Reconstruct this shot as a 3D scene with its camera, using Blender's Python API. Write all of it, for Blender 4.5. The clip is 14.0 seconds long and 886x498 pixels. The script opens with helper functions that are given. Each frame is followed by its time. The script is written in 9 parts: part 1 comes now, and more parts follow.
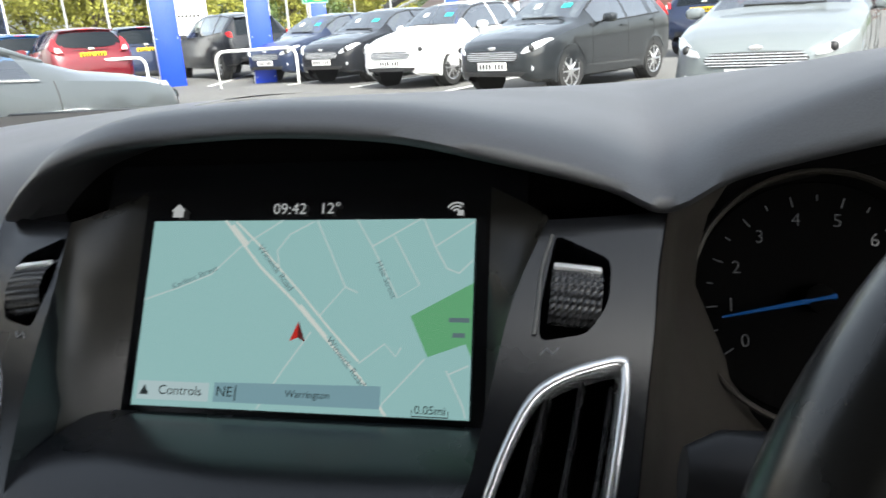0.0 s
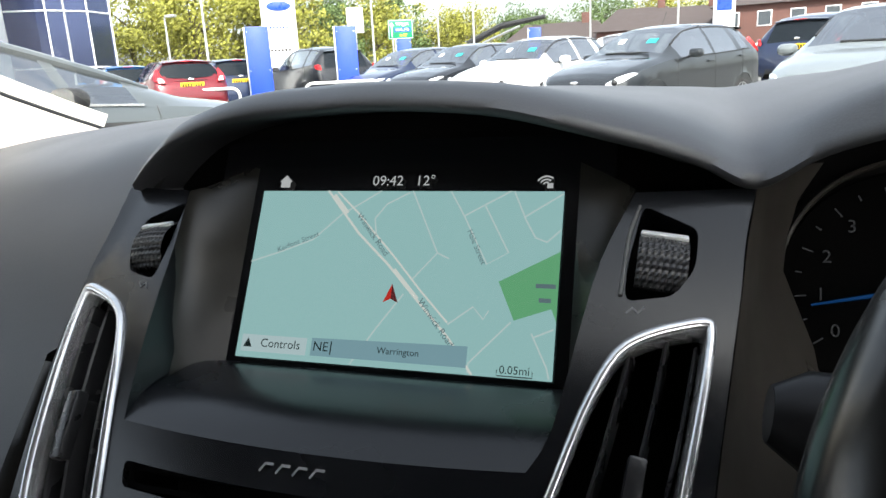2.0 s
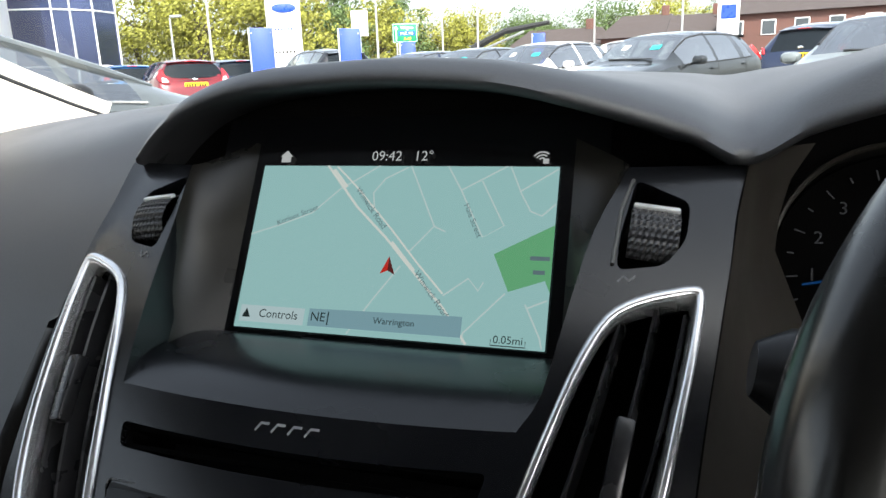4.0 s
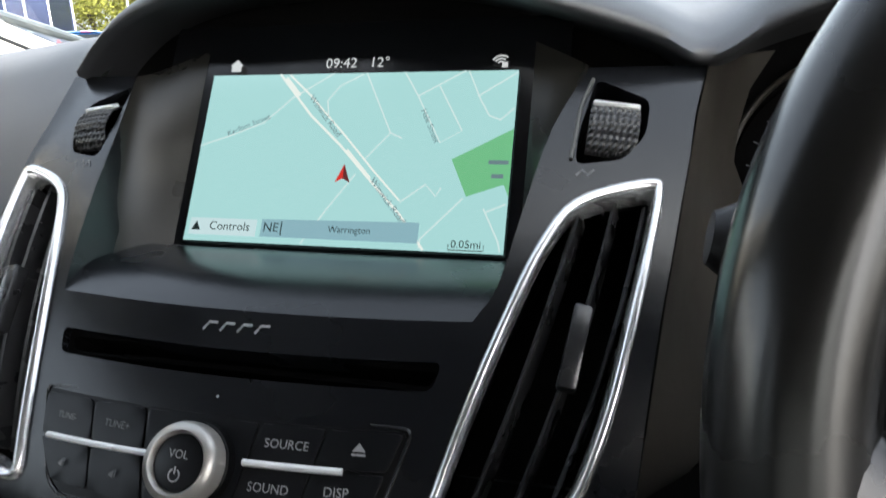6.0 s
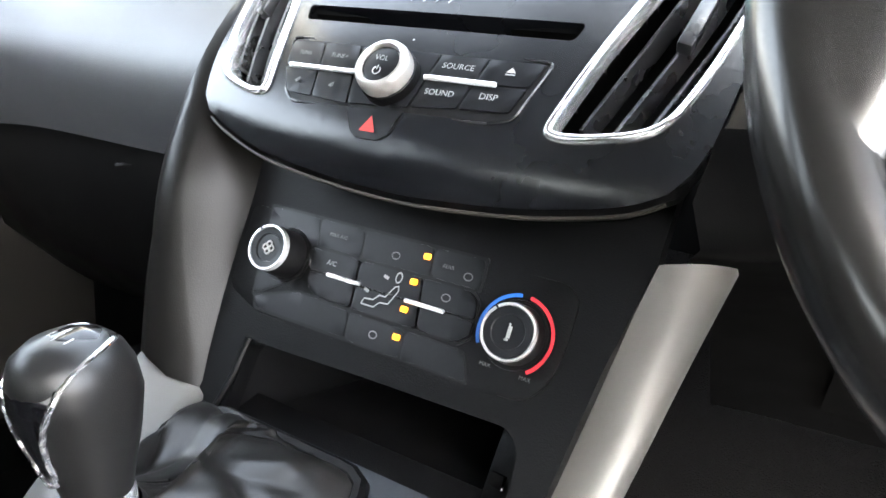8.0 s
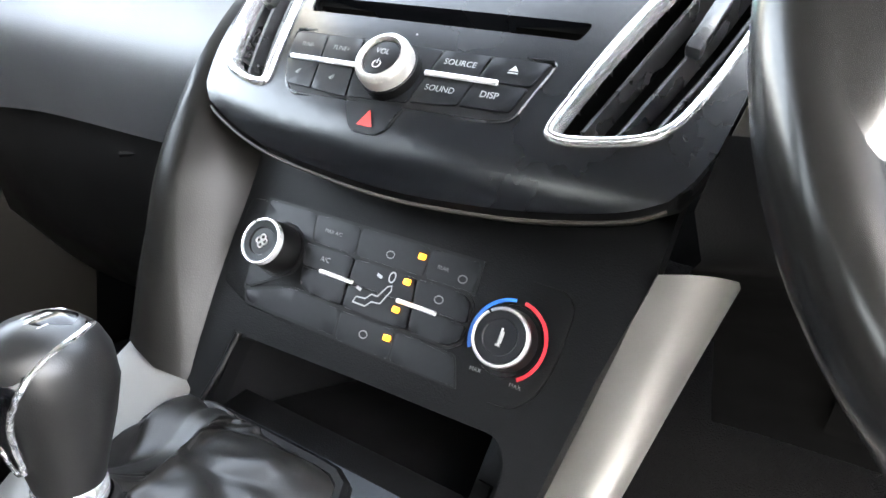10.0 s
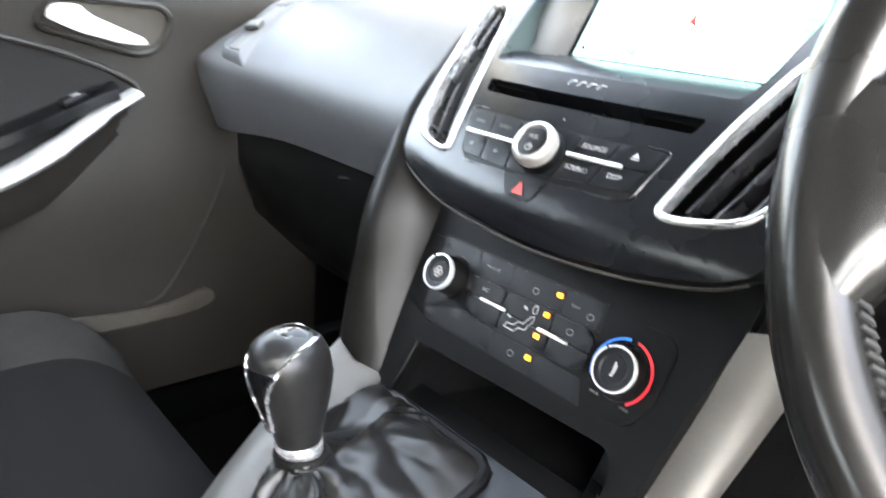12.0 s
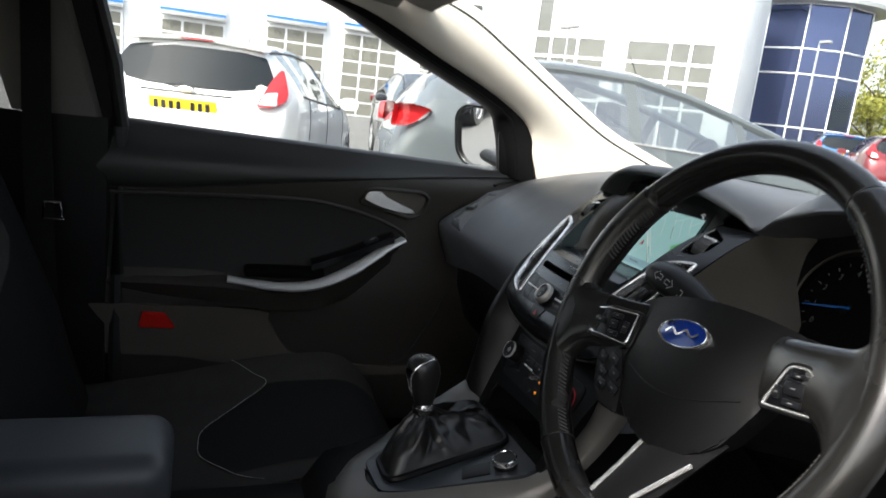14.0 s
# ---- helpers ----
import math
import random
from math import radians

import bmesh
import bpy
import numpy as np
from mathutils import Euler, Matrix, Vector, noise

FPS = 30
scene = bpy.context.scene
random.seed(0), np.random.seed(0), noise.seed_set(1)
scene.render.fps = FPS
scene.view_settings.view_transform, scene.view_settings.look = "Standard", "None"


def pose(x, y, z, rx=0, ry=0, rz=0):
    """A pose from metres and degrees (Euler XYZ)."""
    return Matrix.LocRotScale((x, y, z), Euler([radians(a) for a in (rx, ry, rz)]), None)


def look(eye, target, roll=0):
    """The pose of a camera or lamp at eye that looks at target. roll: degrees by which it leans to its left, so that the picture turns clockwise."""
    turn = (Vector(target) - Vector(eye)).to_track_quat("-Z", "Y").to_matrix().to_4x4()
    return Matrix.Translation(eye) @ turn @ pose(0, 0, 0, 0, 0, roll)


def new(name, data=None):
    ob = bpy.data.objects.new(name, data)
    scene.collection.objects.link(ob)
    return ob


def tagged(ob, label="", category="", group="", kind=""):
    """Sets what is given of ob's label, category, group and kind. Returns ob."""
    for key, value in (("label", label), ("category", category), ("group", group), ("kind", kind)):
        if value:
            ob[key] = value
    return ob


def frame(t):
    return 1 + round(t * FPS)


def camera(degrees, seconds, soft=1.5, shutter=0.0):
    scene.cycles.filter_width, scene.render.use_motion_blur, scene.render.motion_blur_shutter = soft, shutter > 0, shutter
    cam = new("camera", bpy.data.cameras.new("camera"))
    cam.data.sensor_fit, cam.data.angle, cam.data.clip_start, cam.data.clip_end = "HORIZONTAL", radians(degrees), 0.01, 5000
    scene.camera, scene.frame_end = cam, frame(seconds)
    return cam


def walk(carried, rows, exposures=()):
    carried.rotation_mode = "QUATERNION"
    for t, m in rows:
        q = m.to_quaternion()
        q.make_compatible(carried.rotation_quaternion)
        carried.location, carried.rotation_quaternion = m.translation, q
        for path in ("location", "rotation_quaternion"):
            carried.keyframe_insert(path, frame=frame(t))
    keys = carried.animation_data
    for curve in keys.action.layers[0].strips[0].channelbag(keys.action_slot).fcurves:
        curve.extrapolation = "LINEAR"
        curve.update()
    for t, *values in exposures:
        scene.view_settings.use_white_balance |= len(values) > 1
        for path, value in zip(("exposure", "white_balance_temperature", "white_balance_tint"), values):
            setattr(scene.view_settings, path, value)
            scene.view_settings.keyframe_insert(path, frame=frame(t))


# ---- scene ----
cam = camera(64.5, 14.0, shutter=0.25)
PATH = [
    (0, (0.139, -0.280, 1.092), (-0.256, 1.588, 0.498), -3.6),
    (0.5, (0.125, -0.304, 1.073), (-0.434, 1.544, 0.55), -3.5),
    (1, (0.13, -0.303, 1.062), (-0.469, 1.534, 0.548), -2.9),
    (1.5, (0.133, -0.305, 1.063), (-0.47, 1.537, 0.571), -2.9),
    (2, (0.136, -0.307, 1.066), (-0.465, 1.536, 0.574), -3.0),
    (2.5, (0.133, -0.311, 1.068), (-0.454, 1.54, 0.589), -2.8),
    (3, (0.139, -0.315, 1.059), (-0.467, 1.529, 0.576), -2.2),
    (5.5, (0.141, -0.316, 1.044), (-0.438, 1.537, 0.565), -1.6),
    (6, (0.144, -0.315, 1.017), (-0.365, 1.536, 0.457), -1.7),
    (6.5, (0.165, -0.339, 0.971), (-0.444, 1.477, 0.398), 1.1),
    (6.8, (0.176, -0.360, 0.951), (-0.545, 1.415, 0.377), 1.8),
    (7, (0.182, -0.371, 0.94), (-0.6, 1.383, 0.381), 2.9),
    (7.5, (0.198, -0.403, 0.896), (-0.664, 1.313, 0.339), 5.1),
    (8, (0.201, -0.42, 0.888), (-0.741, 1.25, 0.317), 5.2),
    (8.2, (0.199, -0.423, 0.883), (-0.751, 1.244, 0.32), 5.8),
    (10.3, (0.207, -0.408, 0.884), (-0.772, 1.242, 0.321), 7.7),
    (10.5, (0.21, -0.41, 0.884), (-0.778, 1.232, 0.311), 7.9),
    (11, (0.22, -0.404, 0.886), (-0.774, 1.226, 0.292), 8.2),
    (11.5, (0.237, -0.42, 0.896), (-0.884, 1.109, 0.256), 7.8),
    (12, (0.274, -0.46, 0.948), (-1.102, 0.836, 0.295), 5.6),
    (12.2, (0.308, -0.476, 0.977), (-1.210, 0.681, 0.382), 5.0),
    (12.5, (0.376, -0.517, 1.011), (-1.276, 0.49, 0.505), 5.8),
    (12.8, (0.463, -0.545, 1.055), (-1.278, 0.316, 0.577), 3.6),
    (13, (0.525, -0.55, 1.075), (-1.254, 0.225, 0.594), 3.3),
    (13.3, (0.627, -0.549, 1.083), (-1.174, 0.218, 0.671), 4.8),
    (13.5, (0.688, -0.554, 1.094), (-1.092, 0.235, 0.635), 4.6),
    (13.8, (0.773, -0.569, 1.101), (-1.040, 0.137, 0.640), 6.2),
    (14, (0.84, -0.586, 1.11), (-1.004, 0.08, 0.716), 6.7),
]
walk(cam, [(t, look(eye, target, roll)) for t, eye, target, roll in PATH],
     [(0.0, 1.9), (0.6, 1.9), (3.0, 1.9), (5.5, 2.0), (6.0, 2.5), (6.5, 3.0), (7.0, 3.5), (7.5, 4.4), (8.2, 5.1), (10.5, 5.25), (11.5, 5.25), (12.0, 5.1), (12.5, 3.9), (13.0, 2.3), (14.0, 1.75)])

# ---- light ----
SUN_EL, SUN_AZ = radians(45), radians(150)   # azimuth clockwise from straight ahead (+y)
world = bpy.data.worlds.new("sky")
scene.world = world
world.use_nodes = True
wn = world.node_tree.nodes
sky = wn.new("ShaderNodeTexSky")
sky.sky_type, sky.sun_disc = "NISHITA", False
sky.sun_elevation, sky.sun_rotation = SUN_EL, SUN_AZ
sky.air_density, sky.dust_density, sky.ozone_density = 1.0, 4.0, 1.0
hsv = wn.new("ShaderNodeHueSaturation")
hsv.inputs["Saturation"].default_value = 0.45
world.node_tree.links.new(sky.outputs[0], hsv.inputs["Color"])
world.node_tree.links.new(hsv.outputs[0], wn["Background"].inputs[0])
wn["Background"].inputs[1].default_value = 0.15
sun = new("sun", bpy.data.lights.new("sun", "SUN"))
sun.data.energy, sun.data.angle, sun.data.color = 2.5, radians(7.0), (1.0, 0.95, 0.88)
sdir = Vector((math.sin(SUN_AZ) * math.cos(SUN_EL), math.cos(SUN_AZ) * math.cos(SUN_EL), math.sin(SUN_EL)))
sun.matrix_world = look(sdir * 30, (0, 0, 0))

# ---- materials ----
MATS = {}


def mat(name, col, rough=0.5, metal=0.0, grain=0.0, gscale=400.0, var=0.12, vscale=6.0, bump=0.0, coat=0.0,
        emit=None, power=0.0, spec=0.5, alpha=1.0, trans=0.0, random_amount=0.0, coords="Object"):
    """A surface with colour variation at two scales, fine relief and uneven gloss."""
    if name in MATS:
        return MATS[name]
    m = bpy.data.materials.new(name)
    m.use_nodes = True
    nt, b = m.node_tree, m.node_tree.nodes["Principled BSDF"]
    b.inputs["Base Color"].default_value = (*col, 1)
    b.inputs["Roughness"].default_value = rough
    b.inputs["Metallic"].default_value = metal
    b.inputs["Specular IOR Level"].default_value = spec
    b.inputs["Coat Weight"].default_value = coat
    b.inputs["Coat Roughness"].default_value = 0.06
    b.inputs["Transmission Weight"].default_value = trans
    b.inputs["Alpha"].default_value = alpha
    if emit:
        b.inputs["Emission Color"].default_value = (*emit, 1)
        b.inputs["Emission Strength"].default_value = power
    tc = nt.nodes.new("ShaderNodeTexCoord")
    if var:
        n1 = nt.nodes.new("ShaderNodeTexNoise")
        n1.inputs["Scale"].default_value, n1.inputs["Detail"].default_value = vscale, 5
        nt.links.new(tc.outputs[coords], n1.inputs["Vector"])
        n2 = nt.nodes.new("ShaderNodeTexNoise")
        n2.inputs["Scale"].default_value, n2.inputs["Detail"].default_value = gscale, 2
        nt.links.new(tc.outputs[coords], n2.inputs["Vector"])
        add = nt.nodes.new("ShaderNodeMath")
        nt.links.new(n1.outputs[0], add.inputs[0])
        nt.links.new(n2.outputs[0], add.inputs[1])
        last = add.outputs[0]
        if random_amount:
            oi = nt.nodes.new("ShaderNodeObjectInfo")
            ra = nt.nodes.new("ShaderNodeMath")
            ra.operation = "MULTIPLY_ADD"
            ra.inputs[1].default_value = random_amount
            nt.links.new(oi.outputs["Random"], ra.inputs[0])
            nt.links.new(last, ra.inputs[2])
            last = ra.outputs[0]
        rng = nt.nodes.new("ShaderNodeMapRange")
        rng.inputs[1].default_value, rng.inputs[2].default_value = 0.6, 1.4
        rng.inputs[3].default_value, rng.inputs[4].default_value = 1 - var, 1 + var
        nt.links.new(last, rng.inputs[0])
        mul = nt.nodes.new("ShaderNodeMix")
        mul.data_type, mul.blend_type = "RGBA", "MULTIPLY"
        mul.inputs[0].default_value = 1
        mul.inputs[6].default_value = (*col, 1)
        nt.links.new(rng.outputs[0], mul.inputs[7])
        nt.links.new(mul.outputs[2], b.inputs["Base Color"])
        rr = nt.nodes.new("ShaderNodeMapRange")
        rr.inputs[1].default_value, rr.inputs[2].default_value = 0.3, 0.7
        rr.inputs[3].default_value, rr.inputs[4].default_value = max(0.02, rough - 0.06), min(1, rough + 0.06)
        nt.links.new(n1.outputs[0], rr.inputs[0])
        nt.links.new(rr.outputs[0], b.inputs["Roughness"])
    if grain:
        g = nt.nodes.new("ShaderNodeTexVoronoi")
        g.inputs["Scale"].default_value = gscale
        nt.links.new(tc.outputs[coords], g.inputs["Vector"])
        bp = nt.nodes.new("ShaderNodeBump")
        bp.inputs["Strength"].default_value, bp.inputs["Distance"].default_value = grain, bump or 0.0006
        nt.links.new(g.outputs[0], bp.inputs["Height"])
        nt.links.new(bp.outputs[0], b.inputs["Normal"])
    MATS[name] = m
    return m


pad = mat("soft_dash_plastic", (0.058, 0.0605, 0.0655), 0.50, spec=0.65, grain=0.10, gscale=900, vscale=9)
# far below real black plastic: shade low in the cabin is in this colour
dark = mat("shade_darkened_plastic", (0.0034, 0.0035, 0.0038), 0.38, spec=0.13, grain=0.15, gscale=1100, vscale=12)
satin = mat("satin_charcoal_plastic", (0.0055, 0.0061, 0.0076), 0.25, spec=0.46, grain=0.05, gscale=1500, vscale=14)
black = mat("black_plastic", (0.006, 0.006, 0.0065), 0.4, spec=0.2, vscale=20)
gloss = mat("piano_black", (0.005, 0.005, 0.006), 0.16, spec=0.35, vscale=20, var=0.05)
# near-zero black: paints the shade inside recesses, also used for dial faces
hole = mat("shade_and_dial_black", (0.002, 0.002, 0.002), 0.8, spec=0.05, vscale=30)
chrome = mat("satin_chrome", (0.80, 0.80, 0.80), 0.20, metal=0.8, var=0)
bright = mat("bright_chrome", (0.85, 0.85, 0.86), 0.10, metal=0.9, var=0)
silver = mat("silver_trim", (0.120, 0.115, 0.107), 0.42, metal=0.3, vscale=30, gscale=1500, var=0.06)
slat_black = mat("slat_black", (0.020, 0.020, 0.021), 0.27, spec=0.6, vscale=40)
slate = mat("slate_console_plate", (0.022, 0.026, 0.031), 0.34, spec=0.45, vscale=30)
insert_grey = mat("insert_grey", (0.09, 0.088, 0.083), 0.4, metal=0.3, vscale=30)
leg_black = mat("leg_black", (0.0058, 0.0053, 0.0047), 0.38, spec=0.22, grain=0.1, gscale=1100)
roller_black = mat("roller_black", (0.03, 0.03, 0.031), 0.24, vscale=40)
handle_silver = mat("handle_silver", (0.84, 0.83, 0.81), 0.34, metal=0.6, vscale=40, var=0.04)
knob_silver = mat("knob_silver", (0.40, 0.385, 0.36), 0.34, metal=0.6, vscale=40, var=0.04)
grab_silver = mat("grab_silver", (0.58, 0.57, 0.55), 0.36, metal=0.5, vscale=40, var=0.04)
strip_silver = mat("strip_silver", (0.78, 0.78, 0.77), 0.30, metal=0.3, vscale=40, var=0.04)
cheek = mat("cheek_satin", (0.020, 0.0185, 0.0155), 0.30, metal=0.2, vscale=20)
grey_trim = mat("warm_grey_trim", (0.036, 0.033, 0.028), 0.42, spec=0.2, metal=0.0, grain=0.1, gscale=1400, vscale=20)
button = mat("button_black", (0.006, 0.0065, 0.0078), 0.34, spec=0.25, vscale=40)
mark = mat("button_marking", (0.29, 0.29, 0.29), 0.5, var=0.05)
small_mark = mat("small_marking", (0.28, 0.28, 0.28), 0.5, var=0.05)
dim = mat("faint_marking", (0.13, 0.13, 0.13), 0.5, var=0.05)
leather = mat("black_leather", (0.010, 0.0098, 0.0096), 0.34, spec=0.45, grain=0.12, gscale=1500, bump=0.0003, vscale=25)
rim_leather = mat("wheel_leather", (0.0090, 0.0087, 0.0083), 0.24, spec=0.55, grain=0.05, gscale=1500, bump=0.0002, vscale=18)
fabric = mat("seat_fabric", (0.013, 0.0127, 0.0125), 0.95, spec=0.1, grain=0.6, gscale=900, bump=0.0006, vscale=25, var=0.25)
fabric2 = mat("seat_fabric_grey", (0.038, 0.036, 0.034), 0.95, spec=0.1, grain=0.6, gscale=700, bump=0.0008, vscale=25, var=0.25)
thread = mat("pale_thread", (0.45, 0.44, 0.42), 0.8)
stitch_grey = mat("grey_stitch", (0.03, 0.03, 0.03), 0.8)
hub_black = mat("hub_plastic", (0.0052, 0.0054, 0.0058), 0.42, spec=0.2, grain=0.2, gscale=900, vscale=9)
arm_leather = mat("armrest_vinyl", (0.046, 0.050, 0.055), 0.42, spec=0.4, grain=0.2, gscale=900, vscale=12)
ring_silver = mat("ring_silver", (0.70, 0.70, 0.70), 0.22, metal=0.55, var=0)
cream = mat("cream_pillar_plastic", (0.62, 0.58, 0.50), 0.6, grain=0.2, gscale=900, vscale=8)
door_pl = mat("door_plastic", (0.031, 0.0275, 0.0235), 0.42, spec=0.35, grain=0.3, gscale=900, vscale=8)
door_soft = mat("door_soft_trim", (0.0120, 0.0113, 0.0105), 0.6, spec=0.25, grain=0.4, gscale=700, vscale=8)
taupe = mat("taupe_door_plastic", (0.078, 0.069, 0.058), 0.55, spec=0.2, grain=0.3, gscale=900, vscale=8)
# footwell shade is put into the carpet's colour
carpet = mat("carpet", (0.0035, 0.0034, 0.0033), 0.95, spec=0.05, grain=0.8, gscale=500, bump=0.002, vscale=30)
# greyer than a light roof cloth, to cut its fill and reflections
headliner = mat("headliner", (0.20, 0.19, 0.175), 0.9, vscale=10)
frame_black = mat("window_frame_black", (0.004, 0.004, 0.0042), 0.5, spec=0.12, vscale=20)
sill_soft = mat("sill_soft_plastic", (0.018, 0.0178, 0.0175), 0.45, spec=0.45, grain=0.10, gscale=900, vscale=9)
pillar_grey = mat("pillar_grey", (0.10, 0.095, 0.085), 0.6, vscale=10)
rubber = mat("rubber_seal", (0.008, 0.008, 0.008), 0.55)
red_lens = mat("red_reflector", (0.5, 0.015, 0.01), 0.2)
amber = mat("amber_led", (1.0, 0.35, 0.02), 0.3, emit=(1.0, 0.26, 0.008), power=0.15)
red_mark = mat("hazard_red", (0.45, 0.03, 0.025), 0.45)
blue_arc = mat("blue_marking", (0.01, 0.13, 0.55), 0.45)
red_arc = mat("red_marking", (0.5, 0.02, 0.03), 0.45)
badge_blue = mat("badge_blue", (0.004, 0.02, 0.13), 0.15, coat=1.0)


def glow(name, col, power):
    return mat(name, (0.01, 0.01, 0.01), 0.15, emit=col, power=power, var=0)


SCR = 0.178
map_bg = glow("map_ground", (0.39, 0.68, 0.67), SCR)
map_road = glow("map_street", (0.62, 0.78, 0.76), SCR)
map_main = glow("map_main_road", (0.80, 0.86, 0.80), SCR)
map_green = glow("map_park", (0.16, 0.50, 0.24), SCR)
map_text = glow("map_lettering", (0.14, 0.22, 0.24), SCR)
map_red = glow("map_arrow", (0.65, 0.03, 0.02), SCR)
map_dark = glow("map_arrow_dark", (0.12, 0.02, 0.02), SCR)
map_btn = glow("map_button", (0.55, 0.72, 0.74), SCR)
map_bar = glow("map_bar", (0.25, 0.44, 0.50), SCR)
map_ink = glow("map_ink", (0.01, 0.02, 0.02), SCR)
lcd = glow("status_lettering", (0.75, 0.78, 0.78), SCR * 0.8)
dial_ink = glow("dial_lettering", (0.5, 0.52, 0.55), 0.012)
needle_blue = glow("needle_blue", (0.02, 0.22, 0.75), 0.034)
warn_red = glow("warning_light", (1.0, 0.08, 0.02), 0.25)


def glass(name, tint=(0.93, 0.97, 0.95), strength=0.045):
    """Thin clear pane: mostly see-through, with a faint mirror reflection."""
    m = bpy.data.materials.new(name)
    m.use_nodes = True
    nt = m.node_tree
    nt.nodes.remove(nt.nodes["Principled BSDF"])
    tr = nt.nodes.new("ShaderNodeBsdfTransparent")
    tr.inputs[0].default_value = (*tint, 1)
    gl = nt.nodes.new("ShaderNodeBsdfGlossy")
    gl.inputs["Roughness"].default_value = 0.02
    mx = nt.nodes.new("ShaderNodeMixShader")
    mx.inputs[0].default_value = strength
    nt.links.new(tr.outputs[0], mx.inputs[1])
    nt.links.new(gl.outputs[0], mx.inputs[2])
    nt.links.new(mx.outputs[0], nt.nodes["Material Output"].inputs[0])
    return m


pane = glass("clear_glass")
# unseen rear panes: the tint is added to weaken light from behind
fill_cut_glass = glass("rear_fill_cut_glass", (0.42, 0.44, 0.43), 0.05)

# ---- building helpers ----


def thing(name, at, label, category, group="", kind=""):
    ob = new(name)
    ob.location = at
    ob.empty_display_size = 0.05
    return tagged(ob, label, category, group, kind)


def finish(bm, angle=38):
    bmesh.ops.remove_doubles(bm, verts=bm.verts, dist=1e-6)
    bmesh.ops.recalc_face_normals(bm, faces=bm.faces)
    lim = radians(angle)
    for fa in bm.faces:
        fa.smooth = True
    for e in bm.edges:
        e.smooth = len(e.link_faces) == 2 and e.calc_face_angle(0) < lim


def part(name, bm, material, parent=None, label="", angle=38, fin=True):
    """Links a bmesh, in world coordinates, as one mesh object under a thing or part."""
    if fin:
        finish(bm, angle)
    me = bpy.data.meshes.new(name)
    bm.to_mesh(me)
    bm.free()
    me.materials.append(material)
    ob = new(name, me)
    if parent:
        ob.parent = parent
        m = Matrix.Translation(parent.location) if parent.type == "EMPTY" else Matrix()
        ob.matrix_parent_inverse = m.inverted()
    if label:
        ob["label"] = label
    return ob


def whole(name, bm, material, label, category, group="", kind="", angle=38):
    return tagged(part(name, bm, material, None, "", angle), label, category, group, kind)


def rbox(bm, c, size, bev=0.003, m=None, seg=2):
    """A box with rounded edges."""
    r = bmesh.ops.create_cube(bm, size=1)
    vs = r["verts"]
    bmesh.ops.scale(bm, vec=size, verts=vs)
    if bev:
        es = list({e for v in vs for e in v.link_edges})
        r = bmesh.ops.bevel(bm, geom=es, offset=min(bev, min(size) * 0.49), segments=seg, affect="EDGES", profile=0.5)
        vs = list({v for fa in r["faces"] for v in fa.verts} | {v for v in vs if v.is_valid})
    t = Matrix.Translation(c) @ (m or Matrix())
    bmesh.ops.transform(bm, matrix=t, verts=vs)
    return vs


def spline(pts, n, closed=False):
    """Catmull-Rom through the points."""
    P = [Vector(p) for p in pts]
    out, k = [], len(P)
    for i in range(k if closed else k - 1):
        a, b = P[i], P[(i + 1) % k]
        p0 = P[i - 1] if (closed or i > 0) else a * 2 - b
        p3 = P[(i + 2) % k] if (closed or i + 2 < k) else b * 2 - a
        for j in range(n):
            t = j / n
            out.append(0.5 * ((2 * a) + (b - p0) * t + (2 * p0 - 5 * a + 4 * b - p3) * t * t + (3 * a - p0 - 3 * b + p3) * t ** 3))
    if not closed:
        out.append(P[-1])
    return out


def rounded(pts, r, n=4):
    """A polygon in the plane with rounded corners; r one radius or one for each corner."""
    out, k = [], len(pts)
    rs = r if isinstance(r, (list, tuple)) else [r] * k
    for i in range(k):
        p, a, b = Vector(pts[i]), Vector(pts[i - 1]), Vector(pts[(i + 1) % k])
        u, v = (a - p), (b - p)
        q = min(rs[i], u.length * 0.48, v.length * 0.48)
        if q < 1e-5:
            out.append(p)
            continue
        s, e = p + u.normalized() * q, p + v.normalized() * q
        for j in range(n + 1):
            t = j / n
            out.append(s * (1 - t) ** 2 + p * 2 * t * (1 - t) + e * t * t)
    return out


def loft(bm, rings, closed=True, caps=True):
    rows = [[bm.verts.new(p) for p in r] for r in rings]
    for a, b in zip(rows, rows[1:]):
        n = len(a)
        for i in range(n if closed else n - 1):
            j = (i + 1) % n
            bm.faces.new((a[i], a[j], b[j], b[i]))
    if caps and closed:
        bm.faces.new(rows[0])
        bm.faces.new(rows[-1][::-1])
    return rows


def tube(bm, pts, r, seg=8, closed=False, flat=1.0, up=Vector((0, 0, 1)), caps=True):
    """A rod along the points; r one radius or one for each; flat squeezes it along up."""
    P = [Vector(p) for p in pts]
    n, rings = len(P), []
    for i, p in enumerate(P):
        t = (P[(i + 1) % n] - P[i - 1]) if closed else (P[min(i + 1, n - 1)] - P[max(i - 1, 0)])
        t.normalize()
        s = t.cross(up)
        if s.length < 1e-4:
            s = t.cross(Vector((1, 0, 0)))
        s.normalize()
        w = s.cross(t)
        q = r[i] if isinstance(r, (list, tuple)) else r
        rings.append([p + s * q * math.cos(a) + w * q * flat * math.sin(a) for a in (math.tau * k / seg for k in range(seg))])
    if closed:
        rings.append(rings[0])
    loft(bm, rings, True, caps and not closed)


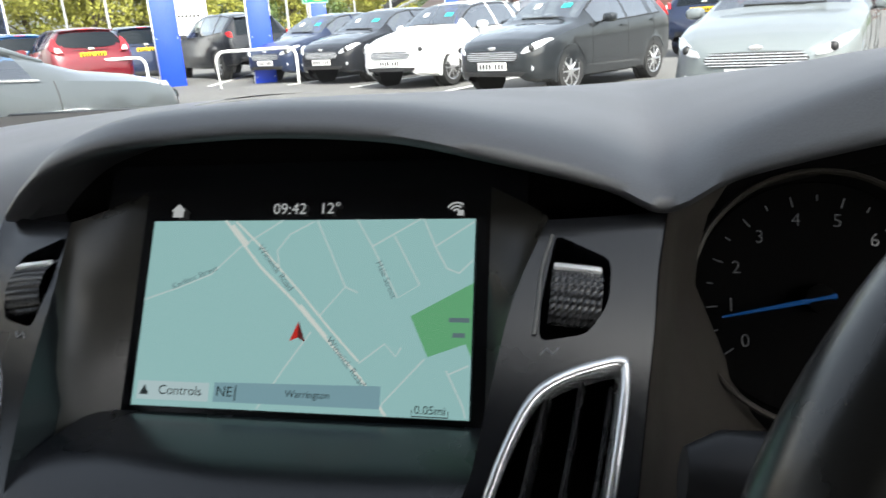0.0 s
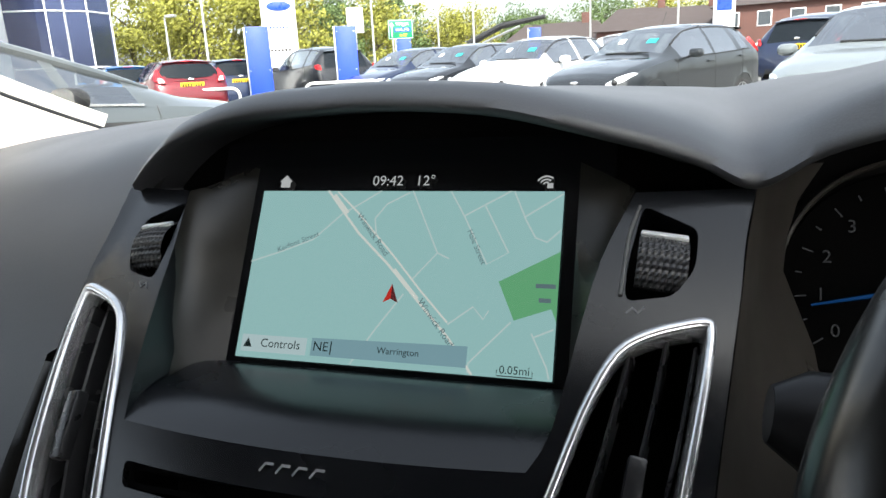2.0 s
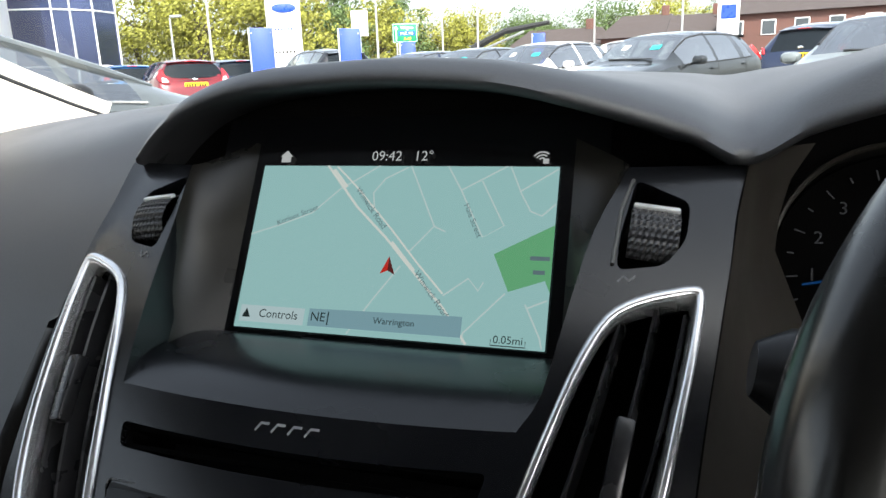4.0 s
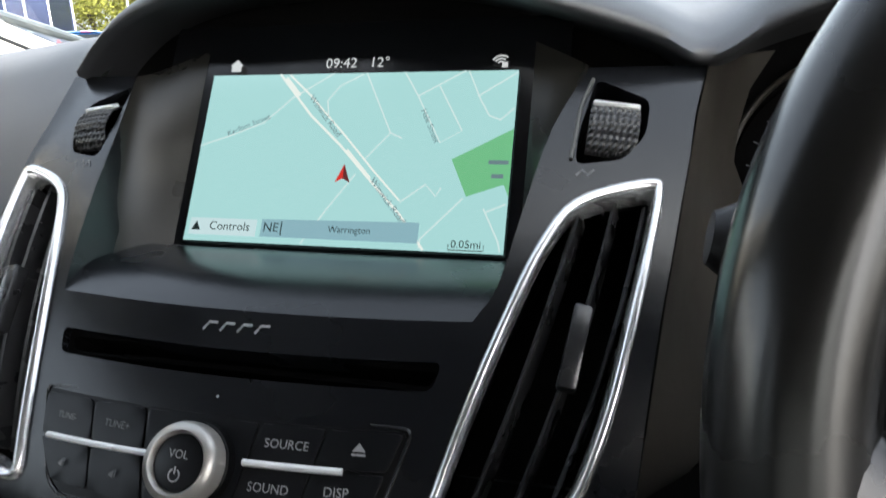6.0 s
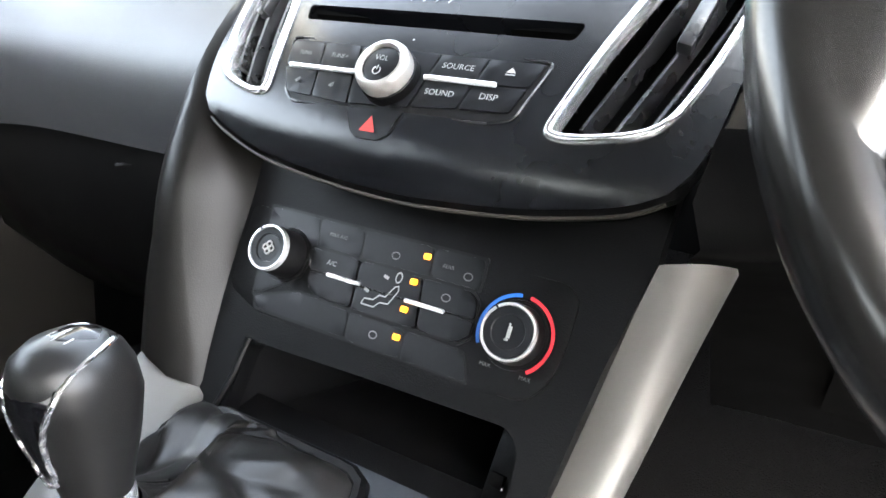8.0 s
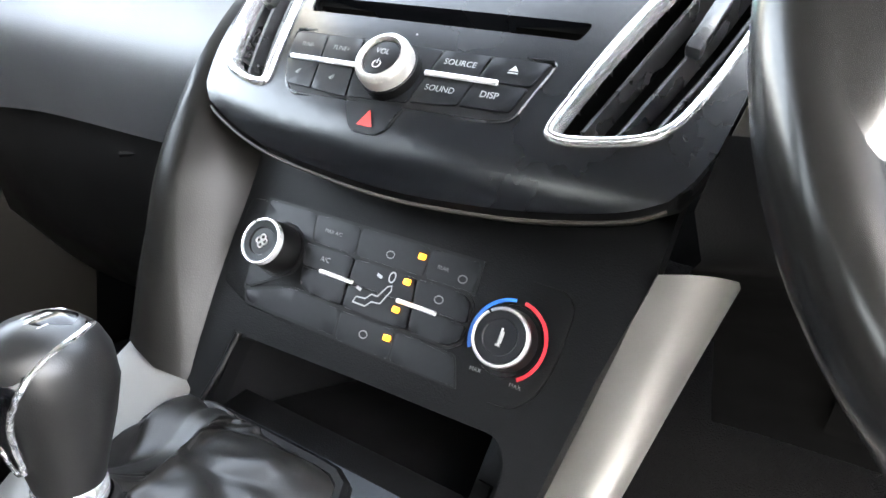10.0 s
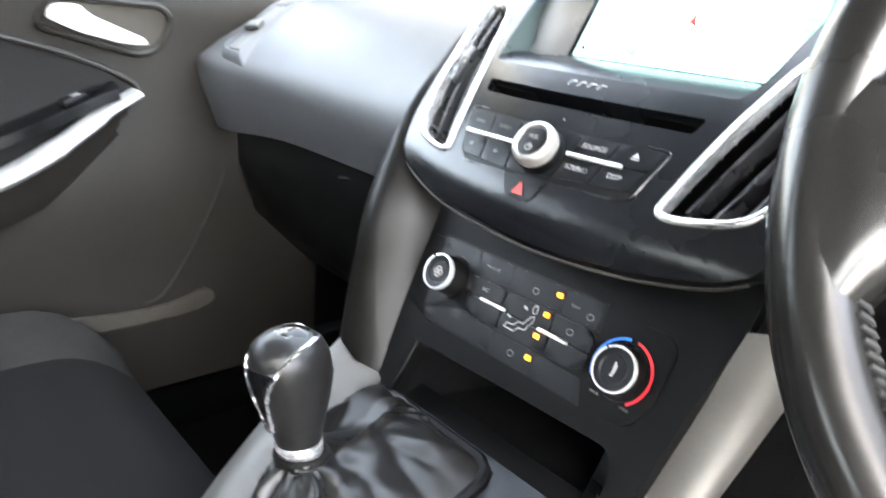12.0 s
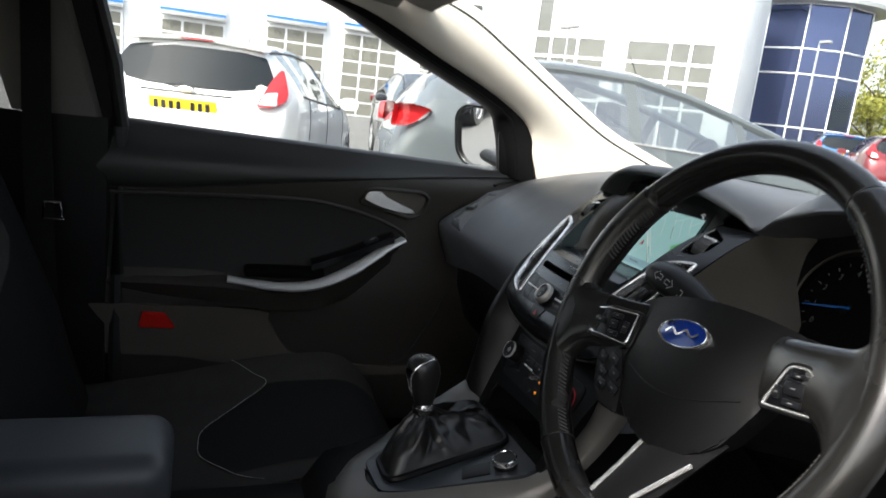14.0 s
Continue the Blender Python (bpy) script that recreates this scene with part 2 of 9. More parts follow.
def disc(bm, m, prof, seg=24):
    """A turned body: prof is a list of (radius, height) along the z axis of m."""
    rings = [[m @ Vector((r * math.cos(a), r * math.sin(a), h)) for a in (math.tau * k / seg for k in range(seg))] for r, h in prof]
    loft(bm, rings, True, True)


def sheet(bm, loops, surf, depth, cell=0.012, bev=0.0, lift=0.0):
    """A plate that follows surf(a, b): outline and holes in the plane, given thickness to the back and a soft front edge."""
    tmp = bmesh.new()
    for lp in loops:
        vs = [tmp.verts.new((p[0], p[1], 0)) for p in lp]
        for i in range(len(vs)):
            tmp.edges.new((vs[i - 1], vs[i]))
    bmesh.ops.triangle_fill(tmp, edges=tmp.edges[:], use_beauty=True)
    lo = [min(p[k] for p in loops[0]) for k in (0, 1)]
    hi = [max(p[k] for p in loops[0]) for k in (0, 1)]
    if cell:
        for k in (0, 1):
            n = int((hi[k] - lo[k]) / cell)
            for i in range(1, n + 1):
                co, no = [0, 0, 0], [0, 0, 0]
                co[k], no[k] = lo[k] + (hi[k] - lo[k]) * i / (n + 1), 1
                bmesh.ops.bisect_plane(tmp, geom=tmp.verts[:] + tmp.edges[:] + tmp.faces[:], plane_co=co, plane_no=no)

    def normal(a, b):
        e = 0.002
        n = (surf(a + e, b) - surf(a - e, b)).cross(surf(a, b + e) - surf(a, b - e))
        return n.normalized()
    pos, fro, bac = {}, {}, {}
    edge = {v for e in tmp.edges if len(e.link_faces) == 1 for v in e.verts}
    tmp.verts.index_update()
    for v in tmp.verts:
        n = normal(v.co.x, v.co.y)
        p = surf(v.co.x, v.co.y) + n * lift
        fro[v.index] = bm.verts.new(p if not (bev and v in edge) else p - n * bev * 0.0)
        if v in edge:
            bac[v.index] = bm.verts.new(p - n * depth)
    newf = []
    for fa in tmp.faces:
        try:
            newf.append(bm.faces.new([fro[v.index] for v in fa.verts]))
        except ValueError:
            pass
    rims = []
    for e in tmp.edges:
        if len(e.link_faces) == 1:
            a, b = e.verts
            try:
                bm.faces.new((fro[a.index], fro[b.index], bac[b.index], bac[a.index]))
                rims.append((fro[a.index], fro[b.index]))
            except ValueError:
                pass
    if bev:
        es = [e for e in (bm.edges.get(pair) for pair in rims) if e]
        bmesh.ops.bevel(bm, geom=es, offset=bev, segments=2, affect="EDGES", profile=0.6)
    tmp.free()


def flat(o, u, v):
    """A plane surface with its origin and two axes."""
    o, u, v = Vector(o), Vector(u), Vector(v)
    return lambda a, b: o + u * a + v * b


def text(name, body, size, m, material, parent, align="CENTER", shear=0.0, depth=0.0, label=""):
    cu = bpy.data.curves.new(name, "FONT")
    cu.body, cu.size, cu.align_x, cu.align_y, cu.shear, cu.extrude = body, size, align, "CENTER", shear, depth
    cu.resolution_u = 3
    ob = bpy.data.objects.new(name, cu)
    scene.collection.objects.link(ob)
    bpy.context.view_layer.update()
    me = bpy.data.meshes.new_from_object(ob.evaluated_get(bpy.context.evaluated_depsgraph_get()))
    bpy.data.objects.remove(ob)
    bpy.data.curves.remove(cu)
    bm = bmesh.new()
    bm.from_mesh(me)
    bpy.data.meshes.remove(me)
    bmesh.ops.transform(bm, matrix=m, verts=bm.verts)
    return part(name, bm, material, parent, label, fin=False)


def on(surf, a, b, lift=0.0):
    """The pose on a surface, x along its first and y along its second way, z out of it."""
    e = 0.002
    x = (surf(a + e, b) - surf(a - e, b)).normalized()
    z = x.cross(surf(a, b + e) - surf(a, b - e)).normalized()
    y = z.cross(x)
    p = surf(a, b) + z * lift
    return Matrix(((x.x, y.x, z.x, p.x), (x.y, y.y, z.y, p.y), (x.z, y.z, z.z, p.z), (0, 0, 0, 1)))


def lerp(xs, ys, x):
    return float(np.interp(x, xs, ys))


def rect(x0, z0, x1, z1):
    return [(x0, z0), (x1, z0), (x1, z1), (x0, z1)]

# ---- surfaces of the middle of the dashboard ----
_pc = np.polyfit([0.79, 0.82, 0.847, 0.88, 0.908, 0.935, 0.957, 0.985, 1.005, 1.03],
                 [-0.1335, -0.1235, -0.110, -0.084, -0.060, -0.036, -0.016, 0.020, 0.052, 0.092], 4)


def S1(x, z):
    """Face of the centre stack: leans away from the driver, bulges in the middle and rolls under at its foot."""
    y = float(np.polyval(_pc, max(z, 0.845)))
    if z < 0.845:
        y += 0.62 * (z - 0.845) + 15.0 * (z - 0.845) ** 2
    return Vector((x, y - 0.018 * max(-0.35, 1 - (x / 0.15) ** 2), z))


def S2(x, z):
    return Vector((x, -0.101 + (z - 0.772) * 0.5, z))


SC = flat((0, 0, 0.92), (1, 0, 0), (0, 0.5, 0.866))

dash = thing("dashboard", (0, 0.1, 0.9), "black soft-touch car dashboard with curved passenger side", "dashboard")

# centre fascia: two wings and the radio face in one moulding
wing = [(0.177, 1.004), (0.171, 0.985), (0.168, 0.968), (0.164, 0.949), (0.161, 0.933), (0.157, 0.912), (0.153, 0.885), (0.1510, 0.869), (0.1490, 0.855), (0.1445, 0.843)]
low_edge = [(0.137, 0.8330), (0.119, 0.8250), (0.082, 0.8175), (0.044, 0.8135), (0.0, 0.8115), (-0.052, 0.8145), (-0.088, 0.8185), (-0.120, 0.8265), (-0.143, 0.8345)]
inner = [(0.122, 1.004), (0.109, 0.980), (0.101, 0.950), (0.095, 0.925), (0.087, 0.9135)]
outline = ([Vector(p) for p in spline([(x, z, 0) for x, z in wing], 3)] + spline([(x, z, 0) for x, z in low_edge], 3)
           + spline([(-0.153, 0.843, 0), (-0.159, 0.855, 0)] + [(-x - lerp([0.83, 0.93, 0.985], [0.012, 0.014, 0.010], z), z, 0) for x, z in wing[:-2][::-1]], 3)
           + spline([(-x - 0.014, z, 0) for x, z in inner[:4]] + [(-0.106, 0.9135, 0)], 3)
           + spline([(x, z, 0) for x, z in inner[::-1]], 3))
vent_line = [(0.0785, 0.8520), (0.0810, 0.8635), (0.090, 0.892), (0.100, 0.918), (0.108, 0.936), (0.1175, 0.9495), (0.130, 0.9555), (0.147, 0.9585),
             (0.1545, 0.9585), (0.1565, 0.955), (0.1545, 0.942), (0.149, 0.918), (0.143, 0.893), (0.137, 0.875), (0.130, 0.861), (0.119, 0.8538), (0.100, 0.8497), (0.085, 0.8487)]
vent_r = [(p.x, p.y) for p in spline([(x, z, 0) for x, z in vent_line], 3, True)]
roller_r = rounded([(0.126, 0.999), (0.151, 0.9895), (0.1495, 0.976), (0.1405, 0.967), (0.120, 0.9655), (0.1205, 0.978)], 0.004)
slot_line = rounded([(-0.094, 0.8925), (0.075, 0.8925), (0.078, 0.901), (-0.097, 0.901)], 0.003)
VX = lambda sgn, x: x if sgn > 0 else -x - 0.017      # the passenger vent stands further out
RX = lambda sgn, x: x if sgn > 0 else -x - 0.006
WX = lambda x, z: -x - lerp([0.83, 0.93, 0.985], [0.012, 0.014, 0.010], z)
bm = bmesh.new()
sheet(bm, [outline, vent_r, [(VX(-1, p[0]), p[1]) for p in vent_r], roller_r, [(RX(-1, p[0]), p[1]) for p in roller_r], slot_line], S1, 0.022, 0.007, 0.0)
part("centre_fascia", bm, satin, dash, "satin charcoal moulding round screen and radio", angle=30)

# cheeks beside the screen, the shelf below it and the dark hollow above
for sgn in (1, -1):
    bm = bmesh.new()
    edge = [S1(sgn * (x + (0.014 if sgn < 0 else 0)), z) for x, z in inner[:4]] + [S1(0.087 if sgn > 0 else -0.106, 0.9135)]
    edge = spline(edge, 3)
    scr = [SC(sgn * 0.094, b) + Vector((0, 0.002, 0)) for b in np.linspace(0.112, -0.004, len(edge))]
    rows = []
    for t in np.linspace(0, 1, 7):
        rows.append([a.lerp(b, t) + Vector((sgn * 0.010 * math.sin(t * math.pi), 0, -0.004 * math.sin(t * math.pi))) for a, b in zip(edge, scr)])
    loft(bm, rows, False)
    part("screen_cheek", bm, cheek, dash, "warm grey concave side of the screen recess")
bm = bmesh.new()
rows = []
for t in np.linspace(0, 1, 11):
    row = []
    for s in np.linspace(0, 1, 17):
        a = S1(-0.1085 + s * 0.198, 0.9135)
        b = SC(-0.104 + s * 0.206, -0.003)
        p = a.lerp(b, t)
        p.z += 0.0075 * math.sin(min(1, t * 2.2) * math.pi / 2) * (1 - t) ** 0.5
        row.append(p)
    rows.append(row)
loft(bm, rows, False)
part("screen_shelf", bm, satin, dash, "rounded shelf under the screen")

# display
disp = thing("infotainment_display", (0, 0.02, 0.96), "lit touchscreen showing a pale blue navigation map", "display")
bm = bmesh.new()
sheet(bm, [rounded(rect(-0.118, -0.008, 0.112, 0.128), 0.004)], SC, 0.01, 0, 0.0, -0.002)
part("screen_glass", bm, gloss, disp, "glossy black screen surround")
H = 0.096


def uv(u, v):
    """From the map's own units (0..530, 0..300, v down) to the screen's plane."""
    return (-0.087 + 0.174 * u, H * (1 - v))


def plate(name, poly, material, lift, parent=disp, surf=SC, label=""):
    bm = bmesh.new()
    bm.faces.new([bm.verts.new(on(surf, a, b, lift).translation) for a, b in poly])
    return part(name, bm, material, parent, label, fin=False)


def stroke(bm, pts, w, surf, lift):
    """A flat band along points of a surface."""
    P = [Vector((p[0], p[1])) for p in pts]
    L, R = [], []
    for i, p in enumerate(P):
        t = (P[min(i + 1, len(P) - 1)] - P[max(i - 1, 0)]).normalized()
        n = Vector((-t.y, t.x))
        for lst, k in ((L, 1), (R, -1)):
            q = p + n * w * 0.5 * k
            m = on(surf, q.x, q.y, lift)
            lst.append(bm.verts.new(m.translation))
    for i in range(len(P) - 1):
        bm.faces.new((L[i], R[i], R[i + 1], L[i + 1]))


plate("map", [uv(0, 1), uv(1, 1), uv(1, 0), uv(0, 0)], map_bg, 0.0006, label="pale blue map ground")
plate("map_park", [uv(0.827, 0.504), uv(1.0, 0.332), uv(1.0, 0.700), uv(0.984, 0.636), uv(0.88, 0.705)], map_green, 0.0008)
streets = [[(0.0, 0.442), (0.104, 0.377), (0.21, 0.30), (0.297, 0.148), (0.37, 0.065), (0.425, 0.0)], [(0.427, 0.271), (0.415, 0.168), (0.45, 0.08), (0.522, 0.01)],
           [(0.531, 0.0), (0.632, 0.359), (0.561, 0.512)], [(0.632, 0.359), (0.67, 0.389)], [(0.654, 0.0), (0.703, 0.14), (0.787, 0.413), (0.849, 0.345), (0.768, 0.088)],
           [(0.703, 0.147), (0.843, 0.0)], [(0.852, 0.0), (0.894, 0.165), (0.925, 0.26), (0.959, 0.284), (0.998, 0.215)], [(0.887, 0.149), (0.998, 0.016)],
           [(0.395, 0.995), (0.463, 0.796), (0.539, 0.595)], [(0.686, 0.747), (0.758, 0.645), (0.791, 0.709), (0.805, 0.662)], [(0.759, 0.99), (0.759, 0.94), (0.872, 0.715)],
           [(0.933, 0.767), (0.982, 0.936), (0.99, 0.99)], [(0.939, 0.787), (0.995, 0.74)]]
for st in streets:
    bm = bmesh.new()
    stroke(bm, [uv(*p) for p in st], 0.0008, SC, 0.0011)
    part("map_street", bm, map_road, disp, fin=False)
bm = bmesh.new()
for st, w in (([(0.240, 0.0), (0.299, 0.12), (0.367, 0.257), (0.48, 0.436), (0.588, 0.632), (0.691, 0.814), (0.772, 0.998)], 0.0013), ([(0.274, 0.006), (0.356, 0.136), (0.494, 0.385), (0.593, 0.574), (0.685, 0.737)], 0.0010),
              ([(0.262, 0.03), (0.318, 0.14)], 0.0030), ([(0.50, 0.46), (0.585, 0.62)], 0.0020)):
    stroke(bm, [uv(*p) for p in st], w, SC, 0.0013)
part("map_main_road", bm, map_main, disp, fin=False)


def map_text_at(body, u, v, deg, size, m=map_text):
    a, b = uv(u, v)
    text("map_lettering", body, size, on(SC, a, b, 0.0016) @ pose(0, 0, 0, 0, 0, deg), m, disp)


map_text_at("Winwick Road", 0.415, 0.262, -49, 0.0050)
map_text_at("Winwick Road", 0.650, 0.742, -49, 0.0050)
map_text_at("Kerfoot Street", 0.160, 0.318, 23, 0.0044)
map_text_at("Hale Street", 0.752, 0.32, -63, 0.0044)
bm = bmesh.new()
for k, w in ((0, 0.010), (1, 0.006)):
    a, b = uv(0.965, 0.52 + 0.075 * k)
    stroke(bm, [(a - w / 2, b), (a + w / 2, b)], 0.0022, SC, 0.0016)
part("park_lettering", bm, map_text, disp, "unreadable park name", fin=False)
ax, ay = uv(0.502, 0.597)
plate("position_arrow", [(ax, ay + 0.0052), (ax - 0.0042, ay - 0.0048), (ax, ay - 0.0028)], map_red, 0.0019, label="red position arrow")
plate("position_arrow", [(ax, ay + 0.0052), (ax, ay - 0.0028), (ax + 0.0042, ay - 0.0048)], map_dark, 0.0019)
plate("controls_button", [uv(0.02, 0.968), uv(0.247, 0.968), uv(0.247, 0.872), uv(0.02, 0.872)], map_btn, 0.0020)
plate("location_bar", [uv(0.263, 0.966), uv(0.755, 0.966), uv(0.755, 0.855), uv(0.263, 0.868)], map_bar, 0.0020)
plate("bar_divider", [uv(0.328, 0.955), uv(0.332, 0.955), uv(0.332, 0.880), uv(0.328, 0.880)], map_ink, 0.0024)
a, b = uv(0.044, 0.920)
plate("controls_triangle", [(a - 0.0026, b - 0.0022), (a + 0.0026, b - 0.0022), (a, b + 0.0028)], map_ink, 0.0024)
for body, u, v, s, col in (("Controls", 0.158, 0.918, 0.0066, map_ink), ("NE", 0.296, 0.915, 0.0070, map_ink), ("Warrington", 0.546, 0.912, 0.0048, map_ink), ("0.05mi", 0.895, 0.962, 0.0056, map_ink)):
    a, b = uv(u, v)
    text("screen_lettering", body, s, on(SC, a, b, 0.0024), col, disp)
bm = bmesh.new()
stroke(bm, [uv(0.845, 0.962), uv(0.845, 0.992), uv(0.945, 0.992), uv(0.945, 0.962)], 0.0005, SC, 0.0024)
part("scale_bracket", bm, map_ink, disp, fin=False)
text("clock_lettering", "09:42   12°", 0.0083, on(SC, -0.001, H + 0.0058, 0.0006), lcd, disp, label="white clock and temperature digits")
hx, hz = -0.0735, H + 0.0055
plate("home_icon", [(hx - 0.003, hz - 0.0035), (hx + 0.003, hz - 0.0035), (hx + 0.003, hz), (hx + 0.0042, hz), (hx, hz + 0.004), (hx - 0.0042, hz), (hx - 0.003, hz)], lcd, 0.0008)
bm = bmesh.new()
for r in (0.0018, 0.0035, 0.0052):
    stroke(bm, [(0.0775 + r * math.cos(a), H + 0.003 + r * math.sin(a)) for a in np.linspace(radians(50), radians(150), 7)], 0.0009, SC, 0.0008)
stroke(bm, [(0.078, H + 0.003), (0.081, H + 0.003)], 0.0028, SC, 0.0008)
part("wireless_icon", bm, lcd, disp, fin=False)

# hood over the screen, running back to the windscreen
arc = [(-0.178, 1.003), (-0.160, 1.018), (-0.135, 1.0325), (-0.094, 1.0435), (-0.045, 1.047), (0.0, 1.0475), (0.058, 1.0425), (0.116, 1.0275), (0.150, 1.016), (0.177, 1.004)]
arcs = spline([(x, z, 0) for x, z in arc], 5)


def top_z(x, y):
    """Height of the dashboard's top towards the windscreen."""
    return 1.058 - 0.03 * max(0, (y - 0.1) / 0.42) - 0.03 * max(0, -x - 0.15) / 0.55


hood_line = [(0.205, 1.020), (0.24, 1.0325), (0.29, 1.046), (0.34, 1.054), (0.39, 1.055), (0.44, 1.050), (0.49, 1.038), (0.53, 1.020), (0.555, 0.99)]
both = spline([(x, z, 0) for x, z in arc + hood_line], 6)
rings = []
for p in both:
    x, z = p.x, p.y
    a_ = 1 if x < 0.12 else (0 if x > 0.23 else (0.23 - x) / 0.11)      # 1 over the screen, 0 over the instruments
    a_ = a_ * a_ * (3 - 2 * a_)
    k = max(0, 1 - abs(x) / 0.178)
    kb_ = max(0, min(1, (x - 0.176) / 0.10))
    lip = a_ * (0.046 - 0.016 * min(1, k * 2)) + (1 - a_) * (0.050 - 0.030 * kb_)
    up = 0.0135 * a_ + (0.012 + 0.014 * kb_) * (1 - a_)
    back = top_z(x, 0.2) * a_ + 1.05 * (1 - a_)
    sx = lambda f: x * (1 + f * (1 if x < 0 else max(0, 1 - x / 0.15)))
    y4, y5, y6 = 0.12 * a_ + 0.17 * (1 - a_), 0.20 * a_ + 0.28 * (1 - a_), 0.34 * a_ + 0.40 * (1 - a_)
    z3 = z + up
    rings.append([Vector(q) for q in ((x * 0.97 if x < 0.15 else x + 0.004 * (1 - a_), 0.085 * a_ + 0.125 * (1 - a_), z - 0.004 * a_ - 0.012 * (1 - a_)), (x, lip + 0.006, z - 0.0005), (x, lip, z + 0.0015), (x, lip - 0.001, z + 0.0045), (sx(0.004), lip + 0.004, z + 0.0085),
                                      (sx(0.01), lip + 0.013, z + up * 0.93), (sx(0.02), lip + 0.034, z3 + 0.12 * (back - z3) + 0.002), (sx(0.03), y4, lerp([0, 1], [z3, back], 0.48) + 0.005 * kb_),
                                      (sx(0.05), y5, lerp([0, 1], [z3, back], 0.82)), (sx(0.1), y6, top_z(x, 0.34) * a_ + 1.038 * (1 - a_)), (sx(0.16), 0.54, (top_z(x, 0.54) - 0.01) * a_ + 1.015 * (1 - a_)))])
bm = bmesh.new()
loft(bm, rings, False)
part("dash_hood", bm, pad, dash, "soft black hood over screen and instruments", angle=70)
hood_rings = [r for r in rings if r[1].x > 0.176]
rings = [r for r in rings if r[1].x < 0.178]
bm = bmesh.new()
loft(bm, [[r[0] for r in rings], [Vector((r[0].x * 0.98, 0.10, r[0].z - 0.07)) for r in rings]], False)
part("hood_lining", bm, black, dash)

# passenger side pad
secs = [(-0.166, [(0.54, 1.03), (0.30, 1.046), (0.12, 1.040), (0.060, 1.008), (0.004, 0.962), (-0.045, 0.910), (-0.088, 0.855), (-0.095, 0.80)]),
        (-0.20, [(0.54, 1.03), (0.30, 1.043), (0.13, 1.032), (0.065, 0.998), (0.006, 0.946), (-0.040, 0.895), (-0.072, 0.845), (-0.06, 0.785)]),
        (-0.32, [(0.53, 1.025), (0.30, 1.035), (0.15, 1.018), (0.075, 0.980), (0.008, 0.930), (-0.035, 0.880), (-0.055, 0.835), (-0.03, 0.775)]),
        (-0.50, [(0.50, 1.015), (0.30, 1.018), (0.17, 0.996), (0.085, 0.960), (0.012, 0.915), (-0.035, 0.872), (-0.052, 0.838), (-0.02, 0.770)]),
        (-0.62, [(0.44, 1.000), (0.28, 0.997), (0.18, 0.976), (0.090, 0.943), (0.020, 0.908), (-0.040, 0.870), (-0.060, 0.842), (-0.03, 0.760)]),
        (-0.668, [(0.38, 0.990), (0.25, 0.985), (0.17, 0.968), (0.090, 0.938), (0.022, 0.904), (-0.038, 0.868), (-0.058, 0.840), (-0.03, 0.760)]),
        (-0.690, [(0.34, 0.980), (0.23, 0.975), (0.16, 0.955), (0.095, 0.926), (0.035, 0.892), (-0.015, 0.856), (-0.030, 0.830), (0.0, 0.760)])]
cols = [spline([(0, y, z) for y, z in s], 5) for _, s in secs]
rings = []
for j in range(len(cols[0])):
    rings.append(spline([(secs[i][0], cols[i][j].y, cols[i][j].z) for i in range(len(secs))], 6))
bm = bmesh.new()
loft(bm, rings, False)
part("passenger_pad", bm, pad, dash, "large curved black soft pad before the passenger seat", angle=60)

# lower dash and glovebox
rings = []
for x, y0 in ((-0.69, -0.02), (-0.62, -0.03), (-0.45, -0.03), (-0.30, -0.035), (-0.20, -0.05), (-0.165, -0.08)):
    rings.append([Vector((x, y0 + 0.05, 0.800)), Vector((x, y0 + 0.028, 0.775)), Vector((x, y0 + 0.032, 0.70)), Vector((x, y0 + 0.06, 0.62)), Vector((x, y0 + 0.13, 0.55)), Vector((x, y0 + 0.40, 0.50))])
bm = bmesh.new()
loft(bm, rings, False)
part("glovebox", bm, dark, dash, "plastic glovebox front, colour darkened for shade", angle=50)
bm = bmesh.new()
tube(bm, spline([(-0.40, -0.002, 0.745), (-0.36, 0.0, 0.752), (-0.30, -0.005, 0.750), (-0.27, -0.010, 0.740)], 4), 0.003, 6)
part("glovebox_seam", bm, black, dash)
bm = bmesh.new()
m = on(lambda a, b: Vector((a, lerp([0.838, 0.872, 0.915], [-0.054, -0.037, 0.010], b), b)), -0.475, 0.890, 0.0004)
for dx in (-0.013, 0.013):
    rbox(bm, (0, 0, 0), (0.0008, 0.012, 0.0006), 0, m @ Matrix.Translation((dx, 0, 0)))
for dy in (-0.006, 0.006):
    rbox(bm, (0, 0, 0), (0.026, 0.0008, 0.0006), 0, m @ Matrix.Translation((0, dy, 0)))
part("airbag_marking", bm, dark, dash, "faint moulded airbag outline")

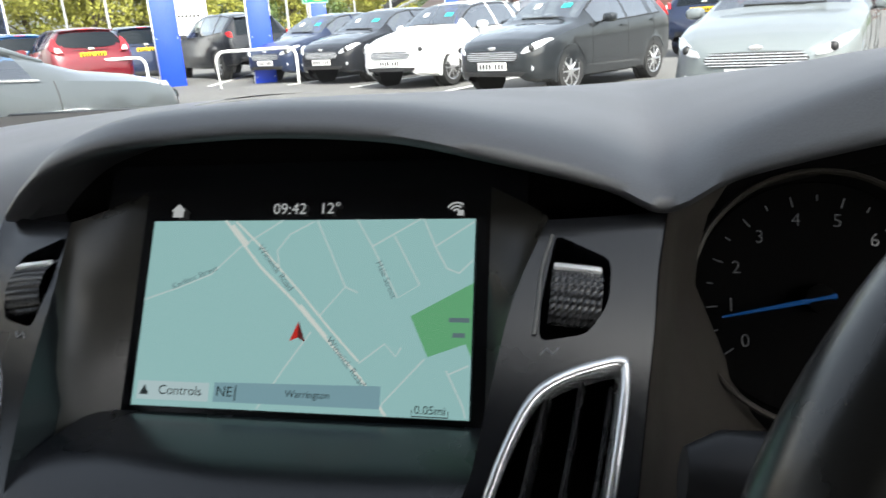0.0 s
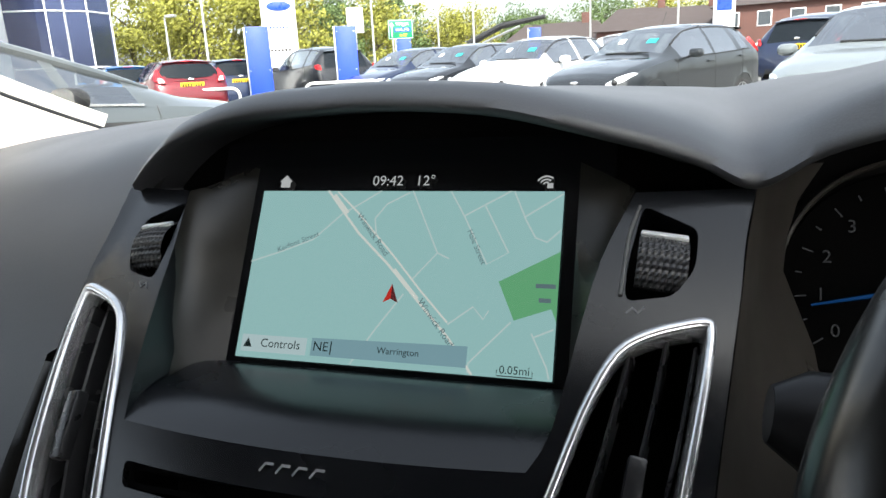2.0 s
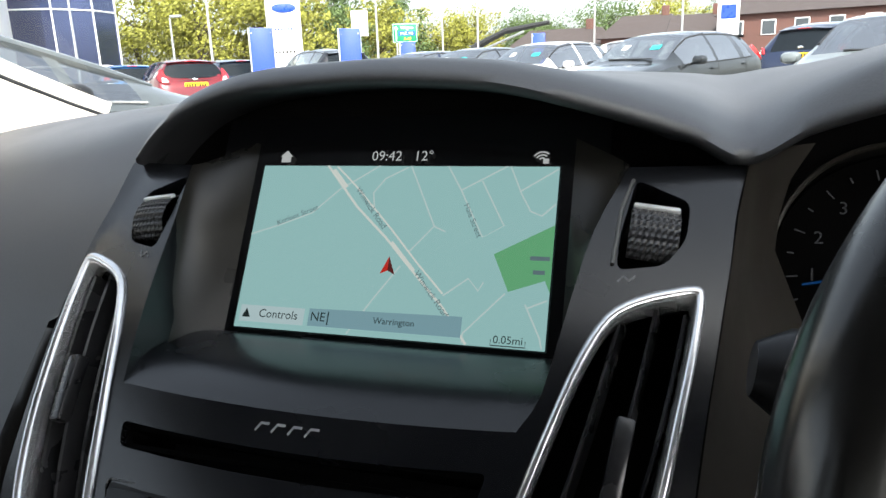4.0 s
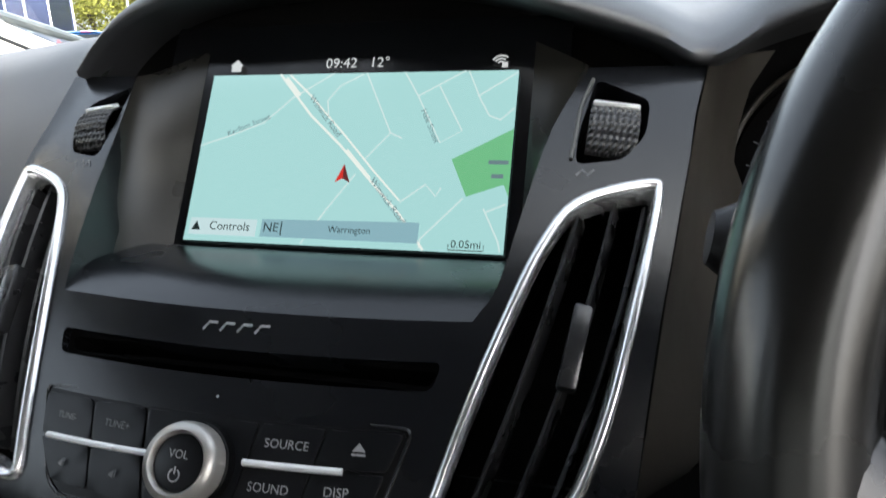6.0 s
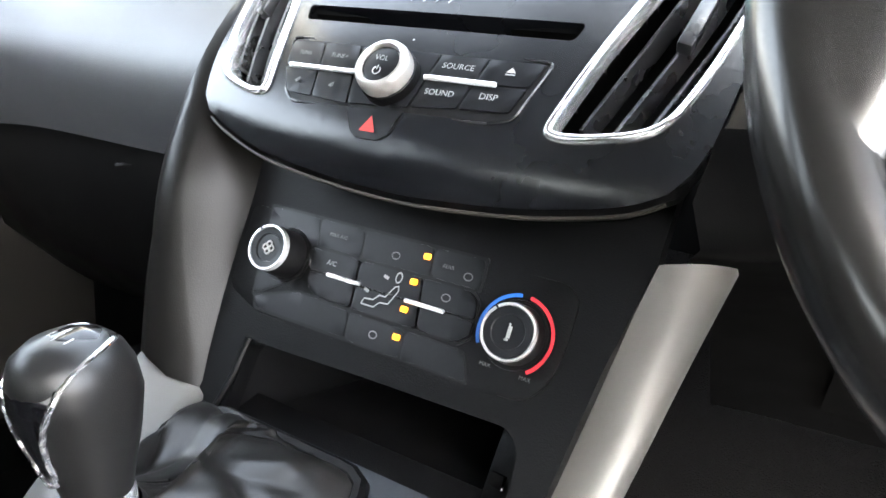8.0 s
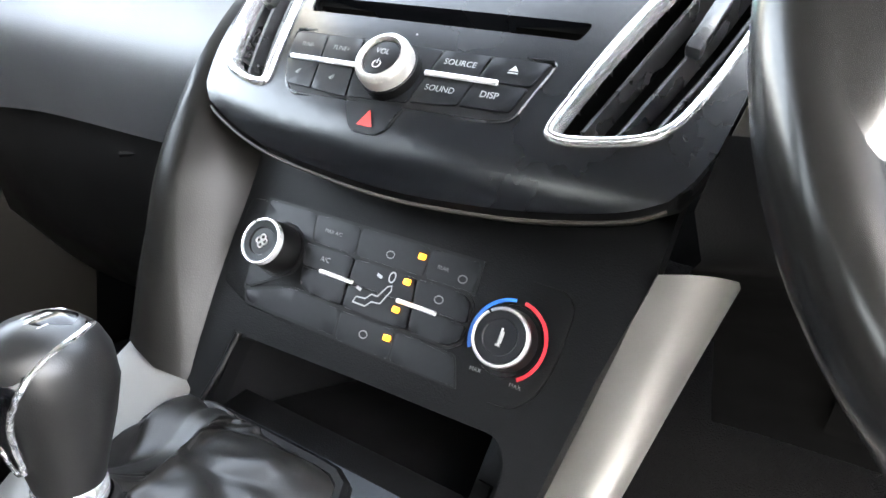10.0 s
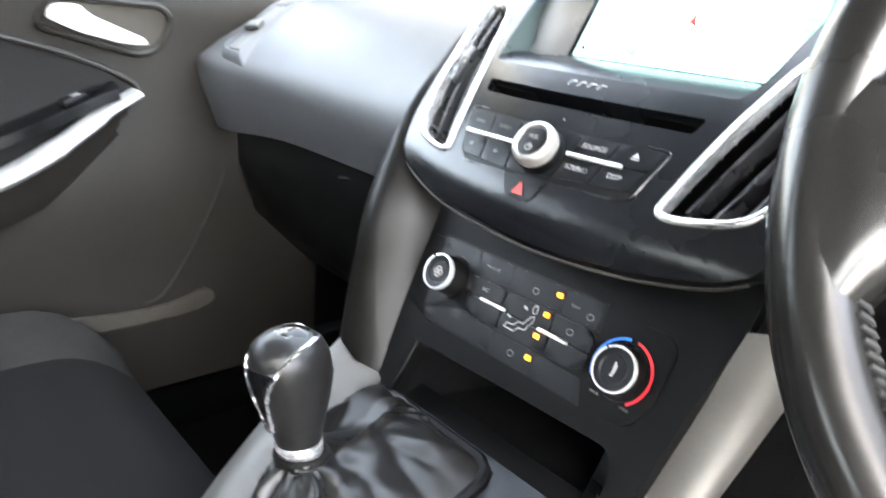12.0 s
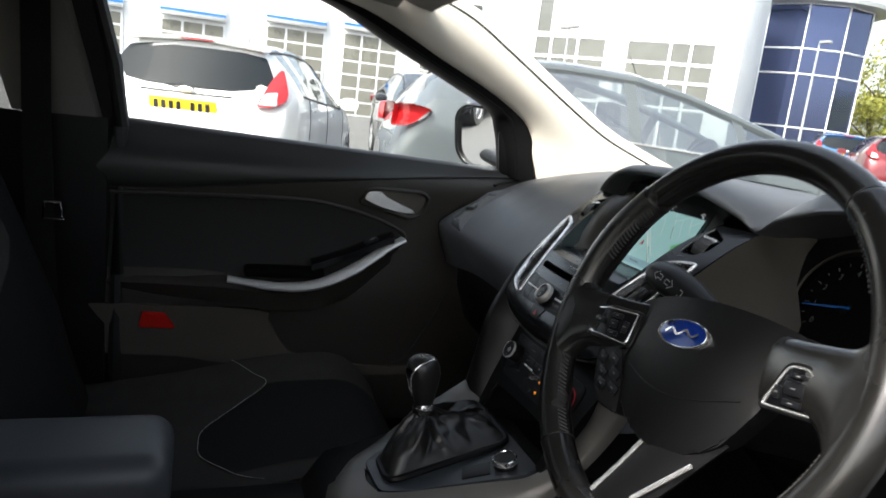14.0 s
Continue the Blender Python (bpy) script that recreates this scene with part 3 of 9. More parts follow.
# air vents of the centre stack
for sgn in (1, -1):
    av = thing("air_vent", S1(VX(sgn, 0.12), 0.905), "black slatted air vent with bright chrome surround", "air vent", "centre air vents")
    L = [(VX(sgn, x), z) for x, z in vent_r]
    bm = bmesh.new()
    cx, cz = sum(p[0] for p in L) / len(L), sum(p[1] for p in L) / len(L)
    rings = []
    for off, lift in ((1.055, -0.003), (1.05, 0.0012), (1.015, 0.0030), (0.975, 0.0026), (0.955, 0.0002), (0.95, -0.010)):
        # an offset towards the middle by a fixed width, not by scale
        ring = []
        n = len(L)
        for i, p in enumerate(L):
            t = Vector((L[(i + 1) % n][0] - L[i - 1][0], L[(i + 1) % n][1] - L[i - 1][1])).normalized()
            nn = Vector((-t.y, t.x))
            if nn.dot(Vector((cx - p[0], cz - p[1]))) < 0:
                nn = -nn
            q = Vector(p) + nn * (1.03 - off) * 0.044
            ring.append(on(S1, q.x, q.y, lift).translation)
        rings.append(ring)
    loft(bm, rings, True, False)
    part("chrome_surround", bm, chrome, av, "bright chrome frame", angle=70)
    # duct walls, their depth shade painted in near-black
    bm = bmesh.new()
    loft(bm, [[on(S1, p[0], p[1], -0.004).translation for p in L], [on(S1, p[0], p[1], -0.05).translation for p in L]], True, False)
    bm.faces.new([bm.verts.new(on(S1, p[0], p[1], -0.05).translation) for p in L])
    part("duct", bm, hole, av, "duct with its inner shade painted near-black")
    for (x0, z0), (x1, z1) in (((0.124, 0.9515), (0.0925, 0.8565)), ((0.1385, 0.954), (0.107, 0.8555)), ((0.1505, 0.952), (0.1225, 0.862))):
        bm = bmesh.new()
        rings = []
        for k in np.linspace(0, 1, 9):
            xx, zz = x0 + (x1 - x0) * k + 0.003 * math.sin(k * math.pi) * (0.6 if x0 < 0.13 else 1), z0 + (z1 - z0) * k
            m = on(S1, VX(sgn, xx), zz, 0)
            q = 0.0009
            rings.append([m @ Vector((-q, 0, -0.005)), m @ Vector((0, 0, -0.004)), m @ Vector((q, 0, -0.005)), m @ Vector((q + 0.003, 0, -0.018)), m @ Vector((-q + 0.003, 0, -0.018))])
        loft(bm, rings)
        part("slat", bm, slat_black, av, angle=15)
    bm = bmesh.new()
    m = on(S1, VX(sgn, 0.1265), 0.9065, -0.002)
    rbox(bm, (0, 0, 0), (0.0075, 0.034, 0.008), 0.0016, m @ pose(0, 0, 0, 0, 0, -sgn * 15))
    part("tab", bm, slat_black, av, "sliding thumb tab")

# knurled vent rollers
for sgn in (1, -1):
    rw = thing("vent_roller", S1(RX(sgn, 0.136), 0.982), "knurled black thumb wheel with chrome bar", "thumb wheel", "vent rollers")
    # roller well, shade painted in near-black
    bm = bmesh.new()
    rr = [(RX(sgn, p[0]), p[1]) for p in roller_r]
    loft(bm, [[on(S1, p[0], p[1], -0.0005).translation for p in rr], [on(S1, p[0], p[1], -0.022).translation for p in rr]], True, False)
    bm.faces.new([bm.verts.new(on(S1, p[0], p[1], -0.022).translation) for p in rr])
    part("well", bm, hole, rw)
    m = on(S1, RX(sgn, 0.1355), 0.981, -0.0145) @ pose(0, 0, 0, 0, 0, -sgn * 12)
    bm = bmesh.new()
    na, nb, R = 25, 17, 0.0185
    grid = []
    for i in range(na):
        a = radians(-62 + 124 * i / (na - 1))
        row = []
        for j in range(nb):
            w = (j / (nb - 1) - 0.5) * 0.022
            r = R + (0.0009 if (i % 2 and j % 2) else 0.0) - 6 * abs(w) ** 2
            row.append(m @ Vector((w, r * math.sin(a), r * math.cos(a))))
        grid.append(row)
    loft(bm, grid, False)
    part("wheel", bm, roller_black, rw, "black knurled drum", angle=5)
    bm = bmesh.new()
    a = radians(30)
    rbox(bm, (0, 0, 0), (0.021, 0.0042, 0.0024), 0.0008, m @ Matrix.Translation((0, R * math.sin(a), R * math.cos(a) + 0.0004)) @ pose(0, 0, 0, -30))
    part("chrome_bar", bm, strip_silver, rw)
    bm = bmesh.new()
    stroke(bm, [(RX(sgn, 0.121 + 0.0025 * i), 0.9615 + 0.002 * (i % 2)) for i in range(4)], 0.0008, S1, 0.0003)
    part("vent_symbol", bm, dim, rw, "faint air-flow symbol", fin=False)

bm = bmesh.new()
tube(bm, [on(S1, p.x, p.y, 0.0004).translation for p in spline([(0.1245, 0.9985, 0), (0.1205, 0.988, 0), (0.1192, 0.976, 0), (0.1182, 0.9675, 0)], 4)], 0.0010, 8)
part("roller_trim", bm, insert_grey, dash, "thin bright edge beside the roller")
# radio face
radio = thing("radio_panel", S1(0, 0.87), "black radio panel with silver volume knob and disc slot", "radio")
# slot walls, shade painted in near-black
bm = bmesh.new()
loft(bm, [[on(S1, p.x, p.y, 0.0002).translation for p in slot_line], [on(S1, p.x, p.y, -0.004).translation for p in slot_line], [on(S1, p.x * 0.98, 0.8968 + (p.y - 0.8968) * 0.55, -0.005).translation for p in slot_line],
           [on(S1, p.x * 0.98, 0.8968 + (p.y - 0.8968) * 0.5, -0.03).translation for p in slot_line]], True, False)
part("disc_slot", bm, hole, radio, "long disc slot with its inner shade painted near-black")


def key(poly, r, name, parent, surf=S1, material=button, lift=0.0012, depth=0.004, bev=0.0006):
    bm = bmesh.new()
    sheet(bm, [rounded(poly, r)], surf, depth, 0.012, bev, lift)
    return part(name, bm, material, parent)


bm = bmesh.new()
sheet(bm, [rounded([(-0.0935, 0.8805), (0.070, 0.8805), (0.0615, 0.855), (0.052, 0.8525), (-0.071, 0.849), (-0.0785, 0.853)], 0.004)], S1, 0.002, 0.012, 0.0, 0.0003)
part("key_bed", bm, black, radio)
bm = bmesh.new()
tube(bm, [on(S1, p.x, p.y, 0.0006).translation for p in rounded([(-0.0945, 0.8815), (0.0712, 0.8815), (0.0622, 0.8542), (0.0525, 0.8515), (-0.0715, 0.848), (-0.0795, 0.8525)], 0.004)], 0.0006, 6, True)
part("panel_rim", bm, slat_black, radio, "fine moulded edge round the keys")
for poly in ([(-0.092, 0.879), (-0.0665, 0.8795), (-0.0625, 0.8665), (-0.0885, 0.866)], [(-0.0655, 0.8795), (-0.0395, 0.8798), (-0.0365, 0.867), (-0.0615, 0.8665)],
             [(-0.0882, 0.865), (-0.0622, 0.8655), (-0.0585, 0.852), (-0.0775, 0.8525)], [(-0.0612, 0.8655), (-0.0362, 0.866), (-0.0320, 0.851), (-0.0575, 0.852)],
             [(0.0125, 0.8798), (0.0385, 0.8798), (0.0355, 0.8685), (0.0095, 0.868)], [(0.0395, 0.8798), (0.0680, 0.8798), (0.0635, 0.869), (0.0365, 0.8685)],
             [(0.0092, 0.867), (0.0352, 0.8675), (0.0322, 0.856), (0.0068, 0.854)], [(0.0362, 0.8675), (0.0630, 0.868), (0.0590, 0.857), (0.0332, 0.856)],
             [(-0.0385, 0.8798), (0.0115, 0.8798), (0.0055, 0.8535), (-0.0310, 0.8515)]):
    key(poly, 0.0016, "radio_key", radio)
key([(-0.0305, 0.8495), (0.0055, 0.8515), (0.0005, 0.8395), (-0.0045, 0.8365), (-0.0185, 0.8360), (-0.0225, 0.8385)], 0.002, "hazard_key", radio)
bm = bmesh.new()
c = on(S1, -0.0115, 0.8425, 0.0020)
vs = [bm.verts.new(c @ Vector(v)) for v in ((-0.0050, -0.0036, 0), (0.0050, -0.0036, 0), (0, 0.0052, 0))]
bm.faces.new(vs)
part("hazard_triangle", bm, red_mark, radio, "red warning triangle", fin=False)
for x0, x1, z0, z1 in ((-0.084, -0.033, 0.8658, 0.8664), (0.0085, 0.0475, 0.8680, 0.8682)):
    bm = bmesh.new()
    tube(bm, [on(S1, x0 + (x1 - x0) * k, z0 + (z1 - z0) * k, 0.0018).translation for k in np.linspace(0, 1, 6)], 0.00135, 8)
    part("chrome_strip", bm, strip_silver, radio)
for body, x, z, s in (("SOURCE", 0.0245, 0.8742, 0.0047), ("SOUND", 0.0205, 0.8614, 0.0047), ("DISP", 0.0465, 0.8622, 0.0049), ("TUNE+", -0.0505, 0.8732, 0.0040), ("TUNE-", -0.0765, 0.8728, 0.0036)):
    text("key_lettering", body, s, on(S1, x, z, 0.0021), mark if body[0] in "SD" else dim, radio)
bm = bmesh.new()
c = on(S1, 0.0525, 0.8745, 0.0021)
bm.faces.new([bm.verts.new(c @ Vector(v)) for v in ((-0.0026, -0.0005, 0), (0.0026, -0.0005, 0), (0, 0.0026, 0))])
bm.faces.new([bm.verts.new(c @ Vector(v)) for v in ((-0.0026, -0.0020, 0), (0.0026, -0.0020, 0), (0.0026, -0.0012, 0), (-0.0026, -0.0012, 0))])
part("eject_symbol", bm, mark, radio, fin=False)
for cx in (-0.073, -0.047):
    bm = bmesh.new()
    c = on(S1, cx, 0.8590, 0.0021)
    bm.faces.new([bm.verts.new(c @ Vector(v)) for v in ((-0.0014, -0.0012, 0), (0.0010, -0.0022, 0), (0.0010, 0.0012, 0))])
    bm.faces.new([bm.verts.new(c @ Vector(v)) for v in ((0.0014, -0.0018, 0), (0.0020, -0.0018, 0), (0.0020, 0.0012, 0), (0.0014, 0.0012, 0))])
    part("seek_symbol", bm, dim, radio, fin=False)
kn = on(S1, -0.0105, 0.8655, -0.004)
bm = bmesh.new()
disc(bm, kn, [(0.0160, 0), (0.0160, 0.010), (0.0155, 0.0105)], 40)
part("knob_skirt", bm, dark, radio)
bm = bmesh.new()
rings = [[kn @ Vector((r * (1 + (0.012 if k % 2 and 0.001 < h < 0.0161 else 0)) * math.cos(a), r * (1 + (0.012 if k % 2 and 0.001 < h < 0.0161 else 0)) * math.sin(a), h)) for k in range(72) for a in (math.tau * k / 72,)] for r, h in
         [(0.0148, 0.0), (0.0150, 0.008), (0.0150, 0.0160), (0.0142, 0.0185), (0.0116, 0.0195), (0.0107, 0.0185), (0.0105, 0.0165)]]
loft(bm, rings, True, True)
part("volume_knob", bm, knob_silver, radio, "ribbed silver volume knob", angle=50)
bm = bmesh.new()
disc(bm, kn, [(0.0106, 0.0160), (0.0102, 0.0176), (0.0085, 0.0182)], 32)
part("knob_cap", bm, button, radio)
text("knob_lettering", "VOL", 0.0043, kn @ Matrix.Translation((0, 0.0028, 0.0187)), mark, radio)
bm = bmesh.new()
tube(bm, [kn @ Vector((0.0022 * math.cos(a), -0.0045 + 0.0022 * math.sin(a), 0.0186)) for a in np.linspace(radians(120), radians(420), 12)], 0.0003, 5)
tube(bm, [kn @ Vector((0, -0.0040, 0.0186)), kn @ Vector((0, -0.0015, 0.0186))], 0.0003, 5)
part("power_symbol", bm, mark, radio)
# maker's mark under the screen, kept as plain slanted bars
for k in range(4):
    bm = bmesh.new()
    x = -0.0245 + 0.0080 * k
    stroke(bm, [(x, 0.9064), (x + 0.0022, 0.9090), (x + 0.0062, 0.9090)], 0.0009, S1, 0.0004)
    part("maker_bar", bm, mark, radio, fin=False)
bm = bmesh.new()
disc(bm, on(S1, -0.0095, 0.8862, 0.0002), [(0.0006, 0), (0.0005, 0.0003)], 8)
part("sensor_dot", bm, mark, radio)

# lower edge strip of the fascia and its underside, shade put into the colour
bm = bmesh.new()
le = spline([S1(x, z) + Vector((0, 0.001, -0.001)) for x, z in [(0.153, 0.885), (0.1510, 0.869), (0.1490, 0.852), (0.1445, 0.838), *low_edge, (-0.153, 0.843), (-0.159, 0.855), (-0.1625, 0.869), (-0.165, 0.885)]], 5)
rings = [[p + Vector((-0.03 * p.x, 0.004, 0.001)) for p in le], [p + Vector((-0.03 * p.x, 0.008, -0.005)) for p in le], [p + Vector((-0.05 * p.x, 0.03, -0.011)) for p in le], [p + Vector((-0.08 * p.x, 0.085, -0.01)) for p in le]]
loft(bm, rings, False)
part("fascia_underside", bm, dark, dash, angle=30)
bm = bmesh.new()
tube(bm, [p + Vector((0, 0.001, -0.0035)) for p in le[20:-20]], 0.0010, 6)
part("fascia_edge_strip", bm, grey_trim, dash)

# climate panel
clim = thing("climate_panel", (0, -0.11, 0.75), "black climate control panel with two round dials and lit amber indicators", "control panel")
bm = bmesh.new()
cubby_line = [(-0.0900, 0.6560), (-0.0880, 0.7035), (0.0, 0.7062), (0.0850, 0.7078), (0.0935, 0.6990), (0.0940, 0.6560)]
sheet(bm, [[(-0.136, 0.842), (0.134, 0.842), (0.1325, 0.794), (0.1215, 0.745), (0.1125, 0.690), (0.1080, 0.654), (-0.104, 0.648), (-0.114, 0.668), (-0.124, 0.740), (-0.132, 0.800)], rounded(cubby_line, [0, 0.008, 0, 0.010, 0.010, 0])], S2, 0.012, 0.03, 0, -0.001)
part("panel_surround", bm, dark, clim, "satin black lower stack with a storage opening")
bm = bmesh.new()
sheet(bm, [rounded([(-0.121, 0.7765), (0.0950, 0.7765), (0.1020, 0.7700), (0.1015, 0.7450), (0.0970, 0.7290), (0.0880, 0.7205), (0.0600, 0.7190), (-0.0900, 0.7190), (-0.1180, 0.7280)], 0.006)], S2, 0.004, 0.03, 0.0008, 0.0004)
part("panel", bm, dark, clim)
for k, loop in enumerate(([(-0.1065, 0.779), (0.0485, 0.779), (0.0500, 0.7620), (-0.0615, 0.7620), (-0.0660, 0.744), (-0.0985, 0.7265)],
             [(-0.0975, 0.7278), (-0.0640, 0.7372), (0.0505, 0.7340), (0.0575, 0.7195), (-0.0930, 0.7200)], [(-0.0660, 0.7623), (0.0460, 0.7623), (0.0512, 0.7585), (0.0526, 0.7400), (0.0455, 0.7352), (-0.0485, 0.7352), (-0.0588, 0.7394)])):
    bm = bmesh.new()
    sheet(bm, [rounded(loop, 0.002)], S2, 0.003, 0.03, 0, 0.0008 if k < 2 else 0.0012)
    part("key_bed", bm, black, clim)
sq = [[(-0.105, 0.7775), (-0.0665, 0.7775), (-0.0620, 0.7625), (-0.067, 0.745), (-0.098, 0.728)], [(-0.0655, 0.7775), (-0.0325, 0.7775), (-0.0300, 0.7630), (-0.0610, 0.7630)],
      [(-0.0315, 0.7775), (0.0155, 0.7775), (0.0170, 0.7630), (-0.0290, 0.7630)], [(0.0165, 0.7775), (0.0470, 0.7775), (0.0480, 0.7630), (0.0180, 0.7630)],
      [(-0.0960, 0.7265), (-0.0640, 0.7360), (-0.0260, 0.7345), (-0.0235, 0.7215), (-0.0915, 0.7215)], [(-0.0250, 0.7345), (0.0130, 0.7345), (0.0140, 0.7205), (-0.0225, 0.7205)],
      [(0.0140, 0.7345), (0.0500, 0.7330), (0.0560, 0.7205), (0.0150, 0.7205)]]
for poly in sq:
    key(poly, 0.002, "climate_key", clim, S2, button, 0.0010)
for poly in ([(-0.0645, 0.7612), (-0.0280, 0.7612), (-0.0270, 0.7498), (-0.0612, 0.7498)], [(-0.0608, 0.7488), (-0.0265, 0.7488), (-0.0250, 0.7365), (-0.0480, 0.7365), (-0.0575, 0.7400)],
             [(-0.0270, 0.7612), (0.0145, 0.7612), (0.0170, 0.7488), (-0.0258, 0.7488)], [(-0.0255, 0.7478), (0.0175, 0.7478), (0.0195, 0.7365), (-0.0240, 0.7365)],
             [(0.0155, 0.7612), (0.0450, 0.7612), (0.0500, 0.7575), (0.0512, 0.7488), (0.0180, 0.7488)], [(0.0185, 0.7478), (0.0514, 0.7478), (0.0510, 0.7405), (0.0450, 0.7365), (0.0205, 0.7365)]):
    key(poly, 0.0022, "oval_key", clim, S2, button, 0.0032, 0.006, 0.0009)
for x, z in ((0.0125, 0.7722), (0.0105, 0.7582), (0.0100, 0.7440), (0.0095, 0.7300)):
    bm = bmesh.new()
    rbox(bm, (0, 0, 0), (0.0046, 0.0034, 0.0016), 0.0012, on(S2, x, z, 0.0016 if z > 0.765 or z < 0.735 else 0.0038))
    part("amber_indicator", bm, amber, clim, "lit amber lamp")
for x0, x1, z in ((-0.0460, -0.0225, 0.7494), (0.0090, 0.0335, 0.7484)):
    bm = bmesh.new()
    tube(bm, [on(S2, x0, z, 0.0042).translation, on(S2, x1, z, 0.0042).translation], 0.0013, 8)
    part("chrome_strip", bm, strip_silver, clim)
for body, x, z, s in (("A/C", -0.0455, 0.7556, 0.0042), ("MAX", 0.0637, 0.7312, 0.0030), ("MAX", 0.0862, 0.7304, 0.0030), ("MAX A/C", -0.0490, 0.7705, 0.0032), ("REAR", 0.0270, 0.7698, 0.0030)):
    text("key_lettering", body, s, on(S2, x, z, 0.0042 if body == "A/C" else 0.0016), mark if body == "A/C" else dim, clim)
bm = bmesh.new()
for st in ([(-0.0175, 0.7405), (-0.0165, 0.7435), (-0.0105, 0.7440), (-0.0075, 0.7470), (-0.0035, 0.7470), (0.0005, 0.7530), (0.0028, 0.7540), (0.0035, 0.7515), (-0.0005, 0.7440), (-0.0060, 0.7435), (-0.0090, 0.7405), (-0.0175, 0.7405)],
           [(0.0012 + 0.0019 * math.cos(a), 0.7580 + 0.0026 * math.sin(a)) for a in np.linspace(0, math.tau, 13)]):
    stroke(bm, st, 0.0008, S2, 0.0044)
for cx, cz in ((-0.0085, 0.7572), (-0.0185, 0.7482)):
    stroke(bm, [(cx, cz), (cx + 0.0035, cz - 0.001)], 0.0016, S2, 0.0044)
part("seated_figure_symbol", bm, small_mark, clim, "white air-direction symbol", fin=False)
for cx, cz, lf in ((-0.0070, 0.7685, 0.0016), (0.0400, 0.7677, 0.0016), (0.0325, 0.7550, 0.0044), (-0.0052, 0.7274, 0.0016)):
    bm = bmesh.new()
    stroke(bm, [(cx + 0.0026 * math.cos(a), cz + 0.0018 * math.sin(a)) for a in np.linspace(0, math.tau, 13)], 0.0006, S2, lf)
    part("key_symbol", bm, dim, clim, fin=False)


def dial(x, z, R, h, cap_symbol):
    m = on(S2, x, z, 0.0005)
    bm = bmesh.new()
    disc(bm, m, [(R * 1.22, 0), (R * 1.20, 0.0012), (R * 1.12, 0.0008)], 40)
    part("dial_well", bm, black, clim)
    bm = bmesh.new()
    disc(bm, m, [(R * 1.06, 0), (R * 1.02, h * 0.8), (R * 0.96, h * 0.86)], 40)
    part("dial_body", bm, black, clim)
    bm = bmesh.new()
    rings = [[m @ Vector((r * math.cos(a), r * math.sin(a), q)) for a in (math.tau * k / 48 for k in range(48))] for r, q in ((R * 1.0, h * 0.7), (R * 1.0, h * 0.93), (R * 0.97, h), (R * 0.90, h), (R * 0.88, h * 0.93))]
    loft(bm, rings, True, False)
    part("dial_ring", bm, ring_silver, clim, "bright chrome dial ring", angle=50)
    bm = bmesh.new()
    disc(bm, m, [(R * 0.89, h * 0.8), (R * 0.86, h * 0.97), (R * 0.62, h * 0.95), (R * 0.58, h * 0.90)], 40)
    part("dial_cap", bm, button, clim)
    bm = bmesh.new()
    tube(bm, [m @ Vector((R * 0.93 * math.cos(a), R * 0.93 * math.sin(a), h + 0.0002)) for a in (radians(128), radians(131))], 0.0012, 6)
    part("dial_pointer", bm, gloss, clim)
    bm = bmesh.new()
    for pts in cap_symbol:
        for i in range(len(pts) - 1):
            tube(bm, [m @ Vector((*pts[i], h * 0.92)), m @ Vector((*pts[i + 1], h * 0.92))], 0.00055, 5)
    part("dial_symbol", bm, mark, clim)
    return m


fan = [[(0.0022 * math.cos(b) + 0.0018 * math.cos(a), 0.0022 * math.sin(b) + 0.0018 * math.sin(a)) for a in np.linspace(0, math.tau, 9)] for b in (0, math.pi / 2, math.pi, -math.pi / 2)]
dial(-0.0820, 0.7535, 0.0140, 0.020, fan)
md = dial(0.0745, 0.7480, 0.0150, 0.012, [[(0, -0.004), (0, 0.0045)], [(0.0011, -0.003), (0.0011, 0.003)], [(-0.0011, -0.004), (0.0011, -0.004)]])
for a0, a1, mm, nm in ((95, 208, blue_arc, "blue_arc"), (82, -55, red_arc, "red_arc")):
    bm = bmesh.new()
    rings = [[md @ Vector((r * math.cos(a), r * math.sin(a), 0.0016)) for a in np.linspace(radians(a0), radians(a1), 28)] for r in (0.0192, 0.0211)]
    loft(bm, rings, False)
    part(nm, bm, mm, clim, "painted " + nm.split("_")[0] + " temperature scale", fin=False)

# ---- driver's side of the dashboard ----
bm = bmesh.new()
loft(bm, [[Vector((x, y, z)) for y, z in ((0.54, 1.015), (0.30, 1.03), (0.12, 1.01), (0.05, 0.97), (0.0, 0.90), (-0.03, 0.82), (0.0, 0.72), (0.12, 0.58))] for x in (0.55, 0.60, 0.66, 0.70)], False)
part("driver_end_pad", bm, pad, dash, angle=60)

# face between stack and instruments, then down to the column
bm = bmesh.new()
zs = [1.005, 0.985, 0.965, 0.945, 0.92, 0.89, 0.87, 0.85]
left = [Vector((lerp([0.83, 0.862, 0.912, 0.949, 0.985, 1.005], [0.146, 0.151, 0.158, 0.165, 0.172, 0.178], z), float(np.polyval(_pc, max(z, 0.80))) + 0.0065, z)) for z in zs]
rows = []
for t in np.linspace(0, 1, 8):
    row = []
    for p in left:
        q = Vector((lerp([0.80, 0.86, 0.89, 0.95, 0.985, 1.005], [0.26, 0.245, 0.222, 0.197, 0.204, 0.215], p.z), 0.105 if p.z > 0.87 else lerp([0.70, 0.80, 0.87], [-0.02, 0.03, 0.10], p.z), p.z + 0.004))
        w = p.lerp(q, t)
        w.y += 0.016 * math.sin(t * math.pi) * (1 if p.z > 0.88 else 0.3)
        row.append(w)
    rows.append(row)
loft(bm, rows, False)
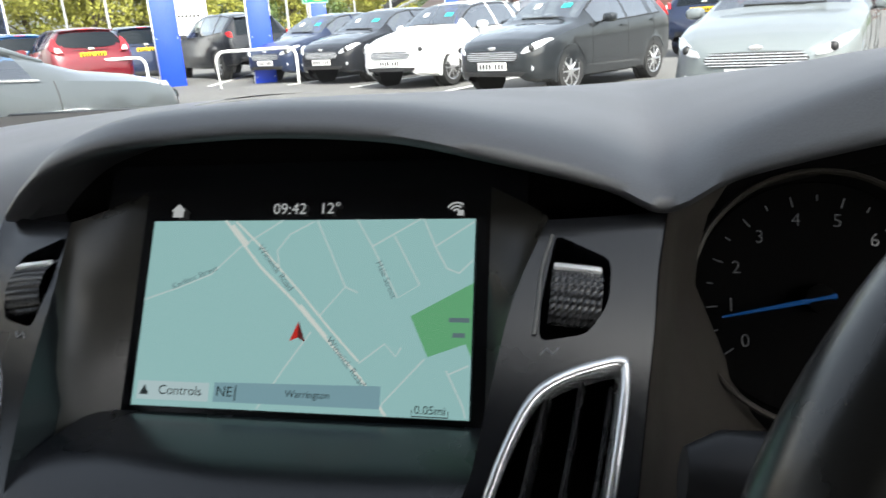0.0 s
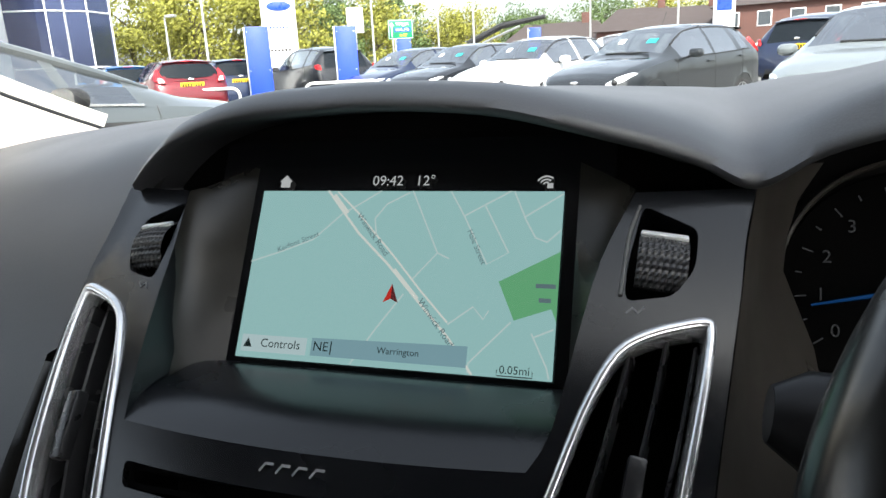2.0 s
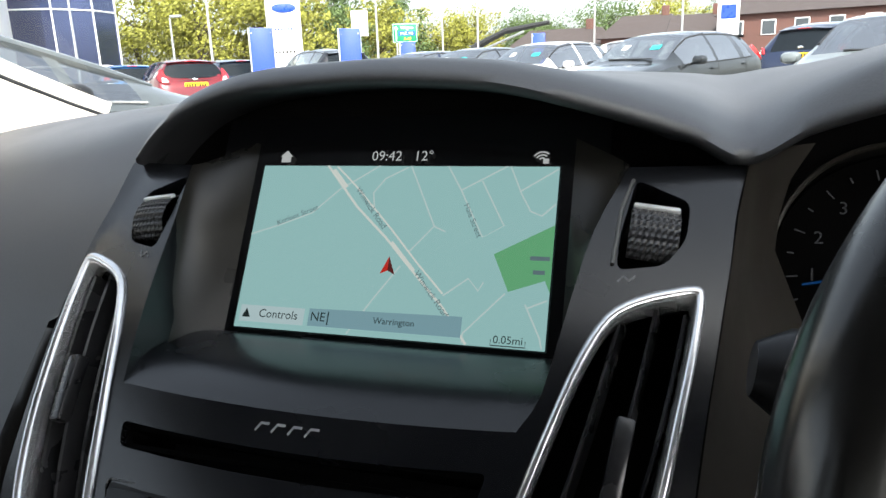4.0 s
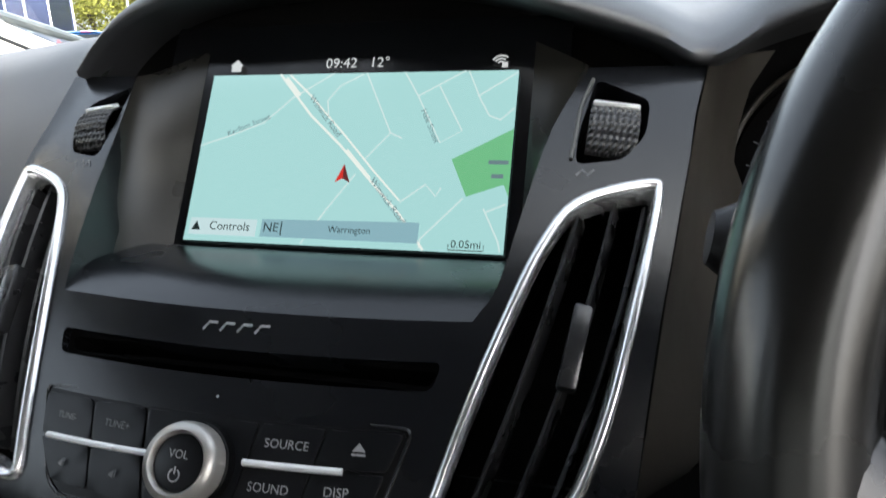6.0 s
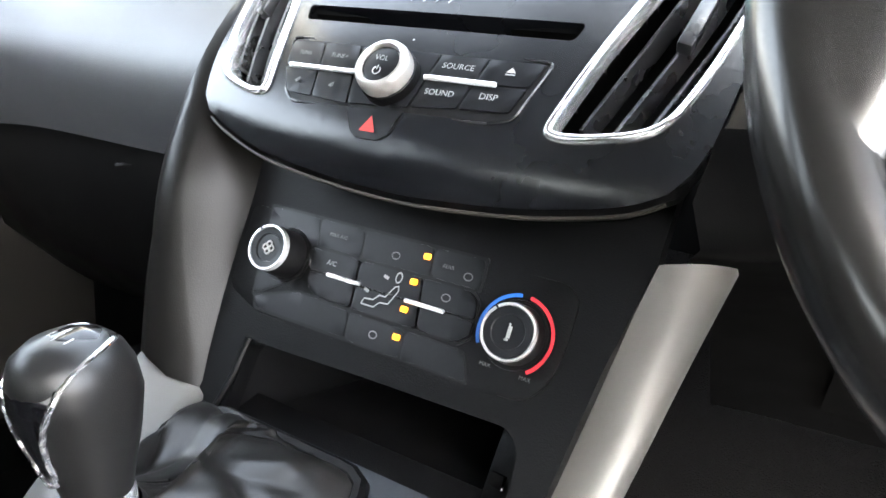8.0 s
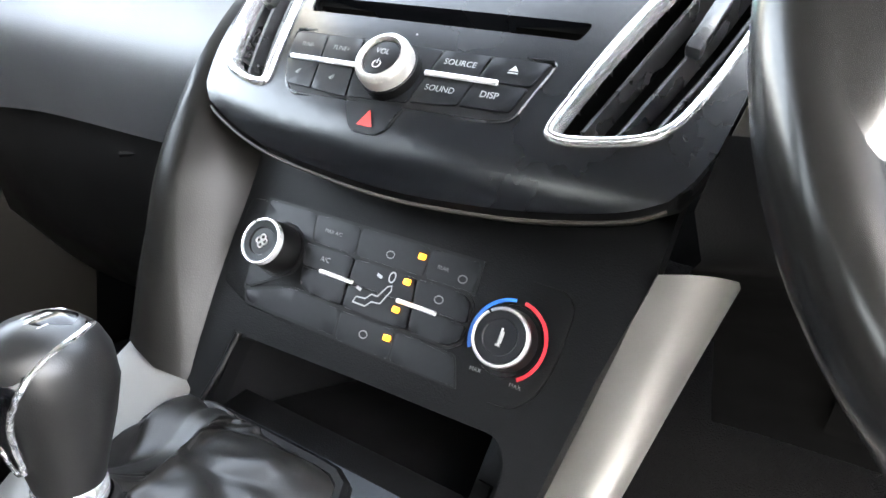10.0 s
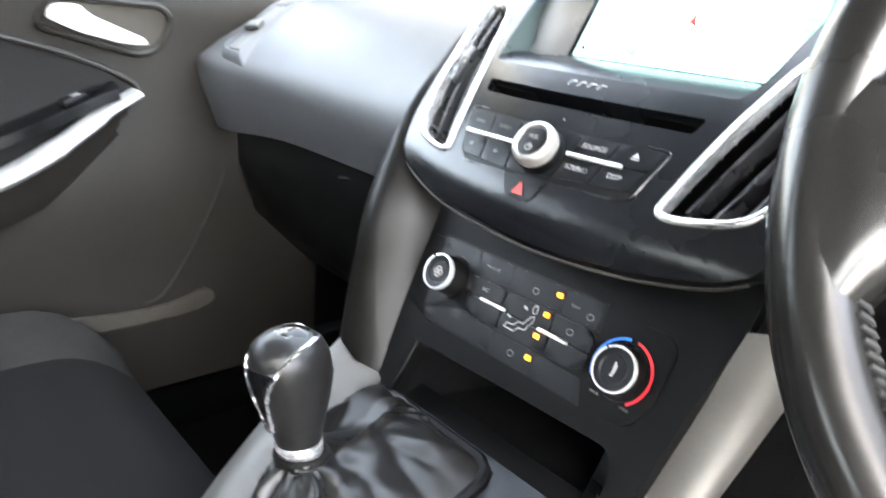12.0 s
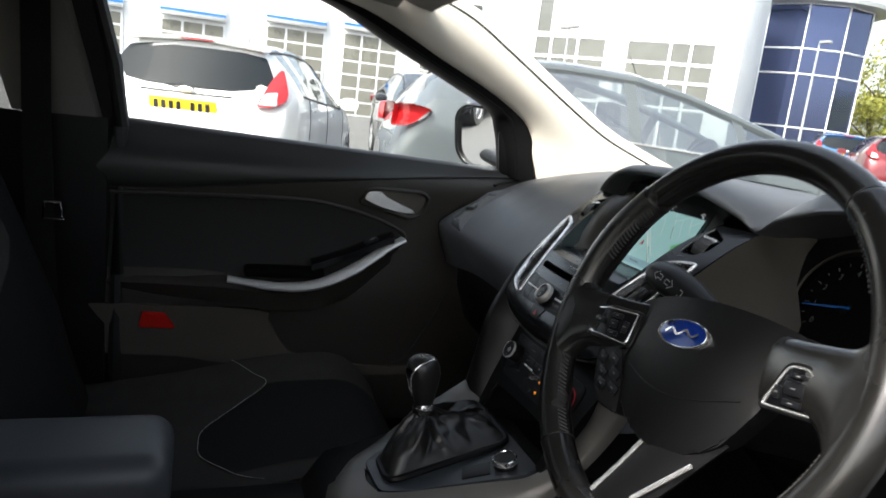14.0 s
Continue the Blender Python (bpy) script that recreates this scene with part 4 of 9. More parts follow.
part("instrument_side_face", bm, grey_trim, dash, "warm grey side face beside the instruments", angle=60)
# knee and lower panels carry the footwell's shade in their colour
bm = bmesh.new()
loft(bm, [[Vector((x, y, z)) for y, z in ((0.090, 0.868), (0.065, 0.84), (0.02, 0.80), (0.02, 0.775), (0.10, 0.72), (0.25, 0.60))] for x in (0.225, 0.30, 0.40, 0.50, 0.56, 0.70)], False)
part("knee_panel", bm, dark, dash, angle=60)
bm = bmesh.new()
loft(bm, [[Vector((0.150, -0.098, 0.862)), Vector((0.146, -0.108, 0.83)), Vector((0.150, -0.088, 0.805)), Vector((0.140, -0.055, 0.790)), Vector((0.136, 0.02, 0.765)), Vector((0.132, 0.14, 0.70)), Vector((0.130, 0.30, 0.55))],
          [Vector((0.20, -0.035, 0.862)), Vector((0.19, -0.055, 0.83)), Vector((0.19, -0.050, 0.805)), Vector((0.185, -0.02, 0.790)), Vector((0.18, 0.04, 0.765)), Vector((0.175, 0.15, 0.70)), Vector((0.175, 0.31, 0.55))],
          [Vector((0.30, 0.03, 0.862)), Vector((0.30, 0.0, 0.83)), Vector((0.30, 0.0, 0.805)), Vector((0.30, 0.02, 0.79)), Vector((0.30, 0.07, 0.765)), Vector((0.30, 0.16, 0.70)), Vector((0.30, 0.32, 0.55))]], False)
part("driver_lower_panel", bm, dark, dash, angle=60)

# instruments
clu = thing("instrument_cluster", (0.36, 0.12, 0.94), "dark instrument cluster with round dials and blue needles", "instrument cluster")
CL = flat((0.265, 0.108, 0.9405), (1, 0, 0), (0, 0.36, 0.933))
bm = bmesh.new()
sheet(bm, [rounded(rect(-0.075, -0.085, 0.29, 0.095), 0.03)], CL, 0.01, 0, 0, -0.012)
part("face", bm, hole, clu)
for cx, nums in ((0.0, 8), (0.20, 0)):
    bm = bmesh.new()
    tube(bm, [CL(cx + 0.068 * math.cos(a), 0.070 * math.sin(a)) for a in np.linspace(0, math.tau, 64, endpoint=False)], 0.0018, 6, True)
    part("dial_rim", bm, grey_trim, clu, "thin silver dial rim")
    bm = bmesh.new()
    disc(bm, on(CL, cx, 0, -0.011), [(0.066, 0), (0.065, 0.0008), (0.03, 0.001)], 48)
    part("dial_face", bm, hole, clu)
    bm = bmesh.new()
    for k in range(17 if nums else 27):
        a = radians(214 - 14 * k) if nums else radians(214 - 9.6 * k)
        L = 0.006 if k % 2 == 0 else 0.0035
        stroke(bm, [(cx + 0.058 * math.cos(a), 0.058 * math.sin(a)), (cx + (0.058 - L) * math.cos(a), (0.058 - L) * math.sin(a))], 0.0009, CL, -0.0088)
    part("dial_ticks", bm, dial_ink, clu, "white scale marks", fin=False)
    if nums:
        for k in range(8):
            a = radians(214 - 28 * k)
            text("dial_numeral", str(k), 0.0105, on(CL, cx + 0.0445 * math.cos(a), 0.0445 * math.sin(a), -0.0088), dial_ink, clu)
    else:
        for k in range(0, 8):
            a = radians(214 - 36 * k)
            text("dial_numeral", str(20 * k), 0.008, on(CL, cx + 0.0445 * math.cos(a), 0.0445 * math.sin(a), -0.0088), dial_ink, clu)
    a = radians(192) if nums else radians(216)
    bm = bmesh.new()
    tube(bm, [CL(cx - 0.008 * math.cos(a), -0.008 * math.sin(a)) + Vector((0, -0.001, 0)), CL(cx + 0.052 * math.cos(a), 0.052 * math.sin(a)) + Vector((0, -0.001, 0))], [0.0017, 0.0006], 6)
    part("needle", bm, needle_blue, clu, "blue needle")
    bm = bmesh.new()
    disc(bm, on(CL, cx, 0, -0.006), [(0.008, 0), (0.0075, 0.007), (0.005, 0.008)], 24)
    part("needle_hub", bm, hole, clu)
bm = bmesh.new()
rbox(bm, (0, 0, 0), (0.004, 0.003, 0.001), 0.0008, on(CL, 0.052, -0.035, -0.008))
part("warning_lamp", bm, warn_red, clu, "small red warning lamp")
# funnel from the hood to the dials
bm = bmesh.new()
loft(bm, [[r[0] for r in hood_rings], [Vector((lerp([0.176, 0.555], [0.200, 0.548], r[0].x), 0.15, r[0].z - 0.03)) for r in hood_rings], [Vector((lerp([0.176, 0.555], [0.200, 0.548], r[0].x), 0.14, 0.86)) for r in hood_rings]], False)
part("binnacle_lining", bm, black, clu)

# ---- steering wheel ----
TILT = radians(21.7)
WR = Matrix(((1, 0, 0, 0.3575), (0, math.sin(TILT), -math.cos(TILT), -0.173), (0, math.cos(TILT), math.sin(TILT), 0.9337), (0, 0, 0, 1))) @ pose(0, 0, 0, 0, 0, 9)
sw = thing("steering_wheel", (0.3575, -0.173, 0.9337), "black leather three-spoke steering wheel with blue oval badge", "steering wheel")
RIM_R, RIM_W, RIM_H = 0.1800, 0.0165, 0.0175


def rim_point(deg, q, lift=0.0):
    """On the rim's skin: deg round the wheel, q round the section (0 outwards, pi/2 to the driver)."""
    a = radians(deg)
    grip = 1.0
    for c in (26, 154):
        grip += 0.09 * math.exp(-((((deg - c + 180) % 360) - 180) / 14) ** 2)
    if 49 < deg < 131:
        grip *= 0.955
    e = Vector((math.cos(a), math.sin(a), 0))
    return WR @ (e * (RIM_R + (RIM_W * grip + lift) * math.cos(q)) + Vector((0, 0, (RIM_H * grip + lift) * math.sin(q))))


bm = bmesh.new()
degs = sorted(set([k * 2.5 for k in range(144)] + [48.8, 49.2, 130.8, 131.2]))
rows = [[rim_point(d, math.tau * k / 24) for k in range(24)] for d in degs]
rows.append(rows[0])
loft(bm, rows, True, False)
part("rim", bm, rim_leather, sw, "smooth worn black leather rim", angle=60)
for a0 in (49, 131, 229, 311):
    bm = bmesh.new()
    tube(bm, [rim_point(a0 + (0.4 if a0 < 180 else 0), b, -0.0002) for b in np.linspace(0, math.tau, 28, endpoint=False)], 0.0008, 5, True)
    part("rim_seam", bm, black, sw)
# laced seam along the inner side of the grips
for lo_, hi_ in ((196, 228), (133, 156), (312, 344), (24, 47)):
    bm = bmesh.new()
    for d in np.arange(lo_, hi_, 1.5):
        tube(bm, [rim_point(d, radians(150), 0.0006), rim_point(d + 0.75, radians(166), 0.0010), rim_point(d + 1.1, radians(178), 0.0004)], 0.0009, 4)
    tagged(part("rim_lacing", bm, stitch_grey, sw, "grey laced seam on the grip"), kind="stuff")


def wsurf(zf=0.0):
    """The hub's domed face in the wheel's own plane."""
    return lambda a, b: WR @ Vector((a, b, zf + 0.006 - 2.1 * (a * a) - 1.9 * (b + 0.02) ** 2))


bm = bmesh.new()
hub_half = [(0.0, 0.0405), (0.032, 0.0395), (0.064, 0.0365), (0.097, 0.0305), (0.117, 0.0245), (0.1155, 0.0165), (0.094, 0.006), (0.0885, -0.026), (0.0765, -0.052), (0.060, -0.076), (0.032, -0.092)]
hub_line = hub_half + [(-0.002, -0.0975)] + [(-a, b) for a, b in hub_half[:0:-1]]
sheet(bm, [[(p.x, p.y) for p in spline([(a, b, 0) for a, b in hub_line], 4, True)]], wsurf(), 0.035, 0.014, 0.0025)
part("airbag_cover", bm, hub_black, sw, "black soft airbag cover")
bm = bmesh.new()
tube(bm, [wsurf(0.0004)(lerp([0, 1], [-0.070, 0.070], t), -0.034 - 0.016 * math.sin(t * math.pi)) for t in np.linspace(0, 1, 16)], 0.0006, 5)
part("cover_crease", bm, black, sw)
bm = bmesh.new()
m = on(wsurf(), -0.0045, 0.0045, 0.0)
rings = [[m @ Vector((r * 0.0320 * math.cos(a), r * 0.0135 * math.sin(a), h)) for a in np.linspace(0, math.tau, 40, endpoint=False)] for r, h in ((1.0, -0.002), (1.0, 0.0018), (0.95, 0.0026), (0.90, 0.0022))]
loft(bm, rings, True, False)
part("badge_rim", bm, bright, sw, "chrome oval rim")
bm = bmesh.new()
rings = [[m @ Vector((r * 0.0320 * math.cos(a), r * 0.0135 * math.sin(a), h)) for a in np.linspace(0, math.tau, 40, endpoint=False)] for r, h in ((0.93, 0.0012), (0.90, 0.0022), (0.5, 0.0030), (0.1, 0.0033))]
loft(bm, rings, True, True)
part("badge", bm, badge_blue, sw, "deep blue oval badge")
bm = bmesh.new()
S = lambda a, b: m @ Vector((a, b, 0.0034 - 1.2 * a * a - 4 * b * b))
stroke(bm, [Vector(p) for p in spline([(-0.020, -0.002, 0), (-0.013, 0.003, 0), (-0.004, -0.002, 0), (0.005, 0.003, 0), (0.013, -0.002, 0), (0.020, 0.002, 0)], 4)], 0.0022, S, 0.0004)
part("badge_script", bm, bright, sw, "plain silver wave in the badge", fin=False)
POD = {-1: [(-0.1540, -0.0095), (-0.1388, 0.0070), (-0.1120, 0.0112), (-0.0790, 0.0123), (-0.0806, -0.0197), (-0.1280, -0.0175)],
       1: [(0.0925, -0.0297), (0.1098, 0.0031), (0.1279, 0.0034), (0.1461, -0.0218), (0.1425, -0.0280)]}
POD_KEYS = {-1: (((-0.1210, -0.0035), (0.015, 0.007)), ((-0.1015, -0.0040), (0.010, 0.008)), ((-0.1005, 0.0050), (0.014, 0.005)), ((-0.0995, -0.0130), (0.013, 0.005)), ((-0.0875, -0.0040), (0.006, 0.012))),
            1: (((0.1195, -0.0130), (0.017, 0.010)), ((0.1205, -0.0035), (0.013, 0.004)), ((0.1205, -0.0235), (0.016, 0.005)), ((0.1055, -0.0180), (0.006, 0.010)), ((0.1345, -0.0145), (0.006, 0.010)))}
for sgn in (1, -1):
    sp = bmesh.new()
    rows = []
    for a, b0, b1, z0, th in ((0.074, -0.034, 0.029, -0.020, 0.012), (0.090, -0.031, 0.0270, -0.014, 0.012), (0.106, -0.0295, 0.0262, -0.0100, 0.012), (0.120, -0.0295, 0.0262, -0.0070, 0.0122), (0.130, -0.0305, 0.0262, -0.0050, 0.0126),
                              (0.138, -0.0325, 0.0262, -0.0034, 0.0132), (0.145, -0.0365, 0.0264, -0.0022, 0.0138), (0.151, -0.0430, 0.0272, -0.0014, 0.0144), (0.156, -0.0510, 0.0292, -0.0008, 0.0150), (0.161, -0.0620, 0.0335, -0.0003, 0.0156),
                              (0.1655, -0.0740, 0.0415, 0.0, 0.0160), (0.1715, -0.0830, 0.0530, 0.0, 0.0167), (0.1775, -0.0900, 0.0630, 0.0, 0.0172)):
        ring = []
        for k in range(28):
            w = math.tau * k / 28
            cw, sn = math.copysign(abs(math.cos(w)) ** 0.8, math.cos(w)), math.copysign(abs(math.sin(w)) ** 0.7, math.sin(w))
            b = (b0 + b1) / 2 + (b1 - b0) / 2 * cw
            bend = max(0.0, min(1.0, (a - 0.145) / 0.02)) * max(0.0, a - math.sqrt(max(0.0, RIM_R ** 2 - b * b)))
            ring.append(WR @ Vector((sgn * (a - bend), b, z0 + th * sn)))
        rows.append(ring)
    loft(sp, rows)
    part("spoke", sp, rim_leather, sw, "leather-covered side spoke flaring into the rim", angle=60)
    P = lambda a, b: WR @ Vector((a, b, 0.0062 - 4 * (abs(a) - 0.125) ** 2 - 4 * (b + 0.004) ** 2))
    pod = rounded(POD[sgn] if sgn > 0 else POD[sgn], [0.004, 0.005, 0.005, 0.003, 0.004, 0.004][:len(POD[sgn])])
    bm = bmesh.new()
    sheet(bm, [pod[::-1]], P, 0.008, 0.02, 0.001)
    pd = part("button_pod", bm, gloss, sw, "glossy black button pod")
    bm = bmesh.new()
    tube(bm, [P(p.x, p.y) + WR.to_3x3() @ Vector((0, 0, 0.0008)) for p in pod], 0.0011, 6, True)
    part("pod_frame", bm, chrome, pd, "thin chrome outline")
    bm = bmesh.new()
    c_ = sum((Vector(p) for p in pod), Vector((0, 0))) / len(pod)
    tube(bm, [P(*(c_ + (Vector((p.x, p.y)) - c_) * 1.10)) - WR.to_3x3() @ Vector((0, 0, 0.0006)) for p in pod], 0.0020, 6, True)
    part("pod_gasket", bm, black, pd)
    for (a, b), (w, h) in POD_KEYS[sgn]:
        bm = bmesh.new()
        rbox(bm, (0, 0, 0), (w, h, 0.0024), 0.0010, on(P, a, b, 0.0006))
        part("wheel_button", bm, button, pd)
        bm = bmesh.new()
        rbox(bm, (0, 0, 0), (min(w, 0.006) * 0.6, 0.0012, 0.0004), 0, on(P, a, b, 0.0019))
        part("button_mark", bm, dim, pd)
# second panel of keys under the left pod
LP = lambda a, b: WR @ Vector((a, b, -0.003 - 3 * (a + 0.09) ** 2))
bm = bmesh.new()
sheet(bm, [rounded([(-0.1230, -0.0260), (-0.1130, -0.0580), (-0.0900, -0.0830), (-0.0600, -0.0860), (-0.0700, -0.0520), (-0.0860, -0.0220)], 0.006)], LP, 0.016, 0.02, 0.002)
lpod = part("lower_button_panel", bm, black, sw, "black panel of smaller keys")
for a, b in ((-0.1070, -0.0380), (-0.0985, -0.0525), (-0.0930, -0.0640), (-0.0880, -0.0360), (-0.0800, -0.0500), (-0.0750, -0.0640)):
    bm = bmesh.new()
    rbox(bm, (0, 0, 0), (0.015, 0.010, 0.0024), 0.0010, on(LP, a, b, 0.0006) @ pose(0, 0, 0, 0, 0, -20))
    kb = part("lower_wheel_button", bm, button, lpod)
    bm = bmesh.new()
    rbox(bm, (0, 0, 0), (0.004, 0.0012, 0.0005), 0, on(LP, a, b, 0.0019) @ pose(0, 0, 0, 0, 0, -20))
    part("button_mark", bm, dim, lpod)
bm = bmesh.new()
rows = []
for t in np.linspace(0, 1, 9):
    w = 0.038 - 0.012 * t
    rows.append([WR @ Vector((0.026 - 0.053 * t + w * math.cos(q), -0.070 - 0.098 * t + 0.004 * math.sin(q), -0.018 + 0.010 * math.sin(q) + 0.012 * t)) for q in np.linspace(0, math.tau, 16, endpoint=False)])
loft(bm, rows)
part("lower_spoke", bm, black, sw)
for line in (((-0.0150, -0.0960, -0.006), (-0.0313, -0.1305, -0.002), (-0.0428, -0.1560, 0.003)), ((0.0470, -0.0960, -0.006), (0.0275, -0.1183, -0.003), (0.0060, -0.1440, 0.002))):
    bm = bmesh.new()
    tube(bm, [WR @ Vector(p) for p in spline(line, 4)], 0.0023, 8, flat=0.7, up=WR.to_3x3() @ Vector((0, 0, 1)))
    part("silver_insert", bm, chrome, sw, "thin bright line along the lower spoke")
# column shroud and stalks
col = thing("steering_column", (0.352, -0.06, 0.88), "black steering column shroud", "steering column")
bm = bmesh.new()
rows = []
for y, zc, w, h in ((-0.140, 0.905, 0.060, 0.052), (-0.11, 0.897, 0.066, 0.058), (-0.04, 0.880, 0.066, 0.058), (0.06, 0.850, 0.062, 0.055)):
    rows.append([Vector((0.352 + w * math.copysign(abs(math.cos(q)) ** 0.7, math.cos(q)), y, zc + h * math.copysign(abs(math.sin(q)) ** 0.7, math.sin(q)))) for q in np.linspace(0, math.tau, 24, endpoint=False)])
loft(bm, rows)
part("shroud", bm, dark, col, "black shroud")
for sgn in (1, -1):
    st = thing("indicator_stalk" if sgn < 0 else "wiper_stalk", (0.352 + sgn * 0.1, -0.08, 0.935), "thick black control stalk with white arrow symbols", "control stalk", "stalks")
    bm = bmesh.new()
    pts = [(0.300, -0.060, 0.925), (0.262, -0.070, 0.934), (0.236, -0.077, 0.941), (0.205, -0.081, 0.949), (0.180, -0.083, 0.953), (0.169, -0.083, 0.955)]
    pts = [(0.352 + (x - 0.352) * (1 if sgn < 0 else -1), y, z) for x, y, z in pts]
    tube(bm, pts, [0.010, 0.011, 0.019, 0.020, 0.0175, 0.010], 14, flat=0.72, up=Vector((0, -0.55, 0.83)))
    part("lever", bm, black, st)
    if sgn < 0:
        A = flat((0.212, -0.0985, 0.953), (0.95, 0.10, -0.28), (0.14, 0.42, 0.90))
        bm = bmesh.new()
        for k in (1, -1):
            c = k * 0.0085
            stroke(bm, [(c - k * 0.0058, 0.0025), (c + k * 0.001, 0.0025), (c + k * 0.001, 0.0055), (c + k * 0.0068, 0), (c + k * 0.001, -0.0055), (c + k * 0.001, -0.0025), (c - k * 0.0058, -0.0025), (c - k * 0.0058, 0.0025)], 0.0008, A, 0.0004)
        part("arrow_symbol", bm, mark, st, "white turn arrows", fin=False)
        bm = bmesh.new()
        stroke(bm, [(0.026, -0.004), (0.031, -0.004), (0.031, 0.003), (0.026, 0.003)], 0.0009, A, 0.0006)
        part("lamp_symbol", bm, mark, st, fin=False)

# ---- centre console ----
con = thing("centre_console", (0, -0.3, 0.55), "dark centre console with silver side trims", "console")


def CT(x, y):
    return Vector((x, y, 0.612 + (y + 0.35) * 0.25 if y > -0.42 else 0.5945))


bm = bmesh.new()
rows = []
for y in np.linspace(-1.0, -0.125, 24):
    z = CT(0, y).z - (0.006 if y > -0.42 else 0.03)
    w0, w1 = (-0.115, 0.105) if y > -0.42 else (-0.085, 0.085)
    rows.append([Vector(p) for p in ((w0 - 0.05, y, 0.30), (w0 - 0.03, y, z - 0.05), (w0 - 0.004, y, z - 0.008), (w0 + 0.01, y, z), (w1 - 0.01, y, z), (w1 + 0.006, y, z - 0.008), (w1 + 0.03, y, z - 0.05), (w1 + 0.05, y, 0.30))])
loft(bm, rows, False)
part("console_body", bm, dark, con)
# open cubby under the climate panel
bm = bmesh.new()
mouth = [S2(x, z) + Vector((0, 0.004, 0)) for x, z in ((-0.0905, 0.7060), (0.0955, 0.7085), (0.0955, 0.6560), (-0.0920, 0.6540))]
back = [Vector((-0.085, 0.02, 0.700)), Vector((0.085, 0.02, 0.700)), Vector((0.085, 0.02, 0.625)), Vector((-0.085, 0.02, 0.625))]
loft(bm, [mouth, back], True, False)
bm.faces.new([bm.verts.new(p) for p in back])
part("cubby", bm, black, con, "dark open storage cubby")
bm = bmesh.new()
tube(bm, [S2(x, z) + Vector((0, -0.0015, 0)) for x, z in ((-0.0880, 0.7050), (-0.0900, 0.6850), (-0.0960, 0.6600), (-0.1020, 0.6480))], 0.0022, 8)
part("cubby_lip", bm, dark, con)
bm = bmesh.new()
tube(bm, [(-0.088, -0.128, 0.652), (0.0, -0.126, 0.654), (0.070, -0.126, 0.656)], 0.0018, 6)
part("mat_edge", bm, dark, con, "raised edge of the cubby mat")
bm = bmesh.new()
rbox(bm, (0.0840, -0.112, 0.675), (0.018, 0.026, 0.046), 0.003, pose(0, 0, 0, -24, 0, -8))
us = part("usb_block", bm, dark, con, "black socket block")
# solid near-black block painted as the shade inside the port
bm = bmesh.new()
rbox(bm, (0.0805, -0.1275, 0.673), (0.0085, 0.004, 0.0075), 0.0008, pose(0, 0, 0, -24, 0, -8))
part("usb_port", bm, hole, us, "small near-black block standing in for the data port's shade")
bm = bmesh.new()
rbox(bm, (0.0812, -0.1292, 0.6705), (0.0085, 0.002, 0.0016), 0.0004, pose(0, 0, 0, -24, 0, -8))
part("port_tongue", bm, chrome, us)
# side legs and silver trims
bm = bmesh.new()
A = spline([(-0.192, -0.010, 0.925), (-0.186, -0.045, 0.872), (-0.182, -0.095, 0.80), (-0.176, -0.128, 0.74), (-0.165, -0.150, 0.686)], 5)
B = spline([(-0.182, -0.036, 0.925), (-0.176, -0.090, 0.868), (-0.172, -0.128, 0.80), (-0.164, -0.146, 0.74), (-0.150, -0.162, 0.682)], 5)
C = spline([(-0.170, -0.026, 0.925), (-0.158, -0.082, 0.862), (-0.146, -0.130, 0.80), (-0.136, -0.142, 0.74), (-0.112, -0.150, 0.668)], 5)
D = spline([(-0.160, -0.010, 0.915), (-0.146, -0.070, 0.850), (-0.128, -0.085, 0.80), (-0.118, -0.105, 0.74), (-0.104, -0.125, 0.668)], 5)
loft(bm, [A, [a.lerp(b, 0.6) + Vector((-0.003, -0.002, 0)) for a, b in zip(A, B)], B, [b.lerp(c, 0.5) + Vector((0, -0.006, 0)) for b, c in zip(B, C)], C, D], False)
part("stack_leg", bm, leg_black, con, "dark satin leg of the centre stack", angle=50)


def band(a, b, bulge, name, material, label):
    bm = bmesh.new()
    a, b = spline(a, 6), spline(b, 6)
    rows = []
    for t in np.linspace(0, 1, 7):
        rows.append([p.lerp(q, t) + Vector(bulge) * math.sin(t * math.pi) for p, q in zip(a, b)])
    rows = [[p + Vector((0, 0.012, -0.006)) for p in rows[0]]] + rows + [[p + Vector((0, 0.012, -0.006)) for p in rows[-1]]]
    loft(bm, rows, False)
    part(name, bm, material, con, label, angle=60)


band([(-0.163, -0.150, 0.684), (-0.150, -0.215, 0.650), (-0.128, -0.275, 0.622), (-0.100, -0.325, 0.602), (-0.070, -0.370, 0.592), (-0.030, -0.397, 0.588)],
     [(-0.110, -0.147, 0.668), (-0.098, -0.210, 0.647), (-0.078, -0.275, 0.631), (-0.058, -0.312, 0.622), (-0.042, -0.338, 0.616), (-0.020, -0.353, 0.612)], (-0.004, 0, 0.005), "silver_trim_passenger", silver, "satin silver trim down the passenger side")
band([(0.1345, -0.096, 0.796), (0.1210, -0.102, 0.745), (0.1090, -0.124, 0.690), (0.1040, -0.165, 0.658), (0.0930, -0.209, 0.647), (0.0780, -0.253, 0.636), (0.0580, -0.320, 0.620), (0.0420, -0.348, 0.613)],
     [(0.1660, -0.076, 0.797), (0.1535, -0.090, 0.745), (0.1420, -0.122, 0.690), (0.1310, -0.165, 0.640), (0.1240, -0.215, 0.622), (0.1140, -0.268, 0.608), (0.0960, -0.340, 0.592), (0.0680, -0.392, 0.586)], (0.003, -0.004, 0.003), "silver_trim_driver", silver, "satin silver trim down the driver side")
bm = bmesh.new()
